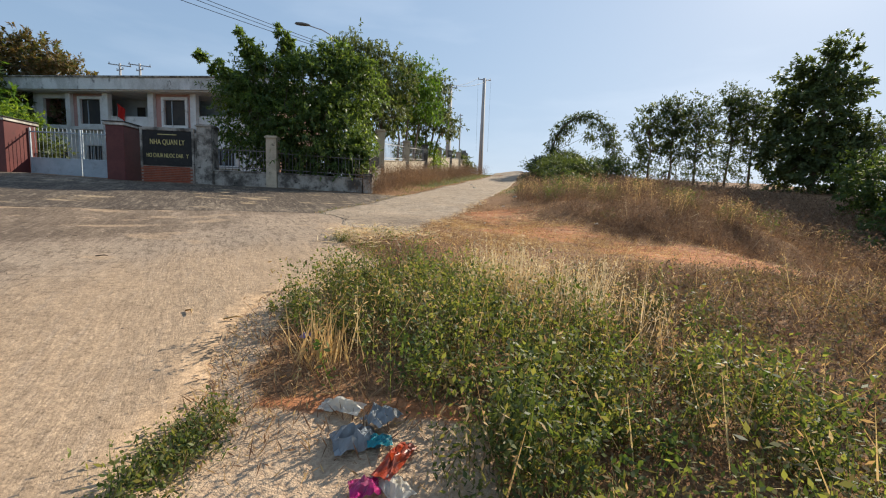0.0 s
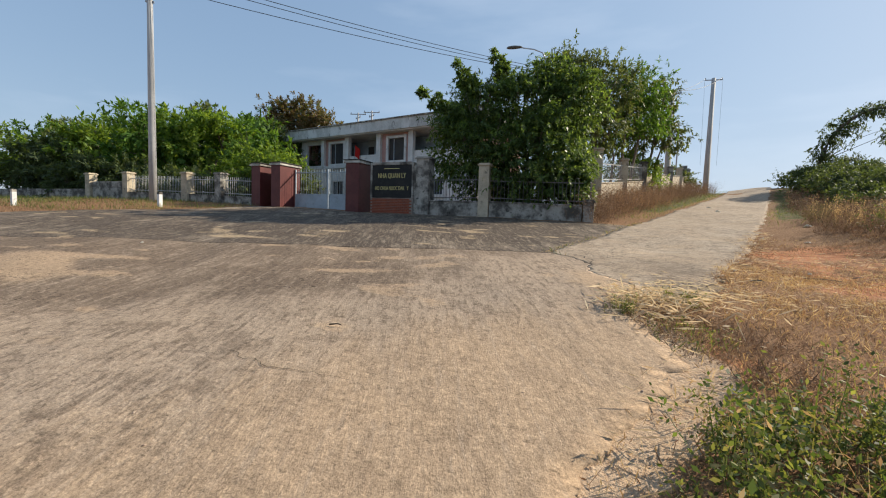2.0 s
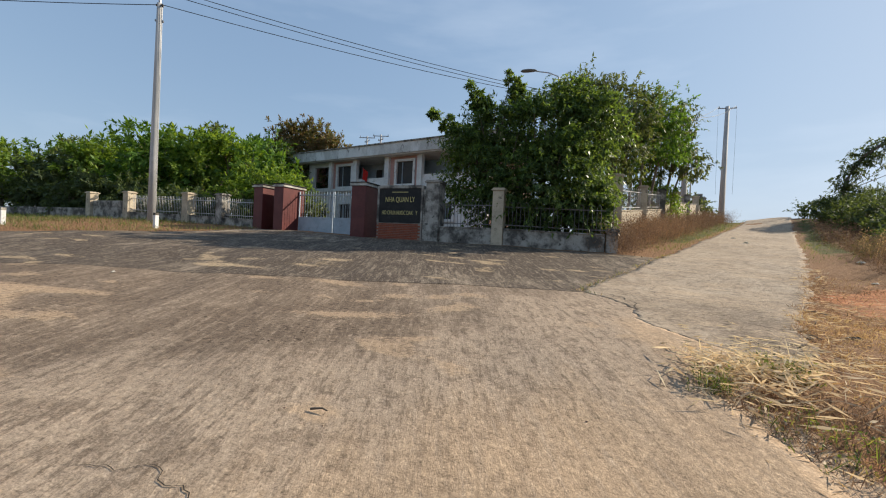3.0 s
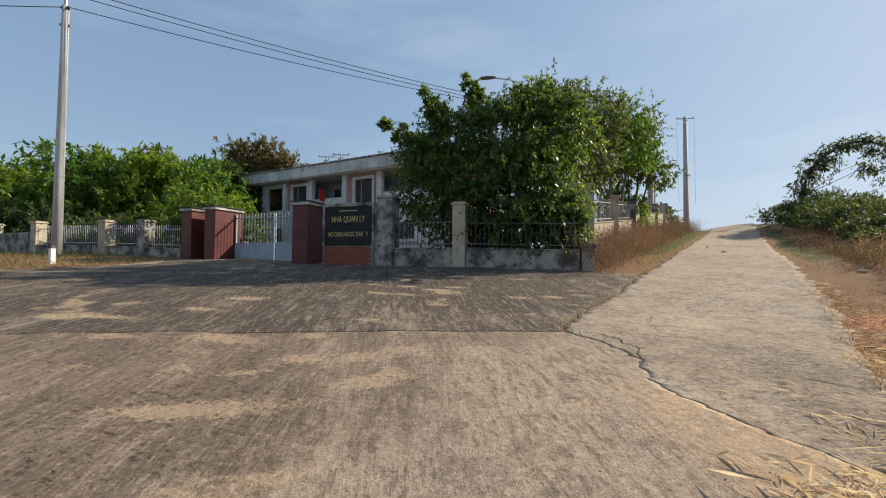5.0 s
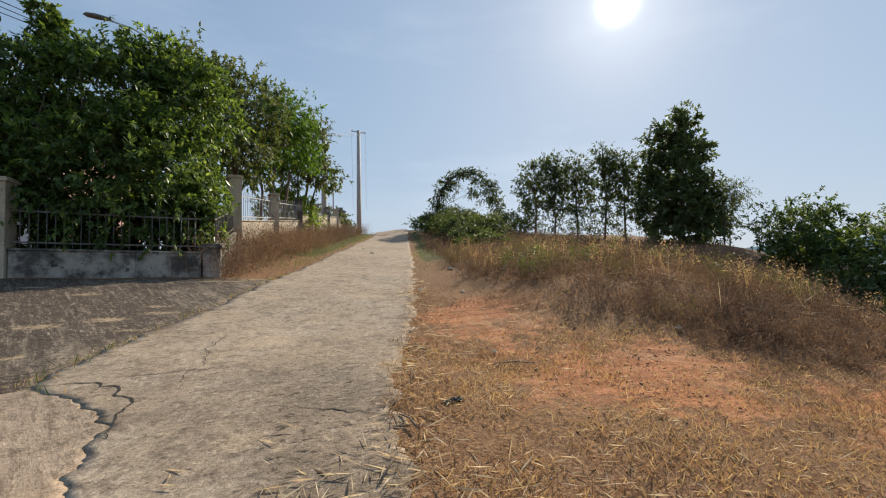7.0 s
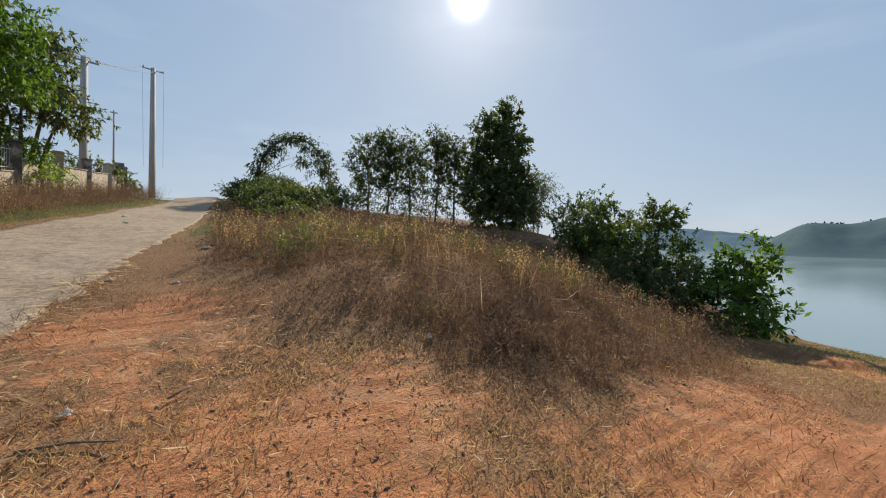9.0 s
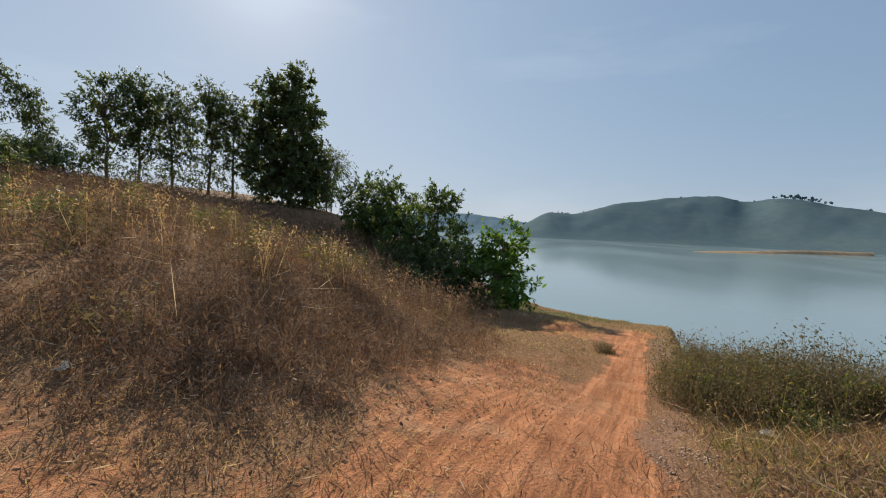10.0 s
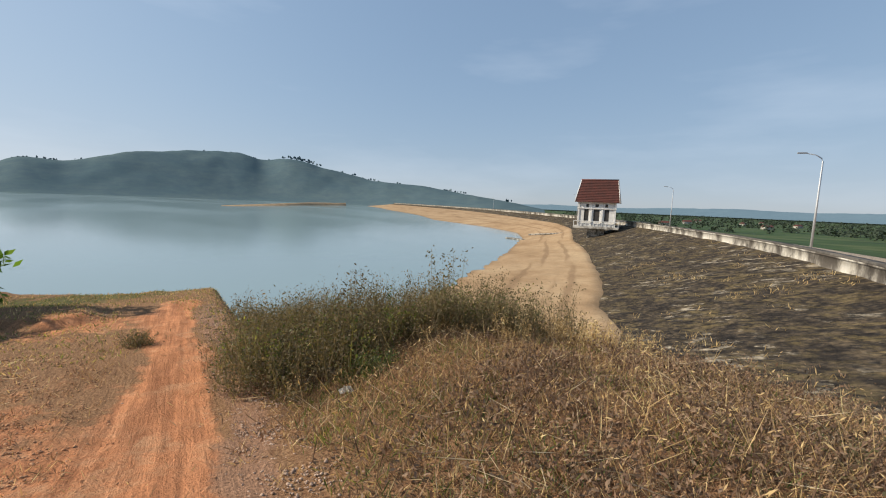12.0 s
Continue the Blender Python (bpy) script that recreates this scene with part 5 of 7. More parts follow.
for dz, dx in ((12.45, 0.1), (12.25, -0.12), (11.5, 0.2)):
    wire((LP[0] + dx, LP[1], LP[2] + dz), (P2[0] + 0.6 * (dx > 0) - 0.3, P2[1], P2[2] + 9.1), 0.7, "black overhead wire slung from the tall pole")
    wire((LP[0] + dx, LP[1], LP[2] + dz), (-52.0 + dx, 3.0, 12.6 + 0.2 * dx), 0.5, "black overhead wire slung from the tall pole")
for u in (-0.85, 0.85):
    wire((P2[0] + u * 0.7, P2[1], P2[2] + 9.1), (P3[0] + u, P3[1], 18.7), 0.4, "thin overhead wire between the road poles")
for u in (-0.9, 0.9):
    wire((P3[0] + u, P3[1], 18.5), (P3[0] + u * 0.9, P3[1] - 0.6, 8.6), -0.15, "slack wire hanging from the crossarm", 0.01)

for x, y, t in ((-19.25, 16.0, 0.68), (-23.6, 12.6, 0.72)):
    bo = thing("marker_post", (x, y, hz(x, y)), "small white painted marker post in the grass", "bollard", "marker posts")
    part("shaft", box(-0.08, -0.08, -0.2, 0.08, 0.08, t, 0.015), MAT["white"], bo)
    part("top", box(-0.083, -0.083, t * 0.84, 0.083, 0.083, t + 0.004, 0.012), MAT["old_wall"], bo, "dark stained top")

# ---- gate tower and lamps on the dam ----
tower = thing("intake_tower", (49.5, -67.5, -1.55), "white intake house with a steep dark red roof", "house", turn=25)
part("pier", box(-1.6, -1.2, -7.0, 1.6, 1.2, -0.45), MAT["old_wall"], tower)
part("deck", box(-4.2, -2.6, -0.45, 4.2, 2.6, 0.0, 0.03), MAT["parapet"], tower)
tw = [(-2.3, -1.45, 0.9, 3.3), (-0.55, 0.55, 0.9, 3.3), (1.45, 2.3, 0.9, 3.3), (-2.0, -1.5, 3.75, 4.35), (-0.3, 0.3, 3.75, 4.35), (1.5, 2.0, 3.75, 4.35)]
for tn, fy in (("front_wall", 2.0), ("back_wall", -2.2)):
    part(tn, holed(-3.3, 3.3, 0, 4.9, fy, fy + 0.2, tw), MAT["white"], tower, "white wall")
part("side_wall", holed(-3.3, -3.1, 0, 4.9, -2.0, 2.0, []), MAT["white"], tower)
part("side_wall", holed(3.1, 3.3, 0, 4.9, -2.0, 2.0, []), MAT["white"], tower)
for a, b, c, d in tw:
    part("window", box(a, 2.05, c, b, 2.1, d), MAT["dark"], tower, "dark window")
    part("window", box(a, -2.1, c, b, -2.05, d), MAT["dark"], tower, "dark window")
for u in (-3.35, -1.0, 1.0, 3.35):
    part("pilaster", box(u - 0.16, 2.2, 0, u + 0.16, 2.32, 4.9), MAT["white"], tower)
part("string_course", box(-3.6, 2.2, 3.42, 3.6, 2.42, 3.6), MAT["white"], tower)
rf = bmesh.new()
vs = [rf.verts.new(p) for p in ((-4.1, -2.9, 4.7), (4.1, -2.9, 4.7), (4.1, 2.9, 4.7), (-4.1, 2.9, 4.7), (-3.4, 0, 9.2), (3.4, 0, 9.2))]
for f in ((0, 1, 5, 4), (2, 3, 4, 5), (1, 2, 5), (3, 0, 4), (3, 2, 1, 0)):
    rf.faces.new([vs[k] for k in f])
roof = part("roof", rf, MAT["roof_tile"], tower, "steep dark red tiled roof")
part("ridge", tube([(-3.5, 0, 9.2), (3.5, 0, 9.2)], 0.12, 6), MAT["roof_tile"], roof)
for k in range(14):
    t = (k + 0.5) / 14
    part("tile_course", box(-4.1 + 0.7 * t, 2.93 - 2.9 * t, 4.72 + 4.5 * t, 4.1 - 0.7 * t, 2.98 - 2.9 * t, 4.8 + 4.5 * t), MAT["roof_tile"], roof)
for sgn in (-1, 1):
    part("bargeboard", tube([(sgn * 4.12, 2.95, 4.7), (sgn * 3.42, 0, 9.22), (sgn * 4.12, -2.95, 4.7)], 0.09, 4), MAT["white"], roof, "white bargeboard")
for u in np.linspace(-4.1, 4.1, 12):
    part("rail_post", box(u - 0.04, 2.5, 0, u + 0.04, 2.58, 1.0), MAT["white"], tower)
part("rail", box(-4.15, 2.5, 0.95, 4.15, 2.58, 1.05), MAT["white"], tower)
bridge = thing("footbridge", (46.0, -75.0, -1.3), "dark footbridge from the dam to the intake house", "bridge", turn=62)
part("deck", box(-4.0, -0.8, -0.35, 6.2, 0.8, 0.0, 0.02), MAT["old_wall"], bridge)
for s in (-0.75, 0.75):
    part("rail", box(-4.0, s - 0.03, 0.85, 6.2, s + 0.03, 0.93), MAT["steel"], bridge)
    for u in np.linspace(-3.8, 6.0, 8):
        part("rail_post", box(u - 0.03, s - 0.03, 0, u + 0.03, s + 0.03, 0.9), MAT["steel"], bridge)


def dam_lamp(x, y, tall, turn):
    p = thing("street_lamp", (x, y, CREST), "slim galvanised street lamp on the dam crest", "street lamp", "lamps on the dam", turn)
    part("pole", tube([(0, 0, 0), (0, 0, tall * 0.5), (0, 0, tall - 0.5), (0.12, 0, tall - 0.2), (0.5, 0, tall + 0.05), (1.2, 0, tall + 0.2)], [0.1, 0.08, 0.06, 0.05, 0.04, 0.035], 8), MAT["galvanised"], p)
    part("head", box(1.1, -0.1, tall + 0.16, 1.75, 0.1, tall + 0.26, 0.03), MAT["steel"], p, "flat grey lamp head")
    part("base_plate", box(-0.18, -0.18, 0, 0.18, 0.18, 0.05, 0.01), MAT["steel"], p)
    return p


for x, y in ((12.8, -35.6), (40.4, -79.9), (90, -126), (200, -200)):
    dam_lamp(x, y, 7.9, 30)
sluice = part("pipe_line", tube([(72, -75, LAKE + 1.2), (66, -80, LAKE + 1.9), (58, -84, LAKE + 2.7)], 0.22, 8), MAT["old_wall"], None)
tagged(sluice, "dark pipe lying across the sand", "pipe")
raft = part("raft", box(70.5, -72.5, LAKE - 0.05, 76, -70.8, LAKE + 0.25, 0.05), MAT["old_wall"], None)
tagged(raft, "small dark raft at the waterline", "raft")

# ---- trees ----
# the dense tree behind the front wall and the open ones along the road
plumes = [(-3.6 - 0.32 * k, 0.1, 5.0 + 0.32 * k - 0.022 * k * k, 0.42 - 0.05 * k, 0.4, 0.34 - 0.03 * k) for k in range(6)] + [(-2.2 - 0.2 * k, 0.0, 5.6 + 0.36 * k, 0.42 - 0.05 * k, 0.4, 0.4 - 0.04 * k) for k in range(5)] + [(-0.6 - 0.12 * k, 0.1, 5.9 + 0.33 * k, 0.45 - 0.06 * k, 0.4, 0.4) for k in range(5)]
tree("tree", (-4.0, 22.7, hz(-4.0, 22.7)), [(-2.4, -0.2, 3.0, 1.5, 1.5, 1.7), (-0.6, -0.9, 2.4, 1.7, 1.6, 2.1), (1.2, -1.3, 2.2, 1.8, 1.6, 2.1), (2.0, -0.8, 2.4, 1.1, 1.3, 1.8), (-1.9, 0.2, 4.8, 1.5, 1.5, 1.3), (0.6, 0.2, 4.9, 1.8, 1.7, 1.5), (2.1, 0.5, 4.7, 1.4, 1.4, 1.4), (-3.2, 0.3, 4.4, 0.9, 1.0, 0.8), (0.8, 0.2, 6.3, 0.6, 0.6, 0.6), (1.9, 0.3, 6.2, 0.65, 0.6, 0.7), (2.9, 0.4, 5.8, 0.6, 0.6, 0.6), (-1.0, -0.6, 1.1, 1.6, 1.3, 1.0), (1.6, -0.9, 1.0, 1.8, 1.3, 1.0)] + plumes, 78000, 0.165, 0.4, MAT["leaf_gloss"], "dense leafy green tree behind the front wall", 0.13, 3, 4, clump=0.42, per=26, limbs=120, hollow=0.5, droop=0.55)
tree("tree", (-1.2, 28.8, hz(-1.2, 28.8)), [(-0.8, 0, 5.0, 1.7, 1.7, 1.9), (0.9, 0.6, 6.6, 1.7, 1.7, 1.4), (-1.2, 0.4, 7.4, 1.6, 1.6, 1.3), (0.6, -0.6, 4.0, 1.3, 1.3, 1.2)], 14000, 0.22, 0.36, MAT["leaf_grey"], "tall airy tree with pale green leaves by the fence", 0.1, 4, 4, clump=0.5, per=24, limbs=110, droop=0.6)
tree("tree", (0.7, 32.6, hz(0.7, 32.6)), [(0.0, 0, 6.2, 1.7, 1.7, 1.6), (1.0, 0.4, 7.4, 1.4, 1.5, 1.1), (-0.9, 0, 4.6, 1.3, 1.4, 1.2), (1.5, 0, 5.2, 1.1, 1.1, 1.1)], 9000, 0.22, 0.36, MAT["leaf_fresh"], "slim open tree leaning over the roadside fence", 0.09, 6, 3, clump=0.48, per=24, limbs=90, droop=0.6)
tree("tree", (2.0, 37.6, hz(2.0, 37.6)), [(0.2, 0, 5.6, 1.7, 1.6, 1.6), (0.9, 0.2, 7.2, 1.2, 1.2, 1.0), (1.8, 0, 4.4, 1.0, 1.0, 1.0), (-0.8, 0, 3.8, 1.2, 1.2, 1.0)], 8000, 0.24, 0.38, MAT["leaf_grey"], "dark leafy tree beside the concrete pole", 0.1, 8, 3, clump=0.48, per=24, limbs=70, droop=0.6)
tree("shrub", (-1.3, 22.9, hz(-1.3, 22.9)), [(0, 0, 1.9, 0.7, 1.1, 1.2), (0.1, -1.0, 1.2, 0.7, 0.8, 0.9)], 5000, 0.2, 0.36, MAT["leaf_gloss"], "leafy shoots spilling towards the side railing", 0.05, 9, 3, "shrub", clump=0.35, per=22, limbs=30, droop=0.6)
tree("shrub", (1.4, 36.6, hz(1.4, 36.6)), [(0, 0, 1.7, 1.4, 1.4, 1.0), (0.8, 1.2, 1.6, 1.2, 1.2, 0.9)], 6000, 0.2, 0.4, MAT["leaf_yellow"], "bright yellow-green shrub over the fence", 0.05, 7, 2, "shrub")
tree("shrub", (5.0, 52, hz(5.0, 52)), [(0, 0, 1.4, 1.8, 1.6, 1.1), (2.0, 2.5, 1.2, 1.4, 1.6, 0.9)], 4000, 0.25, 0.4, MAT["leaf_grey"], "straggly grey-green shrub at the end of the fence", 0.05, 8, 2, "shrub")

# wood behind the western fence
rng = np.random.default_rng(11)
west = [(-63, 19, 7.0, 4.2, "leaf_fresh"), (-57, 24, 7.5, 4.2, "leaf_yellow"), (-52, 22.5, 6.8, 3.6, "leaf_yellow"), (-54, 31, 9.0, 4.2, "leaf_grey"), (-47, 27, 7.4, 3.4, "leaf_grey"), (-45.5, 32, 9.3, 3.8, "leaf_fresh"), (-41, 26, 7.6, 3.4, "leaf_yellow"), (-38.5, 31, 9.0, 3.6, "leaf_yellow"), (-35, 26.5, 7.8, 3.2, "leaf_fresh"), (-32.5, 28.5, 8.0, 3.0, "leaf_yellow"), (-36, 36, 10.0, 3.8, "leaf_fresh"), (-62, 32, 10.0, 5.0, "leaf_fresh"), (-70, 24, 9.5, 5.0, "leaf_yellow"), (-27.5, 29.5, 6.2, 2.2, "leaf_fresh"), (-33.5, 37.0, 8.6, 3.0, "leaf_dark"), (-49.5, 34.0, 10.6, 3.0, "leaf_fresh"), (-42.5, 35.5, 10.8, 2.8, "leaf_grey"), (-58, 21, 6.0, 3.0, "leaf_dark"), (-44, 24, 5.4, 2.6, "leaf_dark")]
for k, (x, y, t, r, m) in enumerate(west):
    bl = [(0, 0, t * 0.55, r, r, t * 0.36)] + [(r * 0.6 * math.cos(a), r * 0.6 * math.sin(a), t * rng.uniform(0.35, 0.78), r * 0.55, r * 0.55, t * 0.2) for a in rng.uniform(0, 6.28, 4)]
    tree("tree", (x, y, hz(x, y)), bl, 5200, 0.44, 0.38, MAT[m], "leafy green tree of the wood behind the fence", 0.13, 40 + k, 3, "tree", "trees behind the fence", clump=0.75, per=30, limbs=24)
for k, (x, y, w) in enumerate(((-44, 21.5, 3.0), (-38, 21.6, 2.6), (-52, 19.5, 3.4), (-33.5, 22.5, 2.2))):
    tree("shrub", (x, y, hz(x, y)), [(0, 0, 1.3, w, 1.2, 1.2), (w * 0.6, 0.3, 1.8, w * 0.5, 1.0, 1.0)], 5000, 0.26, 0.4, MAT["leaf_dark"], "dark undergrowth along the old fence", 0.04, 60 + k, 2, "shrub", "undergrowth by the fence")
for k, x in enumerate((-31.5, -28.6, -25.8, -23.0, -19.6, -17.6)):
    tree("shrub", (x, 22.2 + 0.3 * (k % 2), hz(x, 22.2)), [(0, 0, 0.8, 1.7, 0.8, 0.8), (0.7, 0.2, 1.3, 0.9, 0.7, 0.6)], 1900, 0.26, 0.4, MAT["leaf_dark"], "dark undergrowth behind the grey railings", 0.03, 130 + k, 2, "shrub", "undergrowth by the fence", per=20, limbs=12)
tree("shrub", (-21.0, 23.4, hz(-21, 23.4)), [(0, 0, 2.3, 2.0, 1.4, 1.1), (1.8, 0.4, 2.0, 1.3, 1.1, 0.8), (-1.6, 0.3, 1.9, 1.3, 1.1, 0.9)], 9000, 0.2, 0.45, MAT["leaf_yellow"], "bright green spreading shrub behind the gate", 0.06, 70, 3, "shrub")
tree("tree", (-35.5, 42.0, hz(-35.5, 42)), [(0, 0, 8.0, 5.2, 3.6, 3.4), (4.4, -0.5, 7.6, 3.4, 2.4, 2.8), (-4.8, 0, 7.4, 3.2, 2.4, 2.6), (0.8, 0, 10.4, 4.0, 2.4, 1.6), (3.0, -1.0, 4.6, 4.5, 2.0, 2.6)], 26000, 0.34, 0.42, MAT["leaf_brown"], "large tree with rust-brown leaves behind the office", 0.2, 71, 2, clump=0.7, limbs=60)

# trees on the rise to the right of the road
BOW = (22.4, 52.7)
bow_top = 13.0 - hz(*BOW)
bow_arc = [(-4.2 * math.cos(radians(w)), 0.15 * math.sin(w), bow_top * (0.25 + 0.7 * math.sin(radians(w)))) for w in range(8, 165, 12)]
bow_tree = tree("tree", (*BOW, hz(*BOW)), [(x, y, z, 0.75, 0.8, 0.6 + 0.35 * abs(x) / 4.2) for x, y, z in bow_arc] + [(-3.9, 0, 2.0, 0.9, 0.9, 1.6), (-2.4, 0.2, bow_top * 0.62, 1.0, 0.9, 0.9), (3.6, 0, 2.6, 1.2, 1.0, 2.0), (2.2, 0.2, bow_top * 0.6, 1.2, 1.0, 1.0), (0.6, 0.1, bow_top * 0.72, 0.7, 0.8, 1.2)], 15000, 0.2, 0.34, MAT["leaf_dark"], "bowed dark tree with drooping twigs", 0.12, 80, 2, droop=1.0, clump=0.46, per=20, limbs=5)
part("bent_limb", tube([(-4.3, 0, -0.2)] + bow_arc, [0.2 - 0.011 * k for k in range(len(bow_arc) + 1)], 8), MAT["bark"], bow_tree, "thick bent limb")
for k, (x, y, t, w) in enumerate(((26.6, 45.0, 12.3, 1.9), (28.7, 44.6, 13.4, 1.6), (30.6, 43.2, 13.1, 1.9), (32.6, 41.4, 13.8, 1.5), (34.0, 40.0, 13.0, 1.7))):
    t -= hz(x, y)
    tree("tree", (x, y, hz(x, y)), [(0, 0, t * 0.84, w * 0.8, w, t * 0.15), (0.5, 0.3, t * 0.6, w, w * 0.9, t * 0.2), (-0.6, 0, t * 0.7, w * 0.9, w * 0.8, t * 0.18), (0.3, -0.3, t * 0.4, w * 0.7, w * 0.7, t * 0.14)], 5000, 0.24, 0.42, MAT["leaf_dark"], "slender dark tree with bare lower trunk", 0.1, 82 + k, 1, "tree", "slender trees on the rise", clump=0.5, per=20, limbs=55)
CONE = (35.8, 35.2)
cone_top = 16.0 - hz(*CONE)
tree("tree", (*CONE, hz(*CONE)), [(0.00, 0, cone_top * 0.1, 3.84, 2.6, cone_top * 0.12), (0.00, 0, cone_top * 0.26, 3.33, 2.4, cone_top * 0.2), (-0.65, 0, cone_top * 0.5, 3.07, 2.2, cone_top * 0.2), (0.91, 0, cone_top * 0.72, 2.18, 1.6, cone_top * 0.16), (1.04, 0, cone_top * 0.9, 1.02, 0.8, cone_top * 0.1), (-2.34, 0, cone_top * 0.68, 1.41, 1.1, cone_top * 0.14), (2.86, -0.3, cone_top * 0.42, 1.54, 1.2, cone_top * 0.12), (3.38, -0.6, cone_top * 0.22, 1.79, 1.3, cone_top * 0.14), (-2.86, 0.2, cone_top * 0.3, 1.66, 1.2, cone_top * 0.2)], 25000, 0.34, 0.48, MAT["leaf_dark"], "big dark conical tree on the rise above the lake", 0.22, 90, 1, clump=0.55, per=26, limbs=110, hollow=0.45)
tree("shrub", (38.2, 32.8, hz(38.2, 32.8)), [(0, 0, 3.6, 1.4, 1.4, 2.2), (1.0, -0.2, 5.0, 1.3, 1.1, 1.0)], 2600, 0.2, 0.26, MAT["leaf_grey"], "thin straggling bamboo-like shrub", 0.05, 91, 3, "shrub", clump=0.7, per=14, limbs=80, droop=1.1)
for k, (x, y, w, t) in enumerate(((14.0, 33.0, 2.0, 1.2), (15.6, 37.0, 2.2, 1.4), (17.0, 43.0, 2.2, 1.5), (18.0, 49.5, 2.4, 1.7), (19.5, 53.5, 2.6, 1.5), (11.6, 28.5, 1.6, 0.9), (18.5, 38.0, 2.4, 1.5), (15.0, 45.5, 1.6, 1.4), (17.0, 55.0, 2.0, 1.3), (25.5, 46.5, 2.2, 2.4), (28.0, 43.5, 2.8, 3.0), (31.0, 41.0, 2.8, 2.8), (34.0, 37.6, 2.8, 3.0), (23.6, 48.5, 1.9, 1.7), (37.4, 33.6, 2.4, 2.4), (19.6, 52.0, 1.8, 2.4), (13.4, 36.5, 1.6, 1.3), (12.2, 31.0, 1.3, 0.9), (15.5, 40.0, 2.0, 1.5), (14.8, 42.5, 1.6, 1.2))):
    tree("shrub", (x, y, hz(x, y)), [(0, 0, t * 0.6, w, w * 0.8, t * 0.6), (w * 0.5, 0.4, t * 0.9, w * 0.5, w * 0.5, t * 0.45)], 4200, 0.16, 0.42, MAT["leaf_dark"], "dark rounded shrub on the rise by the road", 0.03, 100 + k, 2, "shrub", "shrubs on the rise", clump=0.4, per=24, limbs=14)
# bushes above the lake shore
tree("shrub", (25.9, 20.2, hz(25.9, 20.2)), [(0, 0, 2.0, 1.6, 1.6, 1.6), (-1.3, 0.4, 2.2, 1.2, 1.2, 1.1), (0.9, -0.6, 1.0, 1.4, 1.4, 1.2), (-0.9, -0.6, 0.8, 1.6, 1.4, 1.1)], 13000, 0.2, 0.4, MAT["leaf_mid"], "dense dark bush on the bank above the lake", 0.08, 120, 3, "shrub", "bushes on the bank")
tree("shrub", (24.8, 16.4, hz(24.8, 16.4)), [(0, 0, 2.3, 1.6, 1.5, 2.0), (0.5, 0, 4.0, 0.7, 0.7, 0.8), (-1.2, 0.6, 2.0, 1.3, 1.2, 1.5), (-0.4, -0.2, 0.9, 1.9, 1.6, 1.2)], 12000, 0.19, 0.38, MAT["leaf_mid"], "tall bush with feathery top on the bank", 0.08, 121, 3, "shrub", "bushes on the bank", clump=0.45)
tree("shrub", (23.6, 13.2, hz(23.6, 13.2)), [(0, 0, 1.3, 1.5, 1.3, 1.4), (0.5, -0.4, 2.9, 0.9, 0.9, 0.9), (0.8, -0.6, 0.9, 1.1, 1.0, 0.9)], 4200, 0.26, 0.42, MAT["leaf_fresh"], "fresh green bush with broad leaves by the lake path", 0.06, 122, 3, "shrub", "bushes on the bank", clump=0.4, per=20)
tree("shrub", (22.6, 15.0, hz(22.6, 15.0)), [(0, 0, 1.0, 1.8, 1.4, 1.2), (-1.5, 0.4, 0.7, 1.2, 1.0, 0.8), (-2.6, 1.4, 0.6, 1.4, 1.2, 0.8), (-0.8, 1.8, 0.9, 1.6, 1.2, 1.1)], 9500, 0.16, 0.42, MAT["leaf_dark"], "low dark bush at the foot of the bank", 0.04, 123, 2, "shrub", "bushes on the bank")

# woods on the hill tops
rng = np.random.default_rng(9)
crest = np.array([tuple(p) for p in spline(HILL_CREST, 60)])
crest = crest[rng.random(len(crest)) < 0.05 + 0.3 * np.exp(-((np.arange(len(crest)) - 440) / 25.0) ** 2)]
at = np.repeat(crest, 3, 0) + rng.normal(size=(len(crest) * 3, 3)) * np.array([5, 5, 1.0]) + np.array([0, 0, -3.0])
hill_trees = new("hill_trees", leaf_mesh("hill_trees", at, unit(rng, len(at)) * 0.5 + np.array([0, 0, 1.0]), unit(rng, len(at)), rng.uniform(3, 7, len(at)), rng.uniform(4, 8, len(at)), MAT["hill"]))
tagged(hill_trees, "tree tops along the crest of the hill, tinted with haze", "trees", kind="stuff")

# far trees in the plain
rng = np.random.default_rng(5)
n = 1500
az, di = np.radians(rng.uniform(147, 186, n)), 420 + 1900 * rng.random(n) ** 1.2
band = np.sin(di * 0.02 + az * 9) + rng.normal(size=n) * 0.5 > 0.1
az, di = az[band], di[band]
px, py = 7 + di * np.sin(az), 9 - di * np.abs(np.cos(az))
keep = np.array([min((dx - x) ** 2 + (dy - y) ** 2 for dx, dy in [(p.x, p.y) for p in dam_line[::6]]) > 45 ** 2 for x, y in zip(px, py)])
px, py = px[keep], py[keep]
per = 26
hgt = rng.uniform(3.5, 8.5, len(px))
at = np.stack([np.repeat(px, per), np.repeat(py, per), PLAIN + np.repeat(hgt, per) * rng.random(len(px) * per)], -1)
at[:, :2] += rng.normal(size=(len(at), 2)) * np.repeat(hgt, per)[:, None] * 0.42
far_trees = new("far_trees", leaf_mesh("far_trees", at, unit(rng, len(at)), unit(rng, len(at)), rng.uniform(1.6, 3.4, len(at)), rng.uniform(1.4, 2.6, len(at)), MAT["leaf_far"]))
tagged(far_trees, "dark tree groves scattered over the green plain", "trees", kind="stuff")
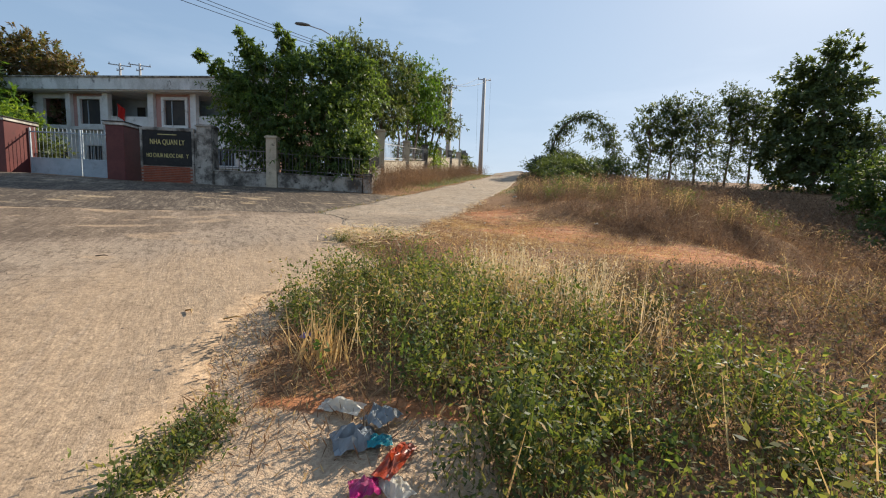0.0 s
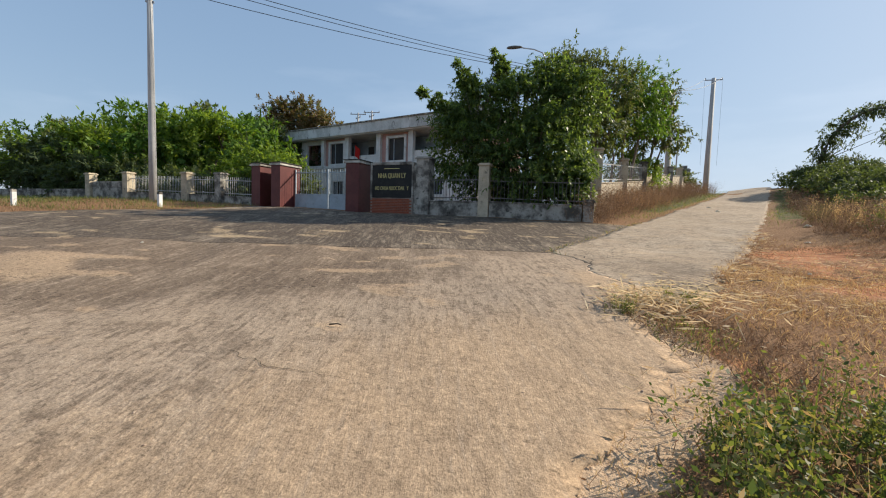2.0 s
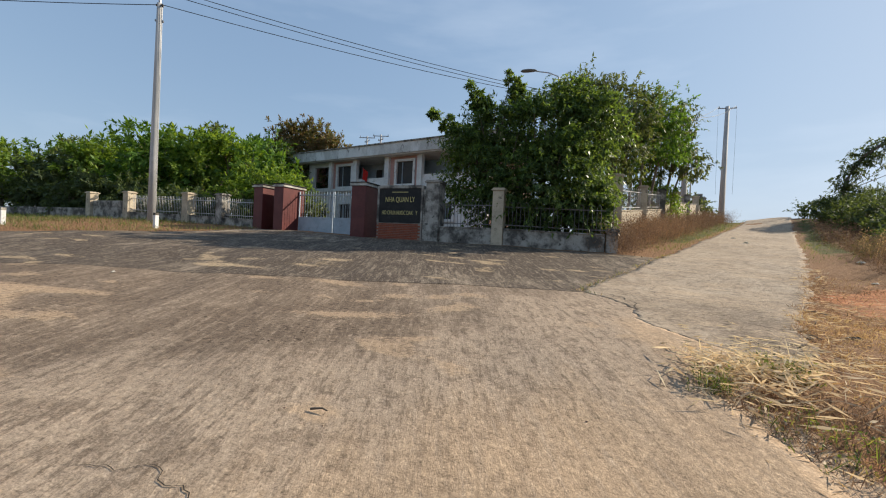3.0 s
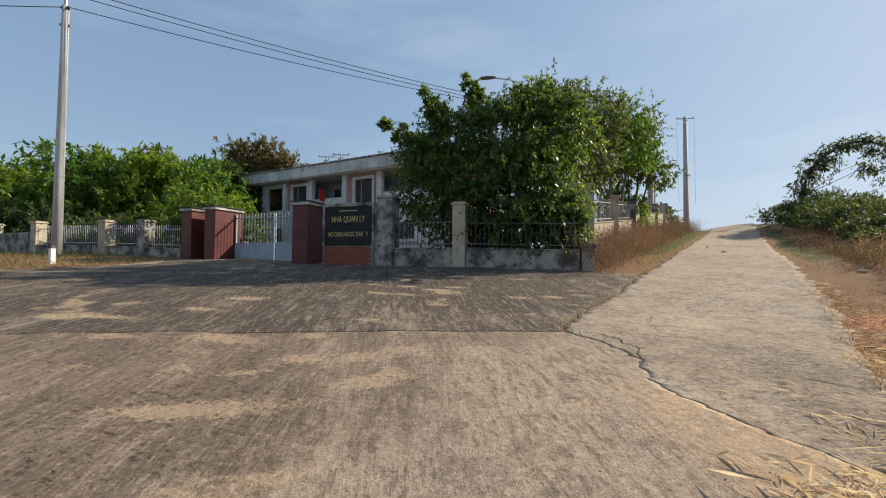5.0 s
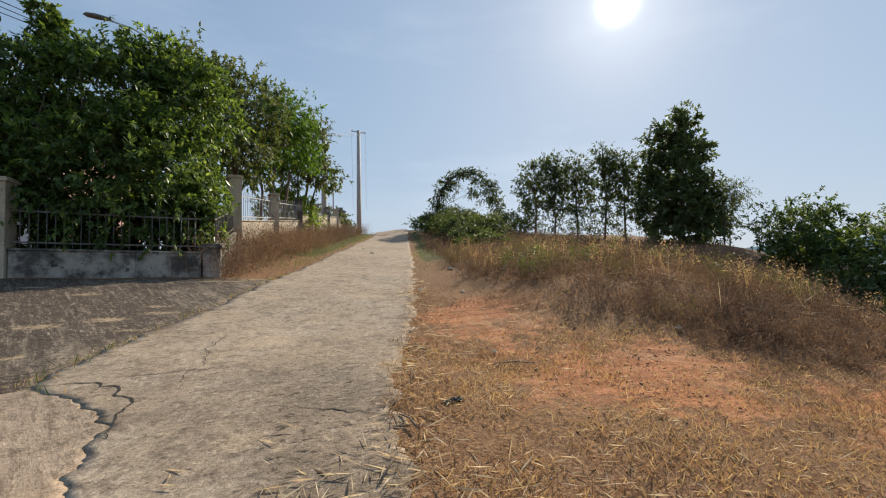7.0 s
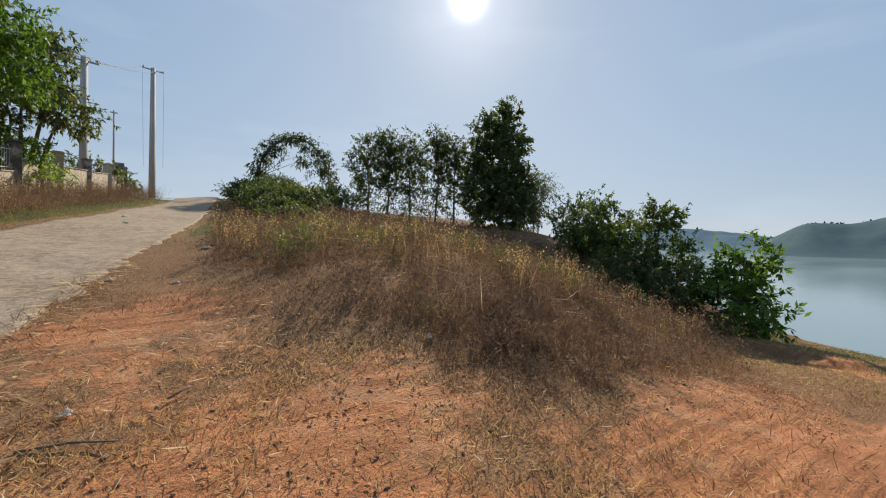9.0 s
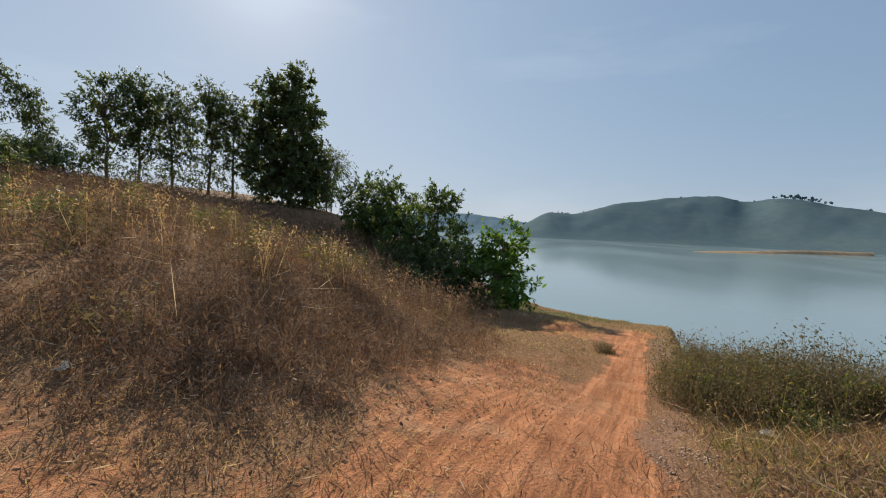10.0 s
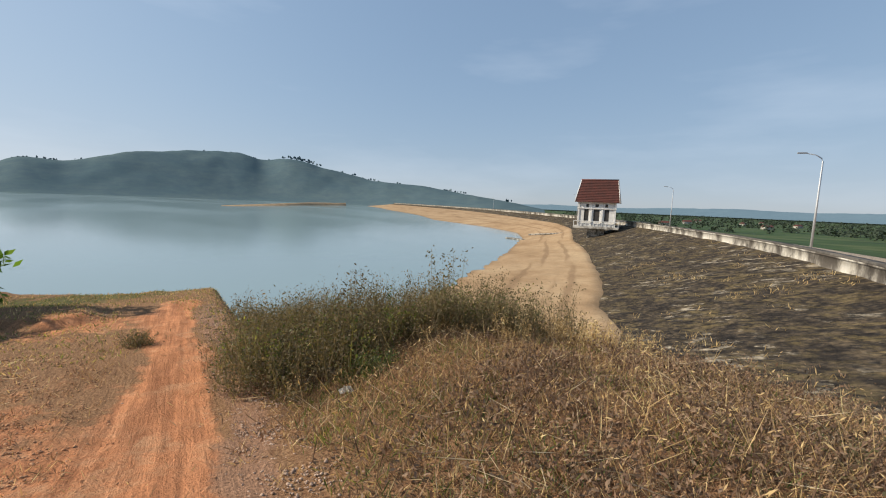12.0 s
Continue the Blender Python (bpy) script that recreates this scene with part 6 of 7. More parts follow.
for k in range(7):
    a, d = radians(rng.uniform(158, 182)), rng.uniform(420, 1000)
    x, y = 7 + d * math.sin(a), 9 + d * math.cos(a)
    h = thing("farmhouse", (x, y, PLAIN), "tiny pale farmhouse far out in the fields", "house", "far farmhouses", rng.uniform(0, 90))
    part("wall", box(-5, -3.5, 0, 5, 3.5, 3.2), MAT["parapet"], h)
    rb_ = bmesh.new()
    q = [rb_.verts.new(p) for p in ((-5.6, -4, 3.2), (5.6, -4, 3.2), (5.6, 4, 3.2), (-5.6, 4, 3.2), (-5.6, 0, 5.4), (5.6, 0, 5.4))]
    for f in ((0, 1, 5, 4), (2, 3, 4, 5), (1, 2, 5), (3, 0, 4), (3, 2, 1, 0)):
        rb_.faces.new([q[i] for i in f])
    part("roof", rb_, MAT["roof_tile"], h)

# ---- weeds and grass ----


def scatter(rng, n, x0, x1, y0, y1, chance):
    x, y = rng.uniform(x0, x1, n), rng.uniform(y0, y1, n)
    k = rng.random(n) < chance(x, y)
    return x[k], y[k]


def clumped(rng, n, per, spread, x0, x1, y0, y1, chance):
    """Stems gathered round clump centres."""
    cx, cy = scatter(rng, n, x0, x1, y0, y1, chance)
    s = np.repeat(spread * rng.uniform(0.5, 1.5, len(cx)), per)
    x, y = np.repeat(cx, per) + rng.normal(size=len(cx) * per) * s, np.repeat(cy, per) + rng.normal(size=len(cx) * per) * s
    return x, y


def weeds(name, rng, x, y, low, high, leaves, leaf, width, material, label, lean=0.25, top=0.0, stem=0.004, category="weeds", patch=0.0, spread=1.0):
    """Many stems, each with small leaves along it (towards its top for dry seed heads), in one mesh."""
    n = len(x)
    z = height(x, y)
    h = rng.uniform(low, high, n) * (1 + patch * ripple(x, y, 0.55, low) + 0.6 * patch * ripple(x, y, 1.9, high))
    foot = np.stack([x, y, z - 0.02], -1)
    up = np.stack([rng.normal(size=n) * lean, rng.normal(size=n) * lean, np.ones(n)], -1)
    up /= np.linalg.norm(up, axis=1)[:, None]
    t = top + (1 - top) * rng.random((n, leaves)) ** 0.8
    at = foot[:, None] + up[:, None] * (h[:, None] * t)[..., None] + rng.normal(size=(n, leaves, 3)) * np.array([0.05, 0.05, 0.02]) * spread * (0.6 + h[:, None, None])
    at = at.reshape(-1, 3)
    way = unit(rng, len(at)) + np.array([0, 0, 0.25])
    ln = leaf * rng.uniform(0.55, 1.4, len(at))
    at = np.concatenate([foot, at])
    way = np.concatenate([up, way])
    across = np.concatenate([unit(rng, n), unit(rng, len(ln)) * 0.8 + np.array([0, 0, 0.7])])
    wd = np.concatenate([np.full(n, stem * 2), ln * width])
    ln = np.concatenate([h, ln])
    ob = new(name, leaf_mesh(name, at, way, across, ln, wd, material))
    return tagged(ob, label, category, kind="stuff")


def blades(name, rng, x, y, low, high, wide, material, label, lean=0.5, category="grass", lift=0.0):
    n = len(x)
    at = np.stack([x, y, height(x, y) - 0.01 + lift], -1)
    way = np.stack([rng.normal(size=n) * lean, rng.normal(size=n) * lean, np.ones(n)], -1)
    ln = rng.uniform(low, high, n)
    ob = new(name, leaf_mesh(name, at, way, unit(rng, n), ln, np.full(n, wide) * rng.uniform(0.6, 1.4, n), material))
    return tagged(ob, label, category, kind="stuff")


rng = np.random.default_rng(21)


def off_slab(x, y):
    return (x > apron_right(np.minimum(y, 12.8)) + 0.02) & ((x > road_right(np.maximum(y, 9.8)) - 0.12 + 0.14 * ripple(y, y, 0.3)) | (y < 9.7))


def bush_area(x, y):
    e = ((x - 2.75) / 2.2) ** 2 + ((y - 5.1) / 1.75) ** 2
    f = ((x - 3.6) / 1.35) ** 2 + ((y - 3.1) / 1.2) ** 2
    g = ((x - 2.9) / 0.75) ** 2 + ((y - 3.1) / 0.9) ** 2
    edge = 0.18 * ripple(x, y, 0.5)
    return np.clip(4 * (1 - np.minimum(np.minimum(e, f), g) + edge), 0, 1) * (x > 0.72 + 0.1 * ripple(y, y, 0.4))


bx, by = clumped(rng, 560, 9, 0.11, 0.7, 6.8, 2.1, 7.4, lambda x, y: bush_area(x, y) * off_slab(x, y) * np.clip(0.75 + 0.6 * ripple(x, y, 0.45, 2.0) - 0.45 * ss(3.4, 4.8, x), 0.05, 1))
keep = off_slab(bx, by)
bx, by = bx[keep], by[keep]
weeds("green_weeds", rng, bx, by, 0.16, 0.6, 42, 0.036, 0.46, MAT["weed_green"], "thick patch of leafy green weeds beside the road", 0.28, 0.1, patch=0.6, spread=0.75)
bx, by = scatter(rng, 900, 0.8, 6.8, 2.4, 7.4, lambda x, y: bush_area(x, y) * off_slab(x, y) * ss(0.1, 0.5, ripple(x, y, 0.6, 7.0)))
weeds("broad_weeds", rng, bx, by, 0.25, 0.6, 20, 0.046, 0.46, MAT["leaf_mid"], "yellow-green broad-leaved weeds among the others", 0.3, 0.25, patch=0.5, spread=0.7)
bx, by = scatter(rng, 4600, 0.8, 7.4, 2.1, 7.8, lambda x, y: np.clip(bush_area(x - 0.4, y) + 0.25 * bell(x, y, 5.4, 5.2, 1.6, 2.2), 0, 1) * off_slab(x, y) * np.clip(0.3 + 0.6 * ss(3.0, 5.4, x) + 0.4 * ripple(x, y, 0.8, 4.0), 0, 1))
weeds("olive_weeds", rng, bx, by, 0.16, 0.46, 26, 0.038, 0.42, MAT["weed_shore"], "half-dry olive weeds beside the road", 0.35, 0.15, patch=0.35)
bx, by = scatter(rng, 1500, 0.9, 7.2, 2.6, 7.8, lambda x, y: np.clip(bush_area(x, y) + 0.2 * bell(x, y, 5.4, 5.2, 1.6, 2.2), 0, 1) * (0.25 + 0.75 * (np.abs(x - 3.4) < 0.8) * (y > 4)))
weeds("dry_stalks", rng, bx, by, 0.35, 0.78, 14, 0.04, 0.3, MAT["straw"], "dry seeded stalks standing in the green weeds", 0.28, 0.55, patch=0.2)
bx, by = scatter(rng, 900, 1.0, 1.7, 3.8, 4.5, lambda x, y: bell(x, y, 1.33, 4.1, 0.13, 0.13))
blades("straw_tuft", rng, bx, by, 0.25, 0.52, 0.012, MAT["straw"], "tuft of pale dry grass in the weeds", 0.3)
tx, ty = scatter(rng, 1500, 0.5, 1.2, 2.6, 3.6, lambda x, y: bell(x, y, 0.84, 3.1, 0.12, 0.36, -10))
weeds("green_tuft", rng, tx, ty, 0.05, 0.16, 9, 0.03, 0.45, MAT["weed_green"], "low green tuft at the edge of the concrete", 0.5, 0.0, category="weeds")

bx, by = clumped(rng, 90, 16, 0.07, 2.3, 4.6, 4.2, 6.4, lambda x, y: bell(x, y, 3.2, 5.4, 0.7, 0.7))
weeds("bleached_stalks", rng, bx, by, 0.4, 0.85, 8, 0.035, 0.24, MAT["straw_pale"], "bleached grass stalks rising out of the green weeds", 0.22, 0.6, spread=0.4)

# dead weeds right of the bush, on the mound and its flank


def mound_area(x, y):
    a = bell(x, y, 11.5, 17.5, 4.6, 4.6) + bell(x, y, 10.6, 23, 3.4, 5.0) + 0.8 * bell(x, y, 14.5, 13.5, 3.0, 2.3) + 0.8 * bell(x, y, 10.4, 12.8, 3.4, 2.2) + bell(x, y, 16, 24, 7, 6)
    return np.clip(5.0 * (a - 0.27 + 0.12 * ripple(x, y, 1.0)), 0, 1) * (x > road_right(np.maximum(y, 9.8)) + 1.4) * (y > 10.9 + 0.35 * ripple(x, x, 0.7) + 1.6 * ss(8.6, 7.0, x))


def bank_area(x, y):
    return np.clip(1.2 * bell(x, y, 20.5, 22, 6.5, 7) + 1.2 * bell(x, y, 23, 28, 7, 6) + 1.2 * bell(x, y, 20, 15.5, 3.6, 3.4) + 0.2 * ripple(x, y, 1.2), 0, 1) * (y > 12.2)


mx, my = clumped(rng, 1000, 11, 0.16, 5.5, 21, 10.4, 27, mound_area)
weeds("dead_weeds", rng, mx, my, 0.25, 0.8, 12, 0.065, 0.24, MAT["weed_dry"], "tangle of dead brown weeds over the mound", 0.35, 0.12, patch=0.6, spread=0.7)
mx, my = scatter(rng, 9000, 5.5, 21, 10.4, 27, mound_area)
weeds("rusty_weeds", rng, mx, my, 0.12, 0.42, 8, 0.065, 0.22, MAT["weed_red"], "low rusty dead grass between the taller weeds", 0.5, 0.05, patch=0.3)
mx, my = clumped(rng, 75, 9, 0.14, 5.5, 20, 12, 25, mound_area)
weeds("pale_seed_stalks", rng, mx, my, 0.5, 1.05, 13, 0.05, 0.34, MAT["straw"], "pale seed stalks standing over the dead weeds", 0.22, 0.6, spread=0.5)
mx, my = clumped(rng, 480, 12, 0.2, 5.5, 21, 12, 28, lambda x, y: mound_area(x, y) * ss(-0.1, 0.4, ripple(x, y, 1.7, 3.0)))
weeds("dull_green_weeds", rng, mx, my, 0.3, 0.8, 20, 0.055, 0.42, MAT["weed_shore"], "dull green weeds among the dead ones", 0.3, 0.15, patch=0.3, spread=0.7)
mx, my = clumped(rng, 120, 12, 0.2, 6, 21, 14, 30, lambda x, y: np.clip(mound_area(x, y) + bank_area(x, y), 0, 1) * ss(0.0, 0.4, ripple(x, y, 2.3, 8.0)))
weeds("leafy_green_weeds", rng, mx, my, 0.4, 0.95, 22, 0.07, 0.45, MAT["leaf_grey"], "leafy grey-green weeds among the dead ones", 0.3, 0.15, patch=0.3, spread=0.8)
mx, my = clumped(rng, 760, 8, 0.26, 14, 30, 12, 35, bank_area)
weeds("bank_weeds", rng, mx, my, 0.45, 1.1, 13, 0.1, 0.34, MAT["weed_dry"], "dead brown weeds on the bank below the trees", 0.3, 0.1, patch=0.3)
mx, my = clumped(rng, 200, 12, 0.3, 19, 28, 13, 32, lambda x, y: bank_area(x, y) * ss(23, 26, x) * ss(24, 20, y))
weeds("bank_undergrowth", rng, mx, my, 0.5, 1.3, 18, 0.1, 0.42, MAT["leaf_dark"], "dark undergrowth on the bank below the trees", 0.3, 0.1, patch=0.3)
mx, my = scatter(rng, 5200, 9, 22, 24, 44, lambda x, y: (x > road_right(y) + 1.0) * np.clip(1.3 - (y - 24) / 20, 0.25, 1))
weeds("dead_weeds_far", rng, mx, my, 0.35, 0.85, 8, 0.1, 0.4, MAT["weed_dry"], "dead brown weeds on the slope beyond the mound", 0.35, 0.25)
mx, my = scatter(rng, 7000, 3.8, 10, 2.0, 8.0, lambda x, y: np.clip(1 - bush_area(x, y) - 0.2, 0, 1) * ss(3.8, 4.8, x) * ss(8.2, 6.6, y) * (0.55 + 0.4 * ripple(x, y, 1.1)))
weeds("withered_weeds", rng, mx, my, 0.12, 0.34, 10, 0.046, 0.36, MAT["weed_dry"], "withered brown weeds on the open ground", 0.5, 0.1)

# brush at the foot of the roadside fence
sx, sy = scatter(rng, 24000, -0.6, 12, 20.3, 56, lambda x, y: ss(0.2, 0.5, road_left(y) - x) * (x > -0.45 + 0.283 * np.maximum(y - 25.7, 0) + 0.2) * np.clip(1.15 - 0.02 * (y - 21), 0, 1) * ss(0.5, 1.5, road_left(y) - x))
ex, ey = scatter(rng, 900, -1.8, 1.2, 19.3, 21.6, lambda x, y: bell(x, y, -0.2, 20.2, 0.6, 0.6) * (x < road_left(y) - 0.15) * ((y < 19.75) | (y > 20.25) | (x > -0.3)))
sx, sy = np.concatenate([sx, ex]), np.concatenate([sy, ey])
weeds("dry_brush", rng, sx, sy, 0.4, 1.3, 14, 0.075, 0.26, MAT["weed_dry"], "dry reddish brush along the roadside fence", 0.35, 0.15, patch=0.3)
sx, sy = scatter(rng, 26000, 0.5, 16, 22, 56, lambda x, y: ss(2.6, 0.2, np.abs(road_left(y) - x - 0.9)) * (x < road_left(y) - 0.05))
blades("verge_grass", rng, sx, sy, 0.08, 0.26, 0.012, MAT["weed_green"], "green grass verge along the road", 0.5)
sx, sy = scatter(rng, 16000, 5, 18, 20, 50, lambda x, y: ss(1.9, 0.2, np.abs(x - road_right(y) - 0.8)) * (x > road_right(y) + 0.05) * (0.4 + 0.5 * ripple(x, y, 1.2)))
blades("verge_grass_east", rng, sx, sy, 0.08, 0.24, 0.012, MAT["weed_green"], "patchy green grass verge along the road", 0.5)
sx, sy = scatter(rng, 9000, -1.6, 1.8, 12.4, 21.5, lambda x, y: np.exp(-((x - road_left(y) + 0.03) / 0.07) ** 2) * (0.5 + 0.6 * ripple(y, y, 0.5)) + 0.8 * bell(x, y, -0.85, 13.1, 0.14, 0.16) + 0.5 * bell(x, y, -0.7, 13.7, 0.1, 0.2))
blades("joint_grass", rng, sx, sy, 0.04, 0.17, 0.009, MAT["weed_green"], "dry green tufts growing in the slab joint", 0.7)

# dry turf: short dead grass over the open soil


def turf(x, y):
    bare = 0.5 * bell(x, y, 5.6, 11.9, 2.4, 1.1, 20) + 0.95 * np.exp(-((y - 9.6 + 0.14 * (x - 10) + 0.75) / 0.6) ** 2) * ss(6.8, 9.0, x) + 0.3 * np.exp(-((y - 10.0 + 0.14 * (x - 10)) / 1.1) ** 2) * ss(8, 10, x)
    return np.clip(0.85 - bare + 0.35 * ripple(x, y, 0.8, 1.0), 0.03, 1) * off_slab(x, y)


gx_, gy_ = scatter(rng, 100000, 0.4, 16, 2.5, 17.5, lambda x, y: turf(x, y) * (0.3 + 0.7 * ss(9.5, 6, x)) * (1 - 0.75 * ss(12.8, 14.2, y)) * ss(-0.9, 0.1, ripple(x, y, 1.1, 9.0)))
blades("dry_turf", rng, gx_, gy_, 0.03, 0.13, 0.007, MAT["straw"], "short dead straw-coloured grass over the soil", 0.9)
gx_, gy_ = scatter(rng, 100000, 0.4, 16, 3.0, 17.5, lambda x, y: turf(x, y) * ss(-0.5, 0.4, ripple(x, y, 1.3, 5.0)))
blades("brown_turf", rng, gx_, gy_, 0.04, 0.16, 0.008, MAT["weed_red"], "short rusty dead grass over the soil", 0.8)
gx_, gy_ = scatter(rng, 30000, 15, 27, 3, 16, lambda x, y: np.clip(0.6 - np.exp(-((y - 8.0) / 0.6) ** 2) * ss(23, 21, x) + 0.3 * ripple(x, y, 1.4), 0, 1))
half = len(gx_) // 2
blades("terrace_grass", rng, gx_[:half], gy_[:half], 0.04, 0.13, 0.014, MAT["weed_green"], "yellow-green grass on the terrace above the lake", 0.8)
blades("terrace_straw", rng, gx_[half:], gy_[half:], 0.04, 0.13, 0.014, MAT["straw"], "dry grass on the terrace above the lake", 0.9)

# the knoll beside the lake path


def knoll(x, y):
    return ss(8.0, 7.6, y + 0.14 * (x - 10) + 0.1 * ripple(x, x, 0.5)) * ss(6.2, 7.4, x + 0.3 * (7 - y)) * ss(17, 14, x) * ss(-3, 0, y)


def knoll_bare(x, y):
    return np.clip(bell(x, y, 8.4, 6.0, 0.5, 0.3) + bell(x, y, 8.9, 4.9, 0.5, 0.3) + bell(x, y, 9.6, 5.5, 0.4, 0.22), 0, 1)


kx, ky = scatter(rng, 110000, 6, 17, -3, 8, lambda x, y: knoll(x, y) * np.clip(0.4 + 0.5 * ss(8.0, 4.0, y) - 0.8 * knoll_bare(x, y) + 0.35 * ripple(x, y, 0.7), 0.02, 1))
half = len(kx) // 2
blades("knoll_grass", rng, kx[:half], ky[:half], 0.04, 0.2, 0.006, MAT["straw"], "dry grass lying over the knoll", 1.1)
blades("knoll_red_grass", rng, kx[half:], ky[half:], 0.04, 0.18, 0.007, MAT["weed_red"], "reddish dry grass lying over the knoll", 1.2)
kx, ky = scatter(rng, 34000, 6, 17, -3, 8, lambda x, y: knoll(x, y) * np.clip(ss(-0.2, 0.5, ripple(x, y, 0.8, 4.0)) - 0.8 * knoll_bare(x, y), 0, 1))
blades("knoll_rusty_grass", rng, kx, ky, 0.04, 0.2, 0.008, MAT["weed_red"], "rusty dead grass over the knoll", 0.9)
kx, ky = scatter(rng, 42000, 7, 16, -1, 8, lambda x, y: knoll(x, y) * np.clip(ss(0.0, 0.5, ripple(x, y, 0.7, 2.0)) * 0.7 + 0.9 * bell(x, y, 10.0, 7.0, 1.8, 0.8), 0, 1))
blades("knoll_green_grass", rng, kx, ky, 0.04, 0.18, 0.008, MAT["weed_green"], "dull green grass on the knoll", 0.7)
kx, ky = scatter(rng, 2600, 7, 16, 0, 7.6, lambda x, y: knoll(x, y) * 0.6)
weeds("knoll_bents", rng, kx, ky, 0.2, 0.62, 3, 0.05, 0.2, MAT["straw"], "bent pale straws over the knoll", 0.8, 0.8, stem=0.003)


def shrub_band(x, y):
    mid = np.interp(y, [0.5, 2.0, 3.6, 5.2, 7.0, 7.9], [10.2, 10.7, 11.4, 12.1, 12.6, 12.8])
    return np.exp(-((x - mid) / np.where(x < mid, 0.5 + 0.15 * ss(4, 7, y), 1.3)) ** 2) * ss(2.0, 4.6, y) * ss(8.0, 7.3, y + 0.14 * (x - 13))


kx, ky = clumped(rng, 2300, 14, 0.14, 9.0, 20, -0.2, 8.0, lambda x, y: np.clip(shrub_band(x, y) + 0.9 * np.exp(-((y - 6.75 + 0.14 * (x - 10)) / 0.55) ** 2) * ss(12, 13, x) * ss(20, 17, x), 0, 1))
weeds("shore_weeds", rng, kx, ky, 0.25, 0.95, 20, 0.045, 0.36, MAT["weed_shore"], "dusky half-dry weeds along the edge of the knoll", 0.25, 0.08, patch=0.3, spread=0.7)
kx, ky = clumped(rng, 60, 14, 0.14, 9.0, 16, 2.6, 8.0, lambda x, y: shrub_band(x, y))
weeds("shore_green_weeds", rng, kx, ky, 0.35, 0.9, 24, 0.045, 0.45, MAT["weed_green"], "green leafy weeds among the dusky ones", 0.25, 0.1, patch=0.3, spread=0.8)
kx, ky = clumped(rng, 240, 12, 0.12, 8.5, 15, -1.5, 4.5, lambda x, y: np.exp(-((x - np.interp(y, [-1.5, 0.5, 2.0, 3.6, 5.2], [8.6, 9.6, 10.2, 10.9, 11.6])) / 0.9) ** 2))
weeds("edge_straw", rng, kx, ky, 0.2, 0.5, 14, 0.05, 0.25, MAT["straw"], "tall pale grass along the edge of the knoll", 0.3, 0.2, patch=0.3, spread=0.6)
kx, ky = scatter(rng, 2600, 6.5, 15, -0.5, 8, lambda x, y: knoll(x, y) * (0.15 + 0.6 * ss(0.1, 0.6, ripple(x, y, 0.9, 6.0))))
weeds("knoll_stalks", rng, kx, ky, 0.15, 0.48, 12, 0.035, 0.32, MAT["weed_dry"], "brown stalks and dead weeds on the knoll", 0.5, 0.2, patch=0.3)
kx, ky = clumped(rng, 34, 5, 0.08, 9.5, 15, 0.5, 7.6, shrub_band)
weeds("tall_weeds", rng, kx, ky, 0.95, 1.5, 34, 0.05, 0.45, MAT["weed_shore"], "tall thin weeds rising over the knoll edge", 0.14, 0.3, stem=0.006, spread=0.45)
kx, ky = scatter(rng, 2600, 6.5, 16, -4.0, 2.6, lambda x, y: 0.5 * ss(-4, -2, y))
weeds("slope_weeds", rng, kx, ky, 0.2, 0.6, 14, 0.05, 0.36, MAT["weed_dry"], "dry weeds on the slope towards the dam", 0.35, 0.2)
kx, ky = scatter(rng, 16000, 7, 60, -60, -4, lambda x, y: 0.02 + 0.35 * ss(0.3, 0.8, ripple(x, y, 5.0, 1.0)) * (x < 12 + 0.45 * np.abs(y)))
rng2 = np.random.default_rng(77)
on = []
for x, y in zip(kx, ky):
    d, k = min(((p.x - x) ** 2 + (p.y - y) ** 2, k) for k, p in enumerate(dam_line[:130]))
    o = (Vector((x, y, 0)) - dam_line[k]).dot(dam_side[k])
    if 0.6 < o < 10.6:
        on.append((x, y, CREST - 0.33 * o))
on = np.array(on)
per = 7
at = np.repeat(on, per, 0) + rng2.normal(size=(len(on) * per, 3)) * np.array([0.25, 0.25, 0.02])
tuft_mesh = leaf_mesh("dam_tufts", at, np.stack([rng2.normal(size=len(at)) * 0.6, rng2.normal(size=len(at)) * 0.6, np.ones(len(at))], -1), unit(rng2, len(at)), rng2.uniform(0.1, 0.35, len(at)), np.full(len(at), 0.03), MAT["straw"])
tagged(new("dam_tufts", tuft_mesh), "dry grass tufts between the stones of the dam", "grass", kind="stuff")

# west verge of the forecourt
vx, vy = scatter(rng, 20000, -34, -16.5, 7, 20, lambda x, y: (x < -19.7 + 2.6 * ss(9, 17, y)) * np.clip(1.25 + (x + 19) / 14, 0.15, 1))
blades("verge_straw", rng, vx, vy, 0.04, 0.15, 0.013, MAT["weed_red"], "dry grass verge beside the forecourt", 0.6)
vx, vy = scatter(rng, 14000, -40, -17, 12, 20.0, lambda x, y: (x < -19.7 + 2.6 * ss(9, 17, y)) * (0.4 + 0.5 * ripple(x, y, 2.0)))
blades("verge_green", rng, vx, vy, 0.1, 0.34, 0.016, MAT["weed_green"], "green grass below the fence", 0.5)

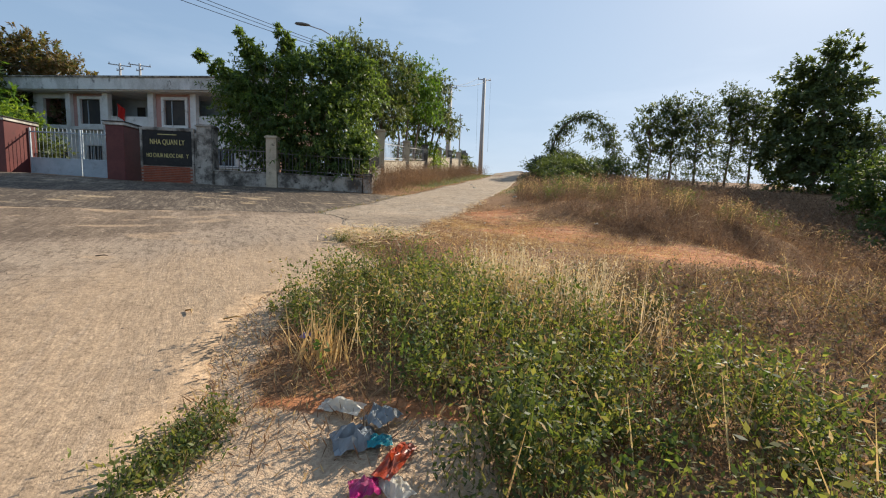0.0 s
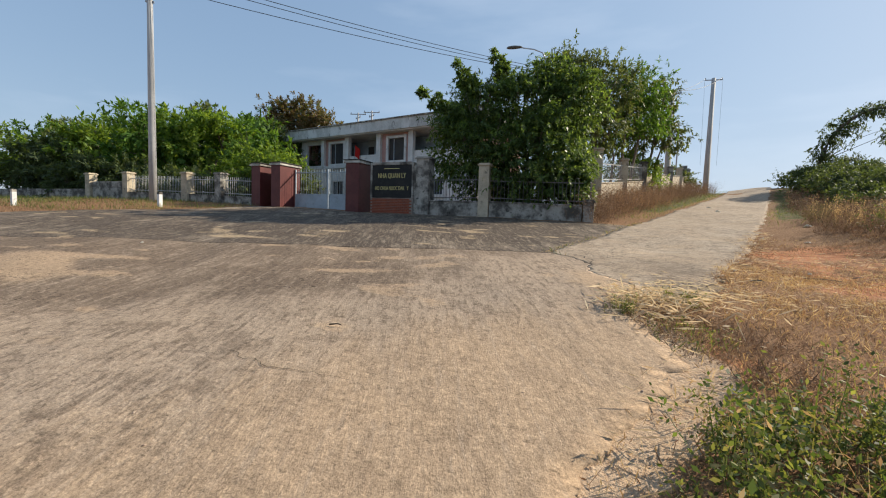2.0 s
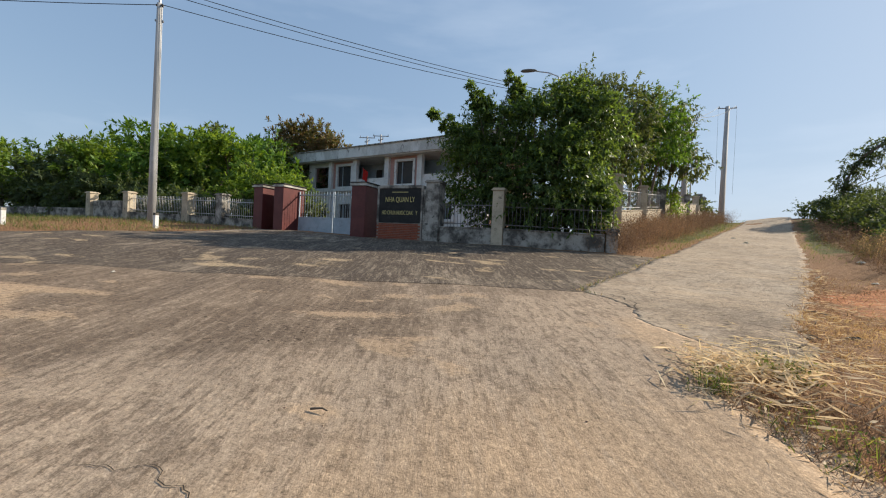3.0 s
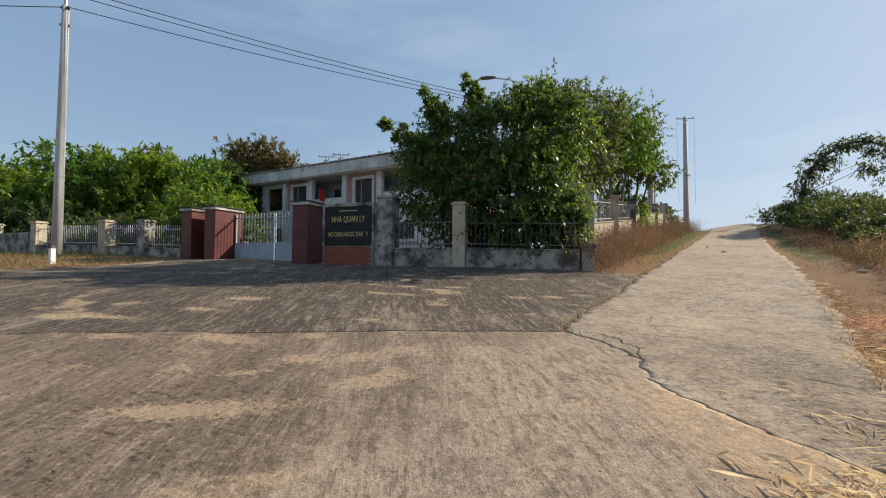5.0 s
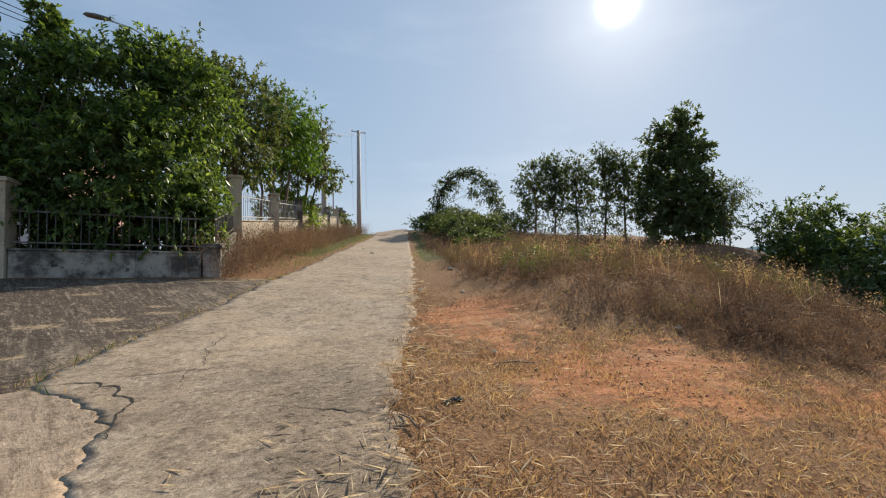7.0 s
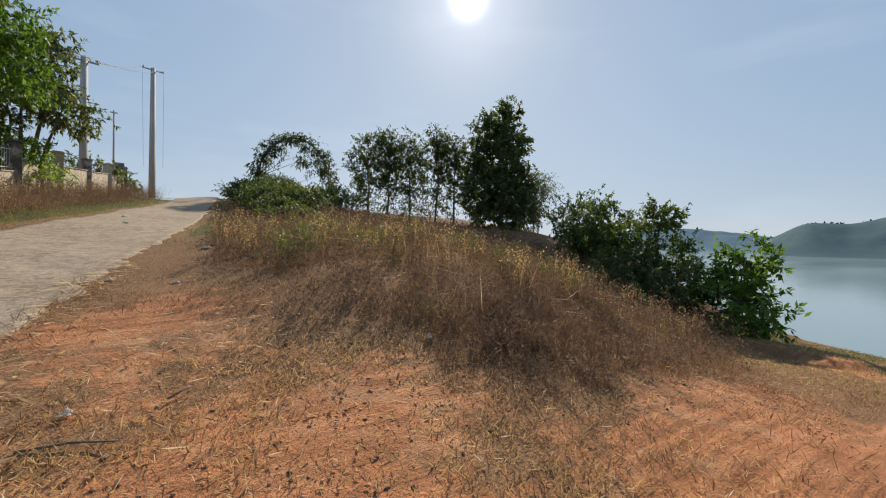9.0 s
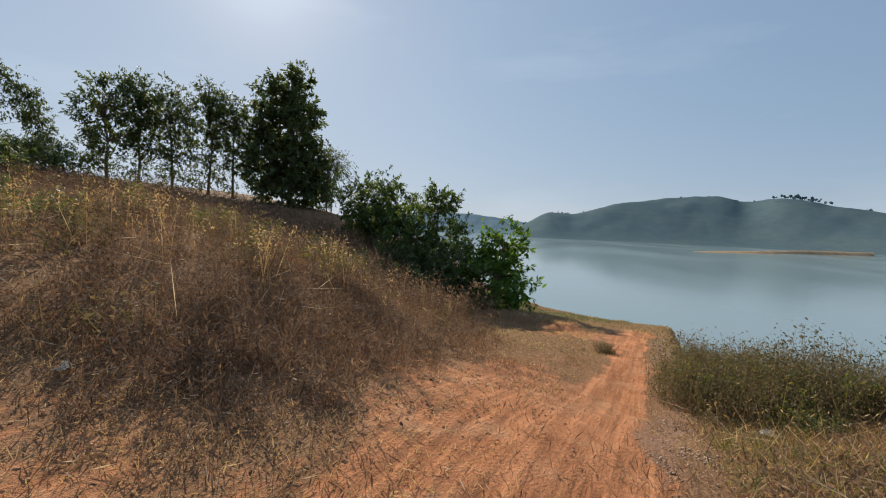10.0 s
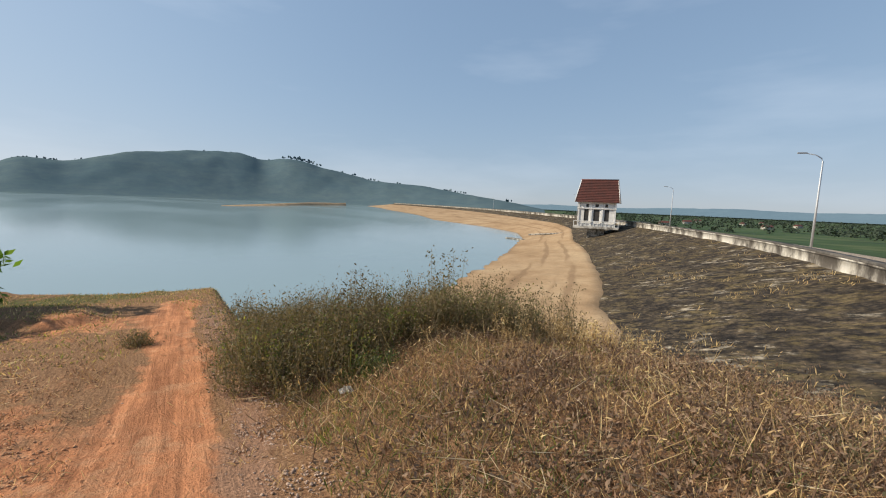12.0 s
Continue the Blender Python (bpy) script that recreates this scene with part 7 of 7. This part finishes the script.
# straw heap beside the road
hx, hy = scatter(rng, 15000, -0.2, 4.8, 4.4, 19.0, lambda x, y: 0.9 * bell(x, y, 1.0, 8.8, 0.45, 0.55) + 0.8 * bell(x, y, 0.95, 6.6, 0.25, 0.7) + 0.5 * bell(x, y, 0.75, 5.2, 0.2, 0.8) + 0.7 * bell(x, y, 1.9, 10.3, 0.5, 0.9, 70) * (x > apron_right(y) - 0.3) + 0.5 * np.exp(-((x - road_right(np.maximum(y, 9.8)) - 0.1) / 0.28) ** 2) * (y > 9.8))
n = len(hx)
at = np.stack([hx, hy, height(hx, hy) + 0.035 + 0.07 * rng.random(n) * bell(hx, hy, 1.0, 8.8, 0.5, 0.5)], -1)
way = np.stack([rng.normal(size=n), rng.normal(size=n), rng.normal(size=n) * 0.12 + 0.03], -1)
tagged(new("straw_heap", leaf_mesh("straw_heap", at, way, unit(rng, n), rng.uniform(0.06, 0.3, n), rng.uniform(0.007, 0.015, n), MAT["straw_pale"])), "scattered pale straw beside the road", "straw", kind="stuff")
hx, hy = scatter(rng, 3800, 0.2, 2.6, 7.6, 10.2, lambda x, y: bell(x, y, 0.9, 9.1, 0.4, 0.32, 20) + 0.5 * bell(x, y, 1.5, 9.3, 0.45, 0.4) + 0.25 * bell(x, y, 1.3, 6.4, 0.3, 0.3))
n = len(hx)
at = np.stack([hx, hy, height(hx, hy) + 0.06 + 0.13 * rng.random(n)], -1)
way = np.stack([rng.normal(size=n), rng.normal(size=n), rng.normal(size=n) * 0.25], -1)
tagged(new("straw_pile", leaf_mesh("straw_pile", at, way, unit(rng, n), rng.uniform(0.08, 0.28, n), rng.uniform(0.011, 0.024, n), MAT["straw_pale"])), "heap of cut pale stalks at the road corner", "straw", kind="stuff")
hx, hy = scatter(rng, 4200, 3, 16, 8.5, 15, lambda x, y: 0.6 * off_slab(x, y) * (1 - ss(1.5, 0.9, np.abs(y - 9.2 + 0.14 * (x - 10))) * ss(6.5, 8.5, x)))
n = len(hx)
at = np.stack([hx, hy, height(hx, hy) + 0.03], -1)
way = np.stack([rng.normal(size=n), rng.normal(size=n), rng.normal(size=n) * 0.15], -1)
tagged(new("stalk_litter", leaf_mesh("stalk_litter", at, way, unit(rng, n), rng.uniform(0.04, 0.16, n), rng.uniform(0.005, 0.011, n), MAT["straw_pale"])), "broken dry stalks strewn over the soil", "straw", kind="stuff")
hx, hy = scatter(rng, 2600, 0.3, 1.9, 7.6, 9.8, lambda x, y: bell(x, y, 0.62, 8.68, 0.14, 0.14) + bell(x, y, 1.33, 9.35, 0.2, 0.13) + 0.1 * bell(x, y, 1.3, 8.1, 0.4, 0.3))
weeds("heap_weeds", rng, hx, hy, 0.1, 0.26, 12, 0.028, 0.45, MAT["weed_green"], "small green weeds in the straw", 0.4, spread=0.6)

# long bare stalks lying over the mound, the knoll and the soil


def stalks(name, x, y, low, high, wide, lift, material, label):
    n = len(x)
    foot = np.stack([x, y, height(x, y) + lift * rng.random(n)], -1)
    way = np.stack([rng.normal(size=n), rng.normal(size=n), rng.normal(size=n) * 0.28 + 0.12], -1)
    tagged(new(name, leaf_mesh(name, foot, way, unit(rng, n), rng.uniform(low, high, n), rng.uniform(0.6, 1.3, n) * wide, material)), label, "straw", kind="stuff")


hx, hy = scatter(rng, 1500, 0.2, 1.9, 7.9, 10.0, lambda x, y: bell(x, y, 0.95, 8.95, 0.4, 0.5))
stalks("straw_pile", hx, hy, 0.1, 0.34, 0.02, 0.1, MAT["straw_pale"], "heap of thick bleached stalks at the road corner")
hx, hy = scatter(rng, 2600, 1.6, 7, 9.6, 14.5, lambda x, y: turf(x, y) * ss(6.5, 3.5, x) * (0.3 + 0.7 * ss(-0.3, 0.4, ripple(x, y, 0.5, 8.0))))
stalks("turf_straws", hx, hy, 0.05, 0.2, 0.009, 0.06, MAT["straw_pale"], "short pale straws strewn over the dead grass")
hx, hy = scatter(rng, 900, 7, 19, 11, 19, lambda x, y: 0.3 * mound_area(x, y))
stalks("mound_stalks", hx, hy, 0.25, 0.8, 0.006, 0.5, MAT["straw_pale"], "long bare pale stalks across the dead weeds")
hx, hy = scatter(rng, 2400, 7, 14, 1, 7.8, lambda x, y: knoll(x, y) * (0.3 + 0.7 * ss(0, 0.6, ripple(x, y, 1.0, 3.0))))
stalks("knoll_long_stalks", hx, hy, 0.2, 0.6, 0.0055, 0.12, MAT["straw_pale"], "long bleached stalks tangled over the knoll")
hx, hy = scatter(rng, 1100, 15.2, 16.4, 8.1, 9.0, lambda x, y: bell(x, y, 15.75, 8.55, 0.25, 0.17))
weeds("path_tuft", rng, hx, hy, 0.1, 0.32, 8, 0.045, 0.3, MAT["weed_shore"], "dry tuft standing beside the path", 0.4)
hx, hy = scatter(rng, 900, 11, 12, 5.9, 6.8, lambda x, y: bell(x, y, 11.45, 6.35, 0.22, 0.2))
weeds("knoll_green_tuft", rng, hx, hy, 0.1, 0.36, 12, 0.04, 0.4, MAT["leaf_grey"], "grey-green leafy tuft on the knoll", 0.4)
hx, hy = scatter(rng, 60000, 6.5, 14, 1.5, 8, lambda x, y: knoll(x, y) * np.clip(0.75 - 0.8 * knoll_bare(x, y), 0, 1))
blades("knoll_turf", rng, hx, hy, 0.02, 0.09, 0.007, MAT["weed_shore"], "short olive turf covering the knoll", 0.9)
hx, hy = scatter(rng, 60000, 2.2, 9, 9.4, 15.5, lambda x, y: turf(x, y) * (0.35 + 0.65 * ss(-0.4, 0.4, ripple(x, y, 0.6, 6.0))) * ss(9, 6, x) * ss(14.2, 12.6, y))
blades("bleached_turf", rng, hx, hy, 0.02, 0.1, 0.007, MAT["straw"], "short bleached grass over the red soil", 1.3)

hx, hy = scatter(rng, 16000, 0.6, 3.2, 7.2, 9.6, lambda x, y: bell(x, y, 1.5, 8.3, 0.7, 0.6) * off_slab(x, y))
blades("corner_turf", rng, hx, hy, 0.03, 0.14, 0.006, MAT["weed_dry"], "matted olive turf at the road corner", 0.9)
hx, hy = scatter(rng, 16000, -1.6, 1.8, 12.6, 21.5, lambda x, y: np.exp(-((x - road_left(y) + 0.02) / 0.09) ** 2) * np.clip(0.55 + 0.6 * ripple(y, y, 0.4, 3.0), 0.1, 1))
blades("joint_straw", rng, hx, hy, 0.03, 0.13, 0.008, MAT["straw"], "dry straw caught in the slab joint", 1.3)
hx, hy = clumped(rng, 700, 9, 0.12, 6.8, 12.5, 11.0, 14.5, lambda x, y: np.clip(bell(x, y, 8.6, 12.3, 1.6, 1.1, 15) + bell(x, y, 11, 12.6, 1.6, 1.0), 0, 1))
weeds("brown_tangle", rng, hx, hy, 0.08, 0.4, 12, 0.05, 0.16, MAT["weed_dry"], "low tangle of dead brown stems below the mound", 0.7, 0.05, patch=0.4)

hx, hy = clumped(rng, 150, 12, 0.22, -0.2, 4.5, 20.8, 30, lambda x, y: ss(0.35, 0.8, road_left(y) - x) * (x > -0.2 + 0.283 * np.maximum(y - 25.7, 0)) * np.clip(0.5 + 0.6 * ripple(x, y, 1.3, 2.0), 0, 1))
weeds("red_brush", rng, hx, hy, 0.5, 1.5, 13, 0.075, 0.24, MAT["weed_red"], "tall reddish brush against the roadside wall", 0.4, 0.1, patch=0.3)
hx, hy = clumped(rng, 26, 14, 0.1, 1.2, 2.2, 6.6, 7.6, lambda x, y: bell(x, y, 1.65, 7.1, 0.3, 0.25))
weeds("dry_clump", rng, hx, hy, 0.15, 0.5, 14, 0.04, 0.24, MAT["weed_dry"], "small dry brown bush beside the concrete", 0.4, 0.1)

# ---- stones and clods ----


def pebbles(name, rng, x, y, low, high, material, label, lift=0.0):
    n = len(x)
    base = np.array([(1, 0, 0), (-1, 0, 0), (0, 1, 0), (0, -1, 0), (0, 0, 1), (0, 0, -1), (0.6, 0.6, 0.5), (-0.6, 0.55, 0.45), (0.55, -0.6, 0.5), (-0.6, -0.6, 0.4)], float)
    tris = np.array([(4, 6, 7), (4, 7, 9), (4, 9, 8), (4, 8, 6), (6, 0, 2), (6, 2, 7), (7, 2, 1), (7, 1, 9), (9, 1, 3), (9, 3, 8), (8, 3, 0), (8, 0, 6), (5, 2, 0), (5, 1, 2), (5, 3, 1), (5, 0, 3)])
    v = base[None] * rng.uniform(0.6, 1.3, (n, len(base), 1)) * rng.uniform(low, high, (n, 1, 1)) * rng.uniform(0.6, 1.2, (n, 1, 3)) * np.array([1, 1, 0.65])
    a = rng.uniform(0, 6.28, n)
    c, s = np.cos(a)[:, None], np.sin(a)[:, None]
    vx, vy = v[..., 0] * c - v[..., 1] * s, v[..., 0] * s + v[..., 1] * c
    v = np.stack([vx + x[:, None], vy + y[:, None], v[..., 2] + (height(x, y) + 0.3 * low + lift)[:, None]], -1)
    f = (tris[None] + (np.arange(n) * len(base))[:, None, None]).reshape(-1, 3)
    return tagged(new(name, quick_mesh(name, v.reshape(-1, 3), f, material)), label, "stones", kind="stuff")


px_, py_ = scatter(rng, 70000, 7.5, 20, 5.5, 9.5, lambda x, y: (0.35 + 0.65 * ss(-0.3, 0.5, ripple(x, y, 0.5, 2.0))) * np.exp(-((y - 8.02 + 0.14 * (x - 10)) / 0.24) ** 2) * ss(8, 9.5, x))
pebbles("lane_gravel", rng, px_, py_, 0.005, 0.017, MAT["pebble"], "grey-brown gravel along the edge of the lake path")
px_, py_ = scatter(rng, 16000, 3, 18, 9, 14.5, lambda x, y: 0.5 * bell(x, y, 5.8, 12.0, 2.6, 1.3, 20) + 0.8 * np.exp(-((y - 10.5 + 0.14 * (x - 10)) / 1.1) ** 2) * ss(7.5, 9, x))
pebbles("soil_clods", rng, px_, py_, 0.005, 0.02, MAT["clod"], "reddish clods and stones on the bare soil")
px_, py_ = scatter(rng, 6000, 8.5, 16, 9.0, 11.5, lambda x, y: bell(x, y, 11.3, 10.0, 1.6, 0.45, -12) + 0.7 * bell(x, y, 13.6, 9.6, 1.4, 0.5, -12))
pebbles("side_gravel", rng, px_, py_, 0.005, 0.019, MAT["clod"], "loose stones between the path and the bank")
px_, py_ = scatter(rng, 500, 2, 18, 7.5, 15, lambda x, y: 0.5 * bell(x, y, 6, 11.5, 3, 2) + 0.5 * bell(x, y, 11.5, 10.4, 2.5, 0.9))
pebbles("dark_stones", rng, px_, py_, 0.008, 0.022, MAT["stone"], "scattered darker stones on the bare soil")
px_, py_ = scatter(rng, 2600, 3, 11, 9.5, 15, lambda x, y: (0.25 + 0.75 * ss(-0.2, 0.5, ripple(x, y, 0.45, 6.0))) * (0.9 * bell(x, y, 5.5, 12.4, 1.3, 0.8, 20) + 0.25 * bell(x, y, 6.2, 11.2, 2.2, 1.3)))
pebbles("earth_clods", rng, px_, py_, 0.008, 0.027, MAT["clod_dark"], "dark crumbs of earth strewn over the bare soil")
px_, py_ = scatter(rng, 1500, -9, 4, 3, 19, lambda x, y: 0.3 + 0.0 * x)
pebbles("grit", rng, px_, py_, 0.004, 0.014, MAT["stone"], "loose grit lying on the concrete", 0.012)

# ---- litter ----


def crumpled(name, x, y, w, l, tall, material, label, turn=0.0, seed=0.0, lift=0.02):
    bm = bmesh.new()
    n = 9
    grid = [[bm.verts.new(((i / (n - 1) - 0.5) * w * (1 + 0.25 * noise.noise(Vector((i, j, seed)))), (j / (n - 1) - 0.5) * l * (1 + 0.25 * noise.noise(Vector((j, i, seed + 5)))), tall * (0.5 + noise.fractal(Vector((i * 0.42, j * 0.42, seed)), 0.8, 2.0, 3)) * math.sin(math.pi * (i + 0.6) / n) * math.sin(math.pi * (j + 0.6) / n) + 0.3 * tall * noise.noise(Vector((i * 0.9, j * 0.9, seed + 9))))) for j in range(n)] for i in range(n)]
    for i in range(n - 1):
        for j in range(n - 1):
            bm.faces.new((grid[i][j], grid[i + 1][j], grid[i + 1][j + 1], grid[i][j + 1]))
    bmesh.ops.solidify(bm, geom=bm.faces[:], thickness=0.003)
    me = bpy.data.meshes.new(name)
    bm.to_mesh(me)
    bm.free()
    me.materials.append(material)
    ob = new(name, me)
    ob.location, ob.rotation_euler = (x, y, hz(x, y) + lift), (0, 0, radians(turn))
    return tagged(ob, label, "litter", "litter by the road")


def plastic(name, col, rough=0.3):
    m, nt, b = base_material(name, rough, 0, 0.5)
    c = blend(nt, step(nt, noise_node(nt, 14, 4, 0.6, place(nt)), 0.4, 0.65), col, tuple(0.55 * k + 0.1 for k in col))
    nt.links.new(c, b.inputs["Base Color"])
    return m


teal, orange_p, pink_p, grey_p, black_p, violet = plastic("teal_plastic", (0.03, 0.35, 0.42)), plastic("red_orange_plastic", (0.6, 0.09, 0.03)), plastic("pink_plastic", (0.65, 0.03, 0.25)), plastic("grey_film", (0.4, 0.43, 0.45), 0.2), plastic("black_film", (0.05, 0.045, 0.04), 0.7), plastic("violet_plastic", (0.4, 0.3, 0.6))
crumpled("styrofoam_tray", 1.6, 3.52, 0.26, 0.14, 0.06, MAT["plastic_white"], "dirty white foam tray on the ground", -15, 1, 0.03)
crumpled("clear_bag", 1.72, 3.24, 0.24, 0.22, 0.12, grey_p, "crumpled grey plastic bag among litter", 20, 2, 0.02)
crumpled("grey_wrapper", 1.85, 3.4, 0.2, 0.16, 0.1, grey_p, "crumpled grey wrapper among litter", 50, 3, 0.05)
crumpled("teal_wrapper", 1.86, 3.18, 0.13, 0.1, 0.05, teal, "crumpled teal plastic wrapper", 10, 4, 0.06)
crumpled("red_packet", 1.95, 3.06, 0.1, 0.3, 0.06, orange_p, "torn red and orange snack packet", -25, 5, 0.05)
crumpled("pink_packet", 1.82, 2.9, 0.14, 0.12, 0.05, pink_p, "crumpled pink plastic packet", 15, 6, 0.04)
crumpled("white_packet", 1.96, 2.9, 0.12, 0.18, 0.05, MAT["plastic_white"], "torn white packet among litter", 35, 7, 0.04)
crumpled("dark_bag", 2.72, 11.5, 0.2, 0.09, 0.03, black_p, "flattened black plastic bag on dry grass", 10, 8)
crumpled("violet_scrap", 1.15, 4.4, 0.1, 0.06, 0.05, violet, "small violet plastic scrap in the weeds", 40, 9, 0.1)
crumpled("red_scrap", -0.9, 3.31, 0.06, 0.04, 0.02, orange_p, "tiny red plastic scrap on the concrete", 30, 12, 0.02)
for k, (x, y, s) in enumerate(((7.81, 19.08, 0.3), (7.17, 12.8, 0.13), (11.07, 6.93, 0.16), (7.5, 18.9, 0.22), (6.5, 20.6, 0.2), (5.2, 16.8, 0.12), (4.4, 17.4, 0.14), (3.9, 12.9, 0.1), (8.6, 24.5, 0.25), (5.6, 29.0, 0.25), (5.9, 33.0, 0.25), (4.7, 5.6, 0.14), (5.3, 5.0, 0.12), (-9.0, 9.0, 0.08), (1.4, 6.95, 0.11), (5.6, 5.8, 0.1), (6.4, 6.6, 0.12), (4.7, 4.3, 0.1))):
    crumpled("plastic_scrap", x, y, s, s * 0.7, s * 0.45, MAT["plastic_white"], "small dirty white plastic scrap on the ground", 37 * k, 20 + k, 0.05 if k < 3 else 0.02)
for k, (x, y, l, a) in enumerate(((0.35, 4.9, 0.16, 20), (-0.1, 5.0, 0.12, -40), (3.9, 12.4, 0.5, -25), (4.6, 12.9, 0.3, 40), (2.55, 12.2, 0.35, 75), (2.2, 11.2, 0.3, 100), (1.9, 10.6, 0.35, 60), (2.9, 13.2, 0.4, 120), (-2.2, 6.8, 0.14, 10))):
    c, s = math.cos(radians(a)) * l / 2, math.sin(radians(a)) * l / 2
    z = hz(x, y) + 0.03
    tagged(part("stick", tube([(x - c, y - s, z), (x + 0.02, y + 0.015, z + 0.015), (x + c, y + s, z + 0.005)], [0.009, 0.008, 0.005], 6), MAT["straw"] if k < 2 else MAT["bark"], None), "dry broken stick lying on the ground", "stick", "sticks on the ground")
